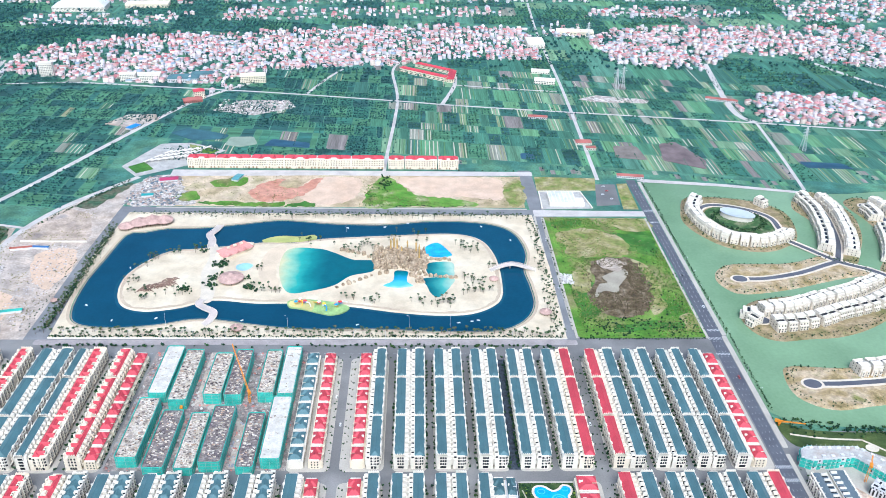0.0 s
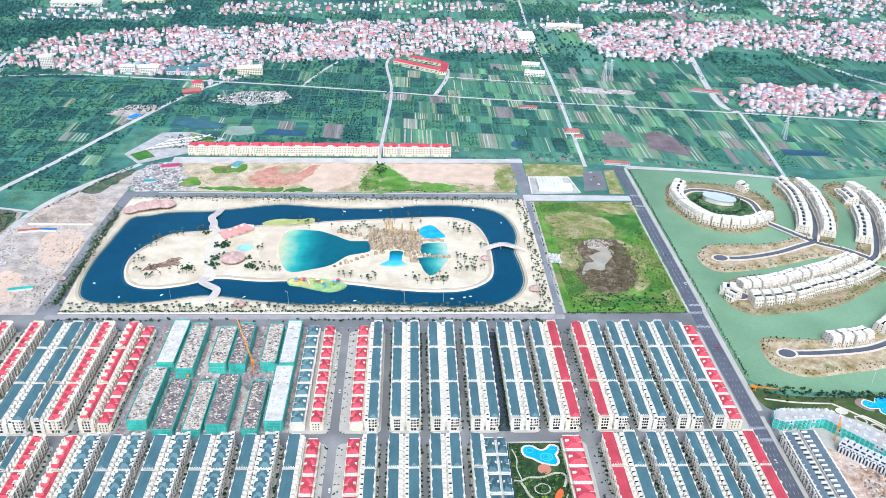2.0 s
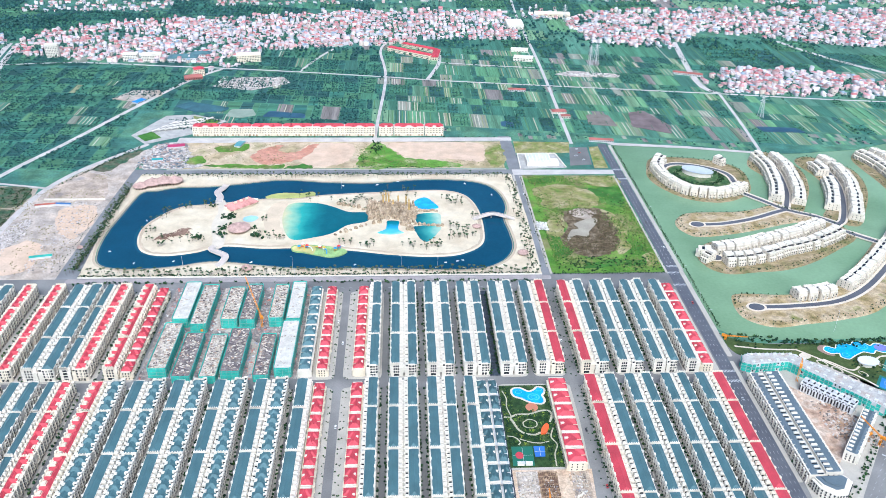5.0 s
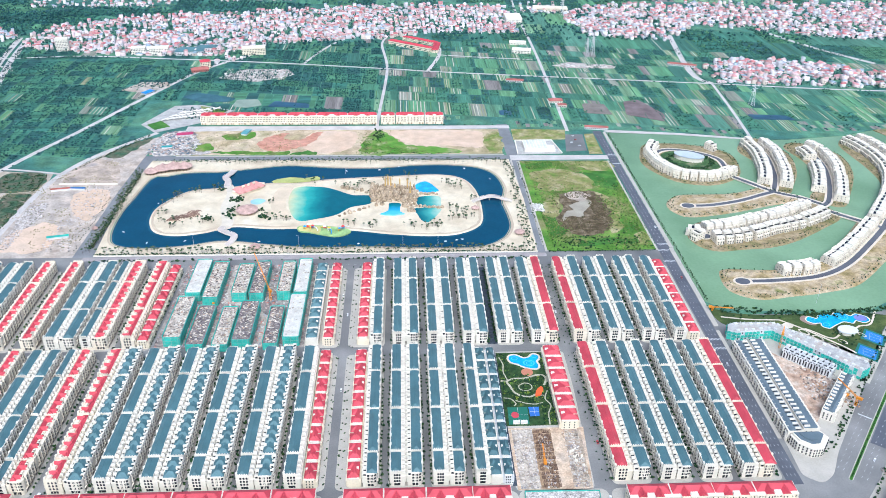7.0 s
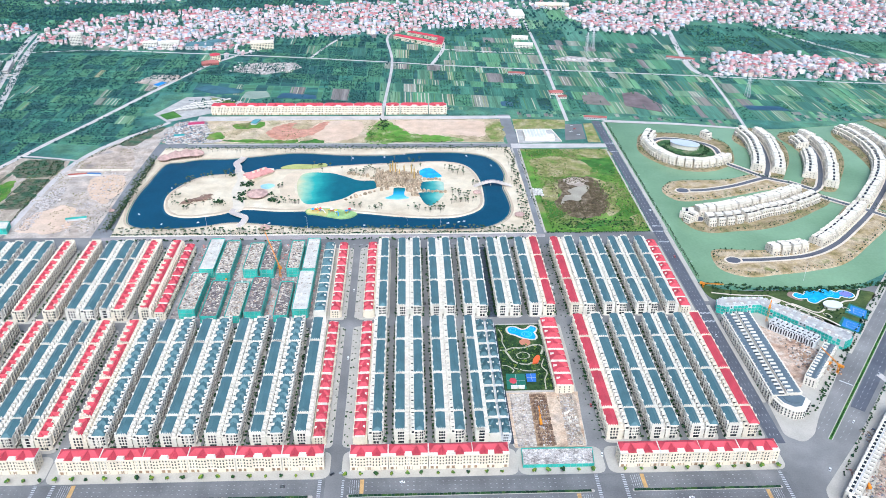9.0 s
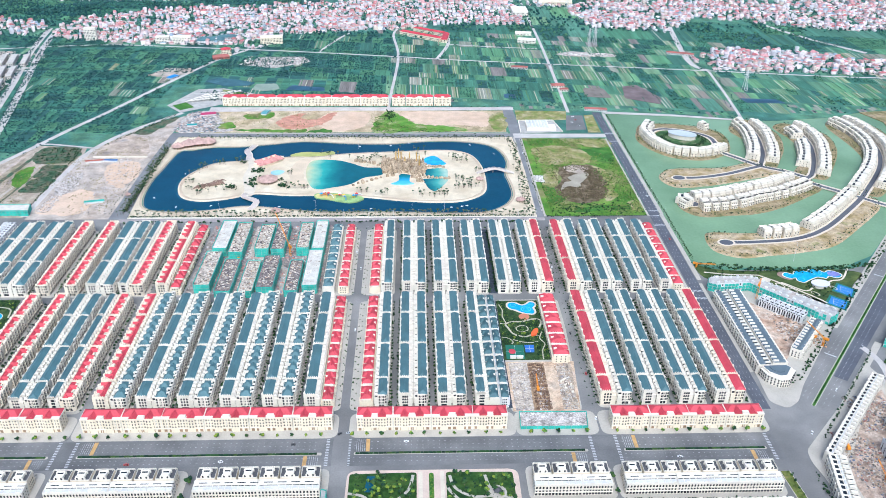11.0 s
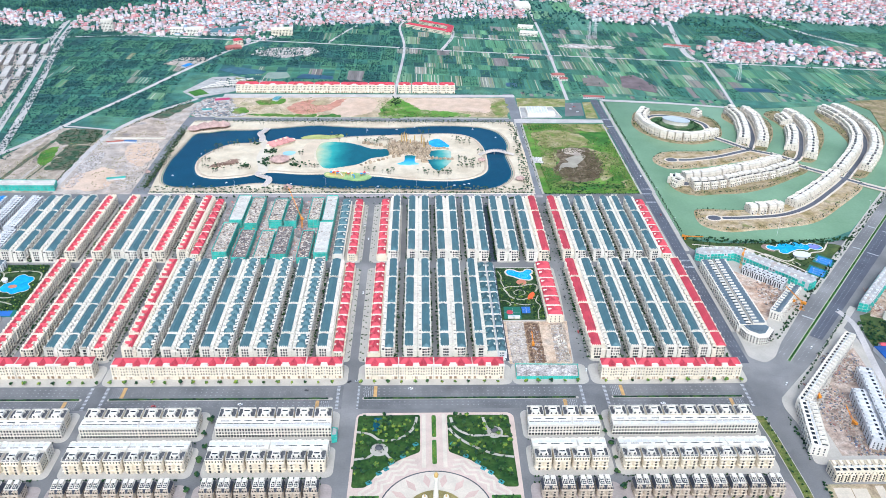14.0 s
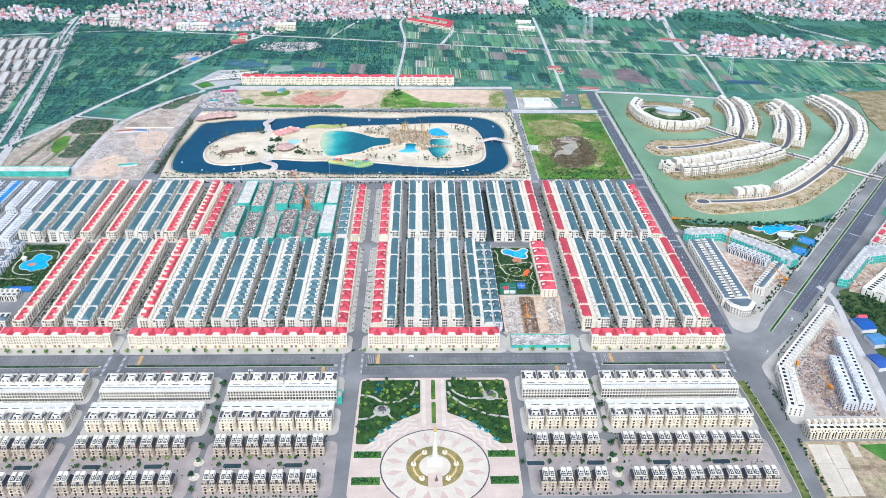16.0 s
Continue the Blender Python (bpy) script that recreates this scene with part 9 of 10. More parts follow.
for L_ in (LAWN_L, LAWN_R):
    s_ = 1 if L_ is LAWN_L else -1
    fx = lambda x: x if s_ > 0 else 2 * AX - x
    sheet("park_lawn", rounded(L_, 3), 0.3, blend("clipped_lawn", [(0.012, 0.042, 0.01), (0.03, 0.075, 0.014), (0.065, 0.115, 0.022)], 0.09, 6, 0.95, 0.6, 0.25) if s_ > 0 else bpy.data.materials["clipped_lawn"], depth=0.1, label="dark green lawn beside the plaza", category="lawn")
    paths = ([[(12, -305), (24, -308), (34, -316), (50, -314), (62, -302), (66, -285)], [(12, -340), (24, -337), (34, -328), (44, -340), (50, -346)]] if s_ > 0 else
             [[(12, -338), (30, -334), (50, -322), (62, -310), (68, -300)], [(66, -286), (62, -300), (48, -310), (30, -310), (14, -312)], [(36, -286), (33, -300), (27, -306)]])
    for pts in paths:
        sheet("park_path", ribbon(curve([(fx(x), y) for x, y in pts], 3, False), 2.6), 0.36 + 0.004 * len(pts), PAVE, depth=0.08, label="pale winding path in the lawn", category="path")
    cx, cy = (33, -328) if s_ > 0 else (fx(27), -306)
    sheet("garden_circle", [(cx + 8 * math.cos(a / 4), cy + 8 * math.sin(a / 4)) for a in range(25)], 0.41, PAVE, depth=0.1, label="round pale paved garden place", category="terrace")
    gz = thing("gazebo", "small dark-roofed round garden gazebo", "gazebo", "park gazebos")
    m = Mesh()
    m.cone(0, 0, 2.6, 4.2, 3.6, 0.2, 10)
    part("roof", m, DECK, gz)
    for k in range(6):
        m = Mesh()
        m.beam((3 * math.cos(k * 1.047), 3 * math.sin(k * 1.047), 0), (3 * math.cos(k * 1.047), 3 * math.sin(k * 1.047), 2.7), 0.15)
        part("post", m, WHITE, gz)
    gz.matrix_basis = pose(cx, cy, 0.4)
    for k in range(84):
        x, y = rr.uniform(13, 68.5), rr.uniform(-371, -284)
        if y > -331 - (69 - x) * 0.62:
            tree_at(fx(x), y, 0.3, rr.uniform(0.7, 1.35), LEAFY if k % 2 else LEAF, "plaza park trees")
    grove("lawn_shrubs", [(fx(x), y, 0.28, rr.uniform(1.0, 3.0)) for x, y in [(rr.uniform(14, 69), rr.uniform(-370, -286)) for _ in range(170)] if y > -331 - (69 - x) * 0.62], "dark shrubs scattered over the lawn")
    for x, y in ((44, -345), (34, -357), (26, -368), (54, -337), (65, -322), (40, -352)):
        kb = thing("teal_planter", "square teal garden planter on the lawn edge", "planter", "lawn planters")
        m = Mesh()
        m.box(-2.2, 2.2, -1.6, 1.6, 0, 1.2)
        part("box", m, mat("teal_planter_paint", (0.06, 0.25, 0.27), 0.6, 0.2) if "teal_planter_paint" not in bpy.data.materials else bpy.data.materials["teal_planter_paint"], kb)
        c_ = clump(31, 4, 0.8)
        c_.v = [(p[0] * 3.4, p[1] * 2.6, p[2] * 2 + 1.0) for p in c_.v]
        part("shrub", c_, LEAF, kb)
        kb.matrix_basis = pose(fx(x), y, 0.25, 0, 0, 35 * s_)
    for y0, y1 in ((-390, -382), (-422, -413)):
        a, b = sorted((fx(11), fx(35)))
        sheet("shrub_bed", [(a, y0), (b, y0), (b, y1), (a, y1)], 0.3, GRASS, depth=0.1, label="rectangular planted shrub bed", category="flower bed")
        grove("bed_shrubs", [(rr.uniform(a + 1, b - 1), rr.uniform(y0 + 1, y1 - 1), 0.28, rr.uniform(0.9, 2.4)) for _ in range(60)], "dense dark green shrubs in a bed")
for y0, y1 in ((-312, -283), (-346, -316)):
    sheet("axis_planter", rounded([(AX - 2, y0), (AX + 2, y0), (AX + 2, y1), (AX - 2, y1)], 1.8), 0.45, GRASS, depth=0.25, label="long planted bed on the axis", category="flower bed")
    grove("axis_shrubs", [(AX + rr.uniform(-1.4, 1.4), rr.uniform(y0 + 1, y1 - 1), 0.42, rr.uniform(0.8, 1.8)) for _ in range(50)], "clipped yellow-green shrubs on the axis", LEAFY)
for x0, x1 in ((70.5, 74), (AX + 7.5, AX + 11)):
    sheet("axis_paving", [(x0, -350), (x1, -350), (x1, -281), (x0, -281)], 0.225, PALEP, depth=0.02, label="pale paving strip along the axis", category="paving")

sheet("reflecting_pool", [(27, -286), (33.5, -286), (32.5, -304), (25.5, -304)], 0.4, mat("dark_pool_water", (0.02, 0.09, 0.14), 0.2, 0.15), depth=0.1, label="dark blue rectangular pool in the lawn", category="pool")
netted("netted_house_end", [(-9.4, -319), (-4.6, -318), (-4.6, -309), (-9.4, -308)], 8.5, CONC, "end of a terrace wrapped in green netting", "netted house ends")


# ---- western edge of the town ----
BLUESH = mat("blue_tarpaulin", (0.04, 0.2, 0.5), 0.5, 0.2)
for x0, x1, y0, y1, mt, lab in [(-514, -498, 72, 164, BLUESH, "unfinished terrace under blue tarpaulins"), (-488, -474, 78, 164, GREYW, "pale unfinished terrace with raw roof"), (-464, -449, 70, 164, GREYW, "pale unfinished terrace with raw roof"),
                                (-478, -462, -20, 62, GREYW, "pale unfinished terrace beside the garden"), (-458, -444, -12, 64, GREYW, "pale unfinished terrace beside the garden"), (-540, -524, 60, 164, GREYW, "pale unfinished terrace with raw roof")]:
    t = strip_block((x1, y0), (x1, y1), x1 - x0, 12, mt, lab, "unfinished_terrace", "western terraces", GREYW)
    pavement(x0 - 2, x1 + 3, y0 - 3, y1 + 2, 3)
netted("netted_block", [(-562, 206), (-452, 206), (-456, 226), (-562, 226)], 8, PALEDECK, "long low hall wrapped in green netting")
sheet("west_garden", rounded([(-440, -108), (-372, -108), (-376, -4), (-440, -4)], 6), 0.22, bpy.data.materials["garden_beds"], depth=0.2, label="planted green garden court with pool", category="garden")
WESTPOOL = curve([(-414, -57), (-412, -48), (-406, -43), (-405, -32), (-399, -27), (-393, -31), (-386, -33), (-383, -40), (-386, -48), (-381, -55), (-382, -63), (-389, -66), (-395, -70.5), (-402, -66), (-409, -65)], 2)
sheet("pool_rim", inset(WESTPOOL, -0.8), 0.3, PALEP, depth=0.06, label="pale rim round the garden pool", category="terrace")
sheet("west_pool", WESTPOOL, 0.34, POOLBLUE, depth=0.1, label="bright blue many-lobed garden pool", category="pool")
sheet("round_terrace", [(-401 + 5 * math.cos(a / 4), -54 + 4 * math.sin(a / 4)) for a in range(25)], 0.42, bpy.data.materials["terracotta_paving"], depth=0.1, label="round terracotta island in the pool", category="terrace")
ks = thing("garden_kiosk", "round white domed kiosk beside the pool", "kiosk")
m = Mesh()
m.cone(0, 0, 0, 3.2, 3.0, 3.0, 14)
part("wall", m, GREYW, ks)
m = Mesh()
m.cone(0, 0, 3.2, 4.4, 3.8, 2.6, 14)
m.cone(0, 0, 4.4, 5.2, 2.6, 0.6, 14)
part("roof", m, WHITE, ks)
ks.matrix_basis = pose(-414, -43, 0.25)
WW = ([(-436, -20), (-424, -24), (-420, -38), (-421, -54), (-417, -70), (-404, -78), (-390, -76)], [(-424, -24), (-410, -20), (-394, -19), (-380, -24), (-376, -40)], [(-430, -84), (-416, -88), (-402, -86), (-386, -92)], [(-434, -58), (-428, -66), (-430, -84)])
WS = []
for i, pts in enumerate(WW):
    ln = curve(pts, 2, False)
    WS += ln
    sheet("garden_path", ribbon(ln, 1.8), 0.3 + 0.003 * i, WALKC, depth=0.08, label="pale winding garden path", category="path")
WP = [(x, y, 0.2, rr.uniform(1.2, 3.6)) for x, y in [(rr.uniform(-424, -376), rr.uniform(-106, -6)) for _ in range(1100)] if not (-417 < x < -379 and -72 < y < -25) and min(math.hypot(x - a, y - b) for a, b in WS) > 2.6]
grove("west_shrubs", [p for i, p in enumerate(WP) if i % 5], "lush green shrubs of the western garden")
grove("west_shrubs", [p for i, p in enumerate(WP) if not i % 5], "yellow-green shrubs of the western garden", LEAFY)
for y0 in (-100, -80, -60, -40, -20):
    strip_block((-427, y0), (-427, y0 + 13), 11, 8.5, SLATE, "small white villa with a grey roof at the garden", "garden_villa", "western garden villas", GREYW)
sheet("court_base", [(-412, -103), (-375, -103), (-373, -117), (-412, -117)], 0.3, bpy.data.materials["green_court_base"], depth=0.2, label="green surround of the ball court", category="court")
sheet("ball_court", [(-404, -104.5), (-379, -104.5), (-378, -115.5), (-404, -115.5)], 0.33, bpy.data.materials["blue_court_paint"], depth=0.05, label="blue hard ball court beside the garden", category="court")
strip_block((-436, -136), (-384, -136), 14, 7, GREYW, "low white service building at the garden", "service_building", "western terraces")
strip_block((-440, -190), (-372, -190), 16, 9, SLATE, "white row-house strip at the western edge")
# streets' edge trees: dark small trees before the shop fronts
st = []
for a, b, y0, y1 in [(-307, -271, 0, 162), (-268, -236, 0, 162), (-229, -199, 0, 162), (52, 83, 0, 162), (89, 120, 0, 162), (126, 156, 0, 162), (162.5, 193, 0, 162), (198.5, 231, 0, 162), (243.5, 277, 0, 162),
                     (282, 312, 0, 162), (318, 347, 0, 162), (-441, -406, 0, 162), (-404, -370, 0, 162), (-361, -341, 0, 162), (-330, -310, 0, 162)]:
    for x in (a + 0.4, b - 0.4):
        st += [(x + rr.uniform(-0.4, 0.4), y0 + 4 + 5.6 * k + rr.uniform(-1.2, 1.2), 0.2, rr.uniform(2.6, 4.8)) for k in range(28) if rr.random() < 0.95]
for a, b, y0, y1 in [(-309, -276, -201, -13), (-273.5, -243, -201, -13), (-232.5, -196, -201, -13), (-193.5, -158, -201, -13), (-155, -119, 0, 0), (-116, -81, 0, 0), (-77, -41.5, 0, 0), (-37.5, -500, 0, 0), (500, 45, 0, 0),
                     (51, 82, 0, 0), (87.5, 118, 0, 0), (123.5, 500, 0, 0), (241.5, 276.5, 0, 0), (282, 312, 0, 0), (318, 347, 0, 0), (352, 386, 0, 0), (-364, -343, 0, 0), (-333, -312, 0, 0)]:
    for x in (a + 0.4, b - 0.4):
        if abs(x) < 450:
            st += [(x + rr.uniform(-0.4, 0.4), -196 + 5.6 * k + rr.uniform(-1.2, 1.2), 0.2, rr.uniform(2.6, 4.8)) for k in range(33) if rr.random() < 0.95]
for x in (-4.4, -3.2, 8, 11, 236, 240):
    st += [(x + rr.uniform(-0.4, 0.4), -196 + 11 * k + rr.uniform(-3, 3), 0.2, rr.uniform(1.4, 2.8)) for k in range(33) if not -13 < -196 + 11 * k < 2]
st += [(k * 7.0 - 330 + rr.uniform(-2, 2), 163 + rr.uniform(-0.5, 0.5), 0.1, rr.uniform(1.5, 3.5)) for k in range(103) if not -196 < k * 7 - 330 < -42 and rr.random() < 0.6]
st += [(252 + k * 3.2, 196.5 + rr.uniform(-0.6, 0.6), 0.1, rr.uniform(2.2, 4)) for k in range(43)]
st += [(k * 5.2 - 318 + rr.uniform(-2, 2), 182 + rr.uniform(-2.5, 2.5), 0.1, rr.uniform(3, 6)) for k in range(104) if not -200 < k * 5.2 - 318 < -40 or k % 3 == 0]
st += [(-270 + 12 * k, 641.5, 0.1, rr.uniform(2, 4)) for k in range(42)]
st += [(rr.choice((247.2, 391)), 215 + 7 * k, 0.1, rr.uniform(1.4, 2.6)) for k in range(38)]
st += [(154.6 + 9.4 * (k % 2) + rr.uniform(-1, 1), 5 + 1.9 * k, 0.2, rr.uniform(3, 5)) for k in range(80)]
grove("street_trees", st, "small dark green street trees before the shop fronts")
st = []
for pts, w in ((((-560, 60), (-590, 250), (-618, 400), (-652, 560), (-700, 780), (-757, 1010)), (-22, -3, 3, 22)),):
    for o in w:
        st += [(x, y, 0.1, rr.uniform(1.4, 2.6)) for x, y, a in along(list(pts), 13, o)]
grove("highway_trees", st, "rows of young trees along the dual carriageway")


def car(col):
    t = thing("car", "small parked car on the street", "car", "parked cars")
    b = Mesh()
    b.prism(rounded([(-2.2, -0.9), (2.2, -0.9), (2.2, 0.9), (-2.2, 0.9)], 0.4, 2), 0.3, 0.95)
    part("body", b, col, t)
    c = Mesh()
    c.hip(-1.5, 1.0, -0.8, 0.8, 0.95, 0.62, run=0.5, lip=0.02)
    part("cabin", c, GLASS, t)
    r = Mesh()
    r.box(-0.95, 0.45, -0.66, 0.66, 1.45, 1.58)
    part("roof", r, col, t)
    for x in (-1.35, 1.35):
        for y in (-0.85, 0.85):
            w = Mesh()
            w.beam((x, y - 0.12, 0.33), (x, y + 0.12, 0.33), 0.33, 10)
            part("wheel", w, GLASS, t)
    return t


CARS = [mat("car_paint_" + n, c, 0.3, 0.05, spec=0.6) for n, c in (("white", (0.8, 0.8, 0.8)), ("black", (0.03, 0.03, 0.035)), ("silver", (0.45, 0.46, 0.48)), ("red", (0.45, 0.04, 0.04)))]
for i, (x, y, a) in enumerate([(4, -70, 90), (0, -233, 40), (8, -232, 0), (236, 60, 90), (234, 92, 90), (235, -80, 92), (236, -216, 80), (239, -150, 90), (156, -196, 90), (300, -268, 180), (397, -40, 90), (401, 130, 90)] + [
                               (404, 260, 90), (399, 330, 90), (242, 300, 90), (243, 420, 90), (-100, -266, 180), (-40, -246, 0), (60, -244, 0), (-180, -268, 180), (430, -240, 60), (480, -180, 50), (540, -110, 50),
                               (-233, 100, 90), (-268, 60, 90), (85, 30, 90), (121, 90, 90), (-4, 100, 90), (3, 60, 90), (418, -330, 80),
                               (346, 560, 0), (354, 572, 0), (352, 588, 0), (356, 545, 0)]):
    k = i % 4 if i % 3 else 0
    place(("car", k), lambda: car(CARS[k]), pose(x, y, 0.06 if x < 390 else 0.09, 0, 0, a))
bus = thing("coach", "white coach on the asphalt street", "bus")
m = Mesh()
m.prism(rounded([(-5.5, -1.25), (5.5, -1.25), (5.5, 1.25), (-5.5, 1.25)], 0.4, 2), 0.4, 3.1)
part("body", m, CARS[0], bus)
m = Mesh()
m.box(-5.3, 5.3, -1.28, 1.28, 1.6, 2.5)
part("glazing", m, GLASS, bus)
bus.matrix_basis = pose(-236, -203, 0.06, 0, 0, 80)


def lamp_post(x, y, z, h=11):
    def build():
        t = thing("street_lamp", "tall pale street lamp with one arm", "street lamp", "street lamps")
        m = Mesh()
        m.cone(0, 0, 0, h, 0.16, 0.09, 6)
        part("pole", m, GREYW, t)
        m = Mesh()
        m.beam((0, 0, h - 0.1), (2.2, 0, h + 0.3), 0.08)
        m.box(1.6, 2.6, -0.2, 0.2, h + 0.2, h + 0.4, True)
        part("arm", m, GREYW, t)
        return t
    place(("lamp", h), build, pose(x, y, z, 0, 0, rnd.choice((0, 90, 180))))


for k in range(16):
    lamp_post(-300 + 34 * k, 195.6, 0.2)
    lamp_post(409.5, 100 + 32 * k, 0.08)
for x, y, h in ((-200, 221, 14), (-67, 217, 16), (65, 217, 16), (-21, 440, 14), (540, 70, 26), (690, 130, 22), (110, 220, 14)):
    lamp_post(x, y, 0.1, h)


# ---- fields, trees and villages ----
fr = random.Random(21)
# extra blue in the crop and soil colours stands in for haze
FIELD = [(0.07, 0.18, 0.12), (0.08, 0.2, 0.12), (0.11, 0.25, 0.13), (0.055, 0.15, 0.105), (0.14, 0.28, 0.14), (0.09, 0.2, 0.14), (0.17, 0.28, 0.16), (0.075, 0.18, 0.125), (0.11, 0.22, 0.135), (0.23, 0.24, 0.19), (0.21, 0.185, 0.17), (0.055, 0.14, 0.105)]
field_mat = mat("crop_field", FIELD[0], 0.95, 0.4, 0.05, 0.5, palette=FIELD, streak=(1.6, 0.06, 1.0))
grove_mat = mat("orchard_soil", FIELD[0], 0.95, 0.4, 0.05, 0.4, palette=[(0.04, 0.12, 0.1), (0.05, 0.15, 0.11), (0.065, 0.175, 0.11), (0.035, 0.1, 0.092), (0.08, 0.19, 0.105)], streak=(0.1, 1.2, 1.0))


def free(x, y):
    """Whether open farmland lies here (not town, lake or waste ground)."""
    if x < -345:
        edge = 215 + (-345 - x) * 0.15 if x > -450 else 240
        if x > -560 and y < 470 and x > -570 + (y - 384) * 0.0 and y < 384 + (x + 569) * 1.95 - 10 and y < 500:
            return False
        if x > -450 and y < 530 + (x + 384) * 1.2:
            return False
        return y > edge + 30 and not (-395 < x < -225 and 600 < y < 755)
    if x < 410:
        return y > 665 if x < 255 else y > 626
    return y > 632 - 0.27 * (x - 410) if x < 660 else y > 600 + max(0, (x - 860)) * 0.25


ROADS = [((-640, 250), (-569, 384)), ((-569, 384), (-422, 762)), ((-422, 762), (-298, 1019)), ((-900, 1010), (-419, 1037)), ((-419, 1035), (144, 944)), ((144, 944), (980, 822)), ((980, 822), (1400, 790)), ((22, 640), (35, 966)),
         ((35, 966), (21, 1180)), ((348, 612), (361, 1120)), ((361, 1120), (378, 1800)), ((655, 575), (686, 868)), ((686, 868), (704, 1233)), ((-560, 60), (-618, 400)), ((-618, 400), (-757, 1010)), ((119, 950), (150, 1160)),
         ((953, 1245), (1090, 1000)), ((-757, 1010), (-800, 1250))]


def near_road(x, y, d):
    for (ax, ay), (bx, by) in ROADS:
        t = max(0, min(1, ((x - ax) * (bx - ax) + (y - ay) * (by - ay)) / ((bx - ax) ** 2 + (by - ay) ** 2)))
        if math.hypot(x - ax - t * (bx - ax), y - ay - t * (by - ay)) < d:
            return True
    return False


VILLAGES = [([(-790, 1110), (-640, 1085), (-498, 1052), (-330, 1056), (-232, 1150), (-60, 1184), (20, 1190), (157, 1250), (345, 1240), (350, 1500), (200, 1530), (-100, 1500), (-350, 1440), (-560, 1400), (-760, 1290)], 1.0),
            ([(505, 1228), (600, 1190), (690, 1180), (800, 1330), (950, 1250), (1170, 1190), (1500, 1180), (1600, 1400), (1400, 1560), (900, 1560), (560, 1520), (470, 1400)], 0.95),
            ] + [([(672, 935), (694, 874), (782, 836), (977, 838), (1250, 806), (1300, 900), (1025, 942), (940, 1014), (782, 1020), (700, 1000)], 1.1),
            ([(-1000, 1150), (-830, 1130), (-800, 1240), (-1000, 1300)], 0.8), ([(370, 1450), (470, 1440), (480, 1560), (370, 1540)], 0.6),
            ([(-900, 1480), (-560, 1500), (-500, 1620), (-900, 1600)], 0.7), ([(-420, 1560), (-60, 1600), (300, 1640), (280, 1720), (-420, 1690)], 0.7), ([(500, 1640), (820, 1640), (1000, 1720), (600, 1760)], 0.85),
            ] + [([(1050, 1620), (1900, 1640), (1900, 1950), (1100, 1900)], 0.8), ([(-1300, 1700), (200, 1780), (900, 1860), (900, 2300), (-1300, 2200)], 0.6), ([(-330, 990), (-290, 1015), (-250, 1045), (-310, 1050)], 0.6)]


def inside_any(x, y, polys):
    for pts, d in polys:
        hit = False
        for a, b in zip(pts, pts[1:] + pts[:1]):
            if (a[1] > y) != (b[1] > y) and x < (b[0] - a[0]) * (y - a[1]) / (b[1] - a[1]) + a[0]:
                hit = not hit
        if hit:
            return d
    return 0


parcels, plots, orchard, orchard_e, strips, cover = Mesh(), Mesh(), [], [], Mesh(), set()
v = 230.0
while v < 2500:
    dv = fr.uniform(32, 75) if v < 1200 else fr.uniform(70, 160)
    u = -1500.0
    while u < 2100:
        du = fr.uniform(9, 34) if v < 1200 else fr.uniform(40, 120)
        cx, cy = u + du / 2, v + dv / 2 - 0.15 * (u + du / 2)
        if free(cx, cy) and free(cx - du / 2, cy - dv / 2) and free(cx + du / 2, cy - dv / 2) and not inside_any(cx, cy, VILLAGES):
            g = 0.8
            q = [(u + g, v + g), (u + du - g, v + g), (u + du - g, v + dv - g), (u + g, v + dv - g)]
            west = cx < 20
            kind = fr.random()
            cover.update((int(x // 8), int((y - 0.15 * x) // 8)) for x in np.arange(u, u + du, 4) for y in np.arange(v, v + dv, 4))
            woods = 0.93 if west else (0.26 if cy < 1000 else 0.5)
            (plots if kind < woods else parcels).poly(*[(x, y - 0.15 * x, 0.05) for x, y in q])
            if kind < woods:
                sx, sy = ((4.6, 8.0) if west else (6.0, 7.5)) if cy < 1100 else (9.5, 11.5)
                full = fr.choice((0.95, 0.9, 0.8, 0.5)) if west else 0.76
                y = v + 3
                while y < v + dv - 2:
                    x = u + 3
                    while x < u + du - 2:
                        wx, wy = x + fr.uniform(-1.2, 1.2), y - 0.15 * x + fr.uniform(-0.9, 0.9)
                        if not near_road(wx, wy, 8) and fr.random() < full and not (-352 < wx < -96 and 726 < wy < 820):
                            (orchard if wx < 20 else orchard_e).append((wx, wy, 0.0, fr.uniform(3.6, 7.4) if cy < 1100 else fr.uniform(7, 12)))
                        x += sx
                    y += sy
            elif kind > 0.72:
                edge = u + du - 1.5
                orchard_e += [(edge + fr.uniform(-0.8, 0.8), y - 0.15 * edge, 0.0, fr.uniform(1.8, 4.2)) for y in np.arange(v + 2, v + dv - 2, 3.6) if fr.random() < 0.7 and not near_road(edge, y - 0.15 * edge, 7)]
            if woods <= kind < woods + (0.04 if west else 0.34) and cy < 1150:
                n = fr.randint(2, 6)
                for k in range(n):
                    x = u + du * (k + 0.5) / n
                    if not near_road(x, v + dv / 2 - 0.15 * x, 12):
                        strips.poly(*[(a, b - 0.15 * a, 0.09) for a, b in ((x - 0.9, v + 2), (x + 0.9, v + 2), (x + 0.9, v + dv - 2), (x - 0.9, v + dv - 2))])
        u += du
    v += dv
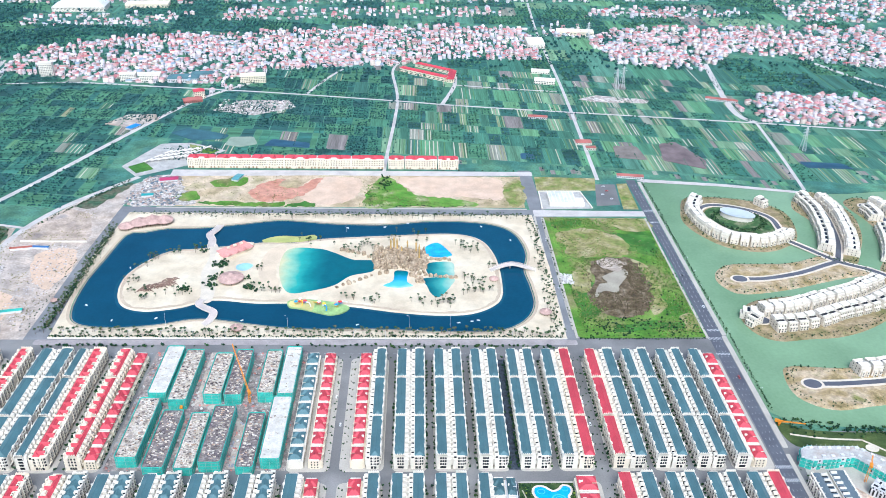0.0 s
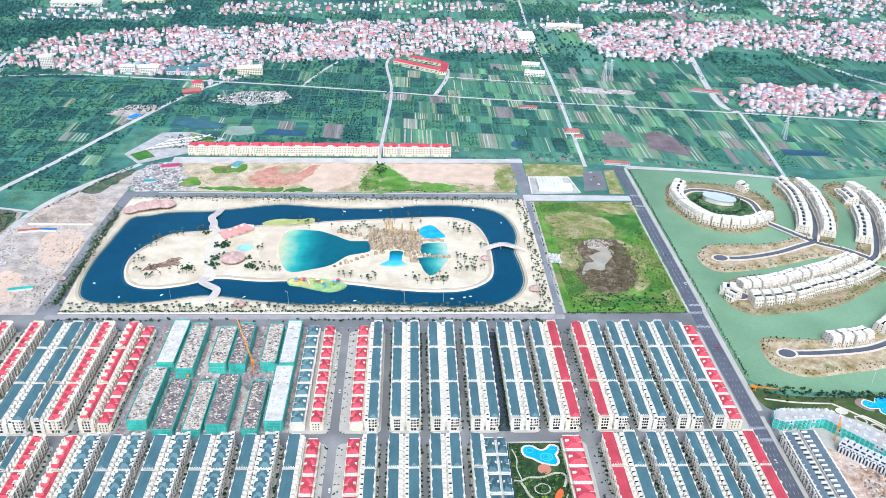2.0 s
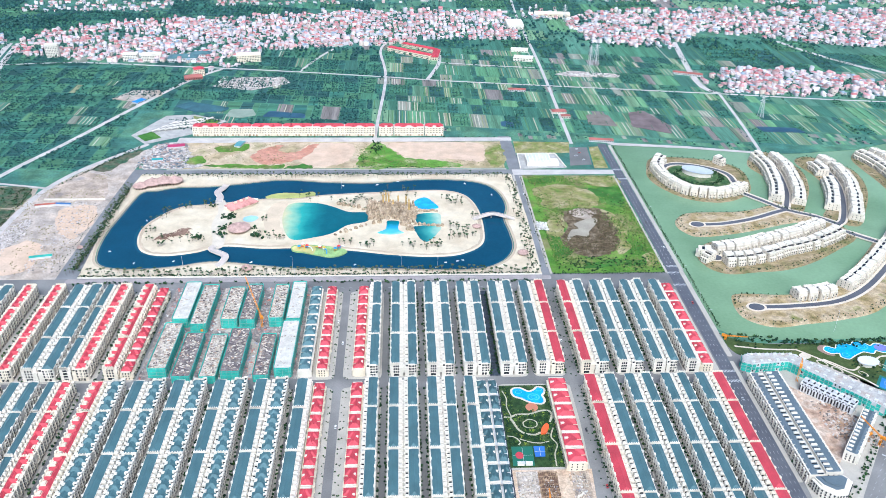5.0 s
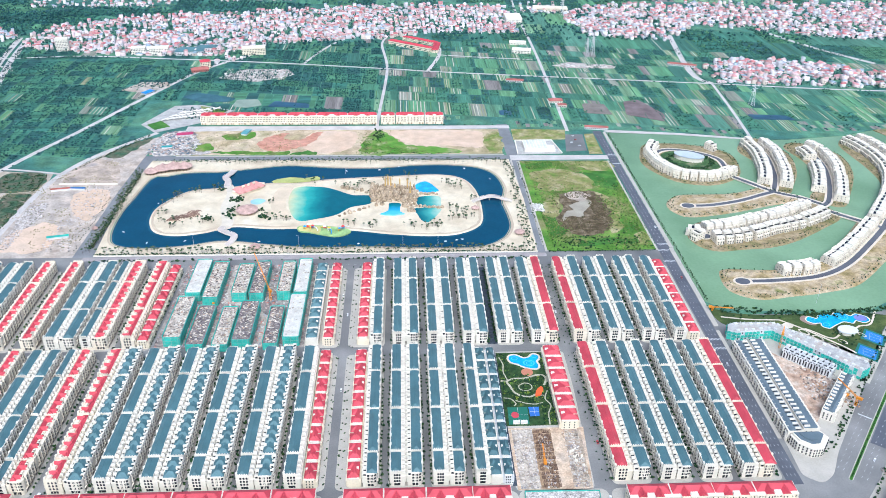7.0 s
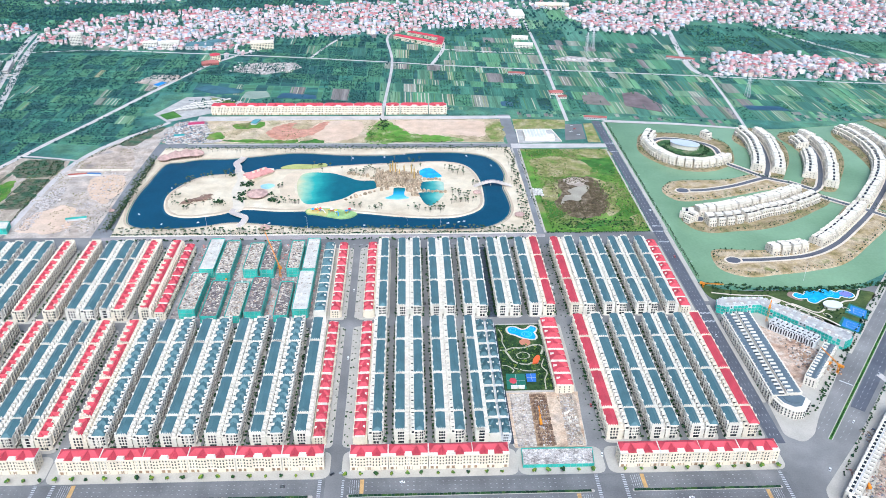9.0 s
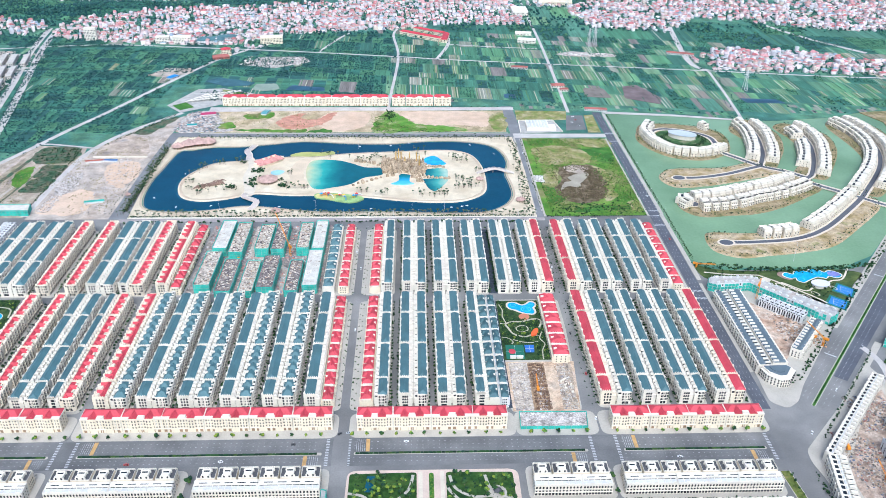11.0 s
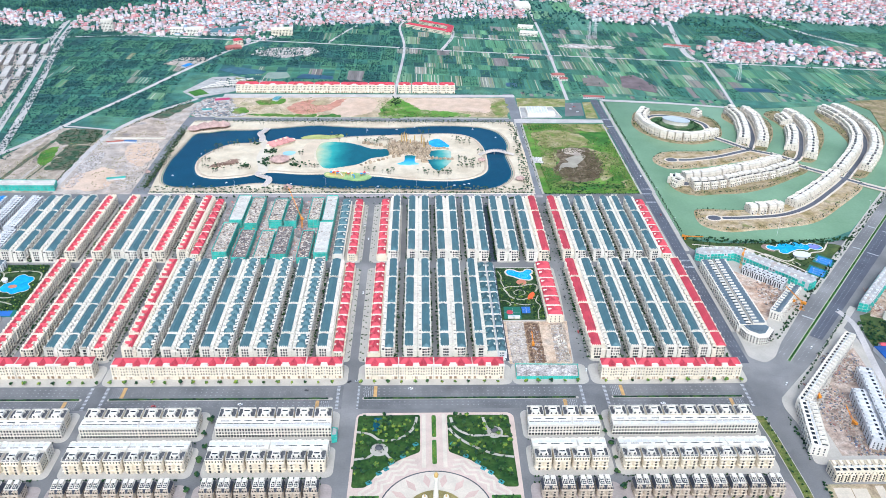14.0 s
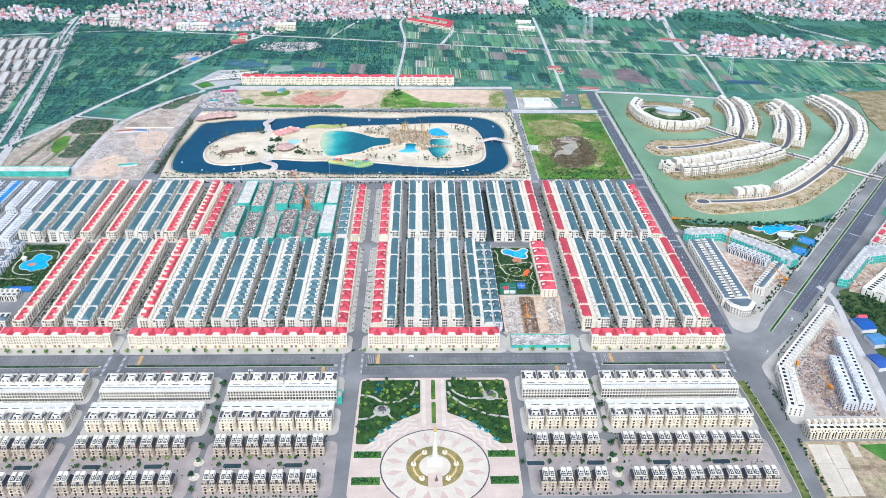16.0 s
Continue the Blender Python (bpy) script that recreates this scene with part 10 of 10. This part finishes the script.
# narrow plots that fill the margins towards town and lake
for i in range(-95, 140):
    for k in range(66, 110):
        x, y = 8.0 * i, 8.0 * k - 1.2 * (i % 5)
        if (i, k) not in cover and (i, k + 1) not in cover and all(free(x + a, y + b) for a in (-2, 10) for b in (-2, 18)) and not inside_any(x, y, VILLAGES) and not near_road(x + 4, y + 8, 12):
            cover.update({(i, k), (i, k + 1)})
            (plots if x < 20 else parcels).poly((x, y, 0.045), (x + 7.4, y, 0.045), (x + 7.4, y + 15.4, 0.045), (x, y + 15.4, 0.045))
            if fr.random() < (0.8 if x < 20 else 0.35):
                orchard += [(x + fr.uniform(1, 7), y + fr.uniform(1, 15), 0, fr.uniform(3, 6)) for _ in range(2)]
tagged(part("orchard_plots", plots, grove_mat), "dark planted ground under orchards and nurseries", "fields", kind="stuff")
tagged(part("field_parcels", parcels, field_mat), "patchwork of green vegetable fields", "fields", kind="stuff")
tagged(part("field_strips", strips, mat("straw_mulch", (0.4, 0.38, 0.28), 0.95, 0.2, palette=[(0.42, 0.4, 0.29), (0.48, 0.45, 0.36), (0.1, 0.2, 0.08), (0.27, 0.28, 0.15), (0.05, 0.12, 0.06), (0.3, 0.24, 0.18)])), "pale straw strips between vegetable beds", "fields", kind="stuff")

BUSHES = [clump(s, 2, 0.85) for s in range(40, 46)]
HEDGE = []
for (ax, ay), (bx, by) in ROADS:
    L = math.hypot(bx - ax, by - ay)
    for k in range(int(L / 9)):
        t = k * 9 / L
        for s in (-9, 9):
            if fr.random() < 0.5:
                x, y = ax + (bx - ax) * t - (by - ay) / L * s + fr.uniform(-2, 2), ay + (by - ay) * t + (bx - ax) / L * s + fr.uniform(-2, 2)
                if free(x, y):
                    HEDGE.append((x, y, 0, fr.uniform(3, 6)))
# both palettes are shifted to blue, haze painted into the leaves
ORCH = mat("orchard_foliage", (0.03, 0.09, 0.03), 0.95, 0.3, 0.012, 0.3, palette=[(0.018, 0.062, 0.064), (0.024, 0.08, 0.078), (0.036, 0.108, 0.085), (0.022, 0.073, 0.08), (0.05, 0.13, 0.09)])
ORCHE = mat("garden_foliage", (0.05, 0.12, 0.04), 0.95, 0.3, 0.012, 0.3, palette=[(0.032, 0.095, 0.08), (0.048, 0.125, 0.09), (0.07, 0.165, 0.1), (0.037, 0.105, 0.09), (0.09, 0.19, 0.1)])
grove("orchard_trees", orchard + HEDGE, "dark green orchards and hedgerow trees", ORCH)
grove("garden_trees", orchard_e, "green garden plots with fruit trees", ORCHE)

# village houses
h1, r1, h2, r2, h3, p3, h4, r4, h5, r5 = (Mesh() for _ in range(10))
h1.box(-0.5, 0.5, -0.5, 0.5, 0, 1)
r1.hip(-0.58, 0.58, -0.56, 0.56, 1, 0.42, 0.4, 0.03)
h2.box(-0.5, 0.5, -0.5, 0.5, 0, 1)
r2.gable(-0.57, 0.57, -0.55, 0.55, 1, 0.4, "y")
h3.box(-0.5, 0.5, -0.5, 0.5, 0, 1)
p3.box(-0.35, 0.35, 0.1, 0.45, 1, 1.25)
p3.box(-0.5, 0.5, -0.5, -0.47, 1, 1.08)
h4.box(-0.5, 0.5, -0.5, 0.5, 0, 0.7)
h4.box(-0.5, 0.5, -0.05, 0.5, 0.7, 1.1)
r4.hip(-0.55, 0.55, -0.08, 0.55, 1.1, 0.32, 0.25, 0.03)
h5.box(-0.5, 0.5, -0.5, 0.5, 0, 1)
r5.gable(-0.6, 0.6, -0.56, 0.56, 1, 0.45, "x")
wallv = mat("village_walls", (0.6, 0.56, 0.5), 0.85, 0.12, 0.1, 1.0, palette=[(0.6, 0.55, 0.55), (0.62, 0.5, 0.48), (0.55, 0.47, 0.4), (0.7, 0.66, 0.66), (0.48, 0.46, 0.47), (0.58, 0.42, 0.41), (0.66, 0.6, 0.59)])
roofv = mat("village_roofs", (0.45, 0.12, 0.08), 0.75, 0.2, 0.1, 1.0, palette=[(0.52, 0.22, 0.22), (0.47, 0.17, 0.17), (0.58, 0.3, 0.3), (0.6, 0.44, 0.43), (0.4, 0.22, 0.21), (0.52, 0.29, 0.29), (0.3, 0.37, 0.43), (0.64, 0.6, 0.6), (0.52, 0.3, 0.27), (0.5, 0.5, 0.52), (0.66, 0.55, 0.54)])
winv = Mesh()
for zz_ in (0.2, 0.58):
    for xx_ in (-0.25, 0.25):
        winv.poly((xx_ - 0.12, -0.505, zz_), (xx_ + 0.12, -0.505, zz_), (xx_ + 0.12, -0.505, zz_ + 0.2), (xx_ - 0.12, -0.505, zz_ + 0.2))
kinds = [[(h1, 0), (r1, 1), (winv, 2)], [(h2, 0), (r2, 1), (winv, 2)], [(h3, 0), (p3, 0), (winv, 2)], [(h4, 0), (r4, 1), (winv, 2)], [(h5, 0), (r5, 1), (winv, 2)]]
spots, vtrees = [[] for _ in kinds], []
y = 820.0
while y < 2300:
    x = -1300.0
    while x < 1950:
        d = inside_any(x, y, VILLAGES)
        px, py = x + fr.uniform(-3, 3), y + fr.uniform(-3, 3)
        if d and not near_road(px, py, 9):
            dens = d * (0.55 + 0.6 * noise.noise(Vector((x * 0.012, y * 0.012, 3.1))))
            if fr.random() < dens + 0.06 * d:
                k = fr.choices(range(5), (3, 3, 3, 2, 3))[0]
                w, dd, hh = fr.uniform(5.0, 8.0), fr.uniform(7.5, 13.5), fr.choice((3.2, 3.4, 3.6, 3.8, 4.2, 6.4, 6.8, 7.2, 9.4))
                a = 0.25 + 0.9 * noise.noise(Vector((x * 0.004, y * 0.004, 9.0))) + fr.choice((0, 1.571, 0, 3.1416))
                rowp = (px, py, 0.0, a, w, dd, hh)
                spots[k].append(rowp)
            elif fr.random() < 0.8:
                vtrees.append((px, py, 0, fr.uniform(5, 11)))
            if fr.random() < 0.28:
                vtrees.append((px + 6, py + 5, 0, fr.uniform(4, 8)))
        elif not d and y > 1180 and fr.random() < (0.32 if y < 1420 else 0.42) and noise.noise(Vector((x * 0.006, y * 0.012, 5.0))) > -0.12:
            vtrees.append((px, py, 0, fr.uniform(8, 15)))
        x += 11 if y < 1500 else 15
    y += 11 if y < 1500 else 16
vl = tagged(new("village"), "crowded village of pale houses with red roofs", "village", kind="stuff")
for k, sp in enumerate(spots):
    if sp:
        scatter("houses", kinds[k], sp, [wallv, roofv, GLASS], vl)
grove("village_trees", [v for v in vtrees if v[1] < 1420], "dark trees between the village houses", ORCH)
# the paler blue-green puts distance haze into the leaf colour
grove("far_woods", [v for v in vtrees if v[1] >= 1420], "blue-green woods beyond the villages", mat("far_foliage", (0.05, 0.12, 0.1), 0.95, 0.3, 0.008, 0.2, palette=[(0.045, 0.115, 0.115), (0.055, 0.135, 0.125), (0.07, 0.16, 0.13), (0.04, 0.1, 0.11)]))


BRICK = mat("dull_red_tiles", (0.36, 0.13, 0.11), 0.8, 0.2)


def plain_building(name, x, y, w, d, h, turn, wallm, roofm, label, cat, flat=False, n=4):
    t = thing(name, label, cat)
    m = Mesh()
    m.box(-w / 2, w / 2, -d / 2, d / 2, 0, h)
    if flat:
        m.box(-w / 2 - 0.2, w / 2 + 0.2, -d / 2 - 0.2, d / 2 + 0.2, h, h + 0.8, True)
    part("wall", m, wallm, t)
    if not flat:
        m = Mesh()
        m.hip(-w / 2 - 0.6, w / 2 + 0.6, -d / 2 - 0.6, d / 2 + 0.6, h, min(w, d) * 0.25)
        part("roof", m, roofm, t)
    m = Mesh()
    windows(m, -w / 2, w / 2, -d / 2, -d / 2, 1.2, max(1, int(h / 3.4)), max(2, int(w / 3.2)), 1.6, 1.7, 3.4, "-y", 0.1)
    part("glazing", m, GLASS, t, kind="stuff")
    t.matrix_basis = pose(x, y, 0.0, 0, 0, turn)


plain_building("school_wing", 85, 1122, 112, 13, 9, -35, CREAM, RED, "long cream school wing with red roof", "school")
plain_building("school_wing", 108, 1166, 90, 12, 7, -35, CREAM, RED, "cream school wing with a red hipped roof", "school")
plain_building("school_wing", 142, 1110, 14, 60, 7, -8, CREAM, RED, "short cream school wing beside the lane", "school")
plain_building("apartment_tower", -668, 1098, 26, 13, 27, 8, WHITE, WHITE, "white slab block at the village edge", "apartment block", True)
plain_building("warehouse", 330, 1085, 42, 22, 7, -10, WHITE, WHITE, "white flat-roofed roadside warehouse", "warehouse", True)
plain_building("warehouse", 330, 1152, 38, 14, 6, -10, WHITE, WHITE, "white flat-roofed roadside warehouse", "warehouse", True)
plain_building("warehouse", 345, 1370, 40, 60, 10, 0, WHITE, WHITE, "pale village hall with a flat roof", "warehouse", True)
plain_building("factory", 455, 1470, 90, 30, 9, -6, CREAM, CREAM, "pale yellow flat-roofed factory hall", "factory", True)
plain_building("factory", -800, 1660, 130, 60, 12, 6, WHITE, GREYW, "long factory hall with a pale roof", "factory")
plain_building("factory", -640, 1700, 110, 40, 10, 6, CREAM, CREAM, "long pale factory hall", "factory", True)
plain_building("roadside_house", -338, 975, 20, 16, 14, 20, CREAM, RED, "cream roadside house with red roof", "house")
plain_building("roadside_house", -345, 952, 34, 16, 5, 20, BRICK, BRICK, "low red-roofed roadside hall", "house")
plain_building("depot_hall", -392, 1075, 60, 26, 8, 5, GREYW, TEAL, "green-roofed hall at the village edge", "hall")
plain_building("depot_hall", -360, 1100, 44, 20, 8, 5, GREYW, TEAL, "green-roofed hall at the village edge", "hall")
plain_building("office_block", -455, 1070, 40, 16, 16, 6, WHITE, WHITE, "white office block at the village edge", "office", True)
plain_building("office_block", -500, 1075, 30, 16, 14, 6, WHITE, WHITE, "white office block at the village edge", "office", True)
plain_building("office_block", -255, 1075, 50, 24, 14, 10, CREAM, RED, "cream block beside the crossroads", "office", True)
plain_building("farm_shed", -412, 812, 22, 12, 4, 60, GREYW, BLUESH, "blue-roofed shed beside the field road", "shed")
plain_building("farm_shed", 352, 760, 26, 14, 4, 0, WHITE, BRICK, "white and red roadside farm buildings", "shed")
plain_building("farm_shed", 360, 735, 16, 10, 4, 0, WHITE, BRICK, "small red-roofed farm shed", "shed")
plain_building("farm_shed", 400, 622, 40, 9, 4, -8, GREYW, BRICK, "low red-roofed shed by the dyke", "shed")
plain_building("farm_shed", 290, 880, 34, 10, 4, -8, GREYW, BRICK, "low red-roofed shed in the fields", "shed")
plain_building("farm_shed", 660, 985, 60, 10, 4, -20, GREYW, BRICK, "long low red-roofed shed", "shed")
for nm, pts, mt, lab in [("fish_pond", [(-345, 792), (-320, 815), (-280, 800), (-243, 784), (-250, 765), (-300, 760)], mat("pond_water", (0.05, 0.12, 0.13), 0.2, 0.2), "dark fish pond between fields"),
                         ("fish_pond", [(-243, 740), (-241, 775), (-202, 778), (-190, 745), (-215, 732)], mat("muddy_pond_water", (0.28, 0.33, 0.24), 0.2, 0.15), "pale green fish pond between fields"),
                         ("fish_pond", [(-180, 738), (-170, 768), (-105, 752), (-103, 730)], mat("netted_pond_water", (0.03, 0.08, 0.12), 0.3, 0.25), "dark netted fish pond"),
                         ("net_field", [(690, 690), (760, 682), (770, 660), (695, 664)], bpy.data.materials["netted_pond_water"], "dark blue netted field by the lake"),
                         ("net_field", [(240, 690), (262, 690), (262, 715), (240, 715)], bpy.data.materials["netted_pond_water"], "small dark netted field"),
                         ("graveyard", [(-300, 905), (-255, 960), (-170, 965), (-150, 925), (-220, 880)], RUBBLE, "graveyard of small pale tombs in the fields"),
                         ] + [("graveyard", [(380, 985), (420, 1010), (520, 985), (510, 965), (420, 970)], RUBBLE, "graveyard of small pale tombs by the road"),
                         ("sand_yard", [(-470, 830), (-440, 880), (-390, 880), (-380, 850), (-420, 815)], DIRT, "bare sand yard beside the field road"),
                         ("fallow_field", [(470, 690), (480, 760), (510, 770), (540, 690), (530, 655)], mat("purple_fallow", (0.17, 0.13, 0.13), 0.95, 0.25), "dark fallow field"),
                         ("fallow_field", [(395, 700), (400, 750), (440, 748), (445, 690)], mat("grey_fallow", (0.2, 0.17, 0.15), 0.95, 0.25), "greyish fallow field"),
                         ("estate_ground", [(-1100, 960), (-800, 1004), (-720, 760), (-668, 480), (-900, 380), (-1200, 500)], DIRT, "bare ground of a distant building site")]:
    sheet(nm, rounded(pts, 6, 3), 0.5, mt, depth=0.5, label=lab, category=nm.split("_")[-1])
litter("tombs", [(-290, -170, 900, 960), (400, 510, 970, 990)], "small pale tombs and stones", 300, 3.4, [(0.6, 0.55, 0.5), (0.7, 0.66, 0.62), (0.5, 0.4, 0.35), (0.35, 0.3, 0.28)], 0.5)
ESTATEW = mat("unfinished_estate_wall", (0.5, 0.46, 0.41), 0.85, 0.15, 0.1, 0.8)
ESTATER = blend("unfinished_estate_roof", [(0.2, 0.19, 0.2), (0.4, 0.36, 0.32), (0.58, 0.53, 0.47)], 0.15, 7, 0.9, 0.6, 0.3)
for k in range(36):
    plain_building("estate_block", -708 - 22 * (k % 6) - 7.5 * (k // 6) + fr.uniform(-2, 2), 500 + 84 * (k // 6) - 3 * (k % 6), 10 + 2 * (k % 2), 70, 7 + k % 3, 14, ESTATEW, ESTATER, "pale terrace of a distant new estate", "terrace", True)
litter("estate_rubble", [(-900, -720, 480, 980)], "building material of a distant site", 1100, 4.5, [(0.5, 0.45, 0.4), (0.65, 0.6, 0.56), (0.3, 0.3, 0.34)], 0.5)


def pylon(x, y):
    def build():
        t = thing("pylon", "grey lattice power pylon in the fields", "pylon", "power pylons")
        m = Mesh()
        for sx, sy in ((-1, -1), (1, -1), (1, 1), (-1, 1)):
            m.beam((4 * sx, 4 * sy, 0), (0.6 * sx, 0.6 * sy, 42), 0.3)
        for k in range(10):
            z, w, w2 = 4.2 * k, 4 - 0.34 * k, 4 - 0.34 * (k + 1)
            m.beam((-w, -w, z), (w2, -w2, z + 4.2), 0.18)
            m.beam((w, -w, z), (-w2, -w2, z + 4.2), 0.18)
            m.beam((w, w, z), (-w2, w2, z + 4.2), 0.18)
        part("tower", m, GREYW, t)
        for z, w in ((28, 7), (33, 8), (38, 6)):
            m = Mesh()
            m.beam((-w, 0, z), (w, 0, z), 0.28)
            m.beam((-w, 0, z), (0, 0, z + 2), 0.18)
            m.beam((w, 0, z), (0, 0, z + 2), 0.18)
            part("crossarm", m, GREYW, t)
        return t
    place(("pylon",), build, pose(x, y, 0, 0, 0, 20))


for x, y in ((468, 1050), (484, 1065), (716, 735), (478, 1420)):
    pylon(x, y)
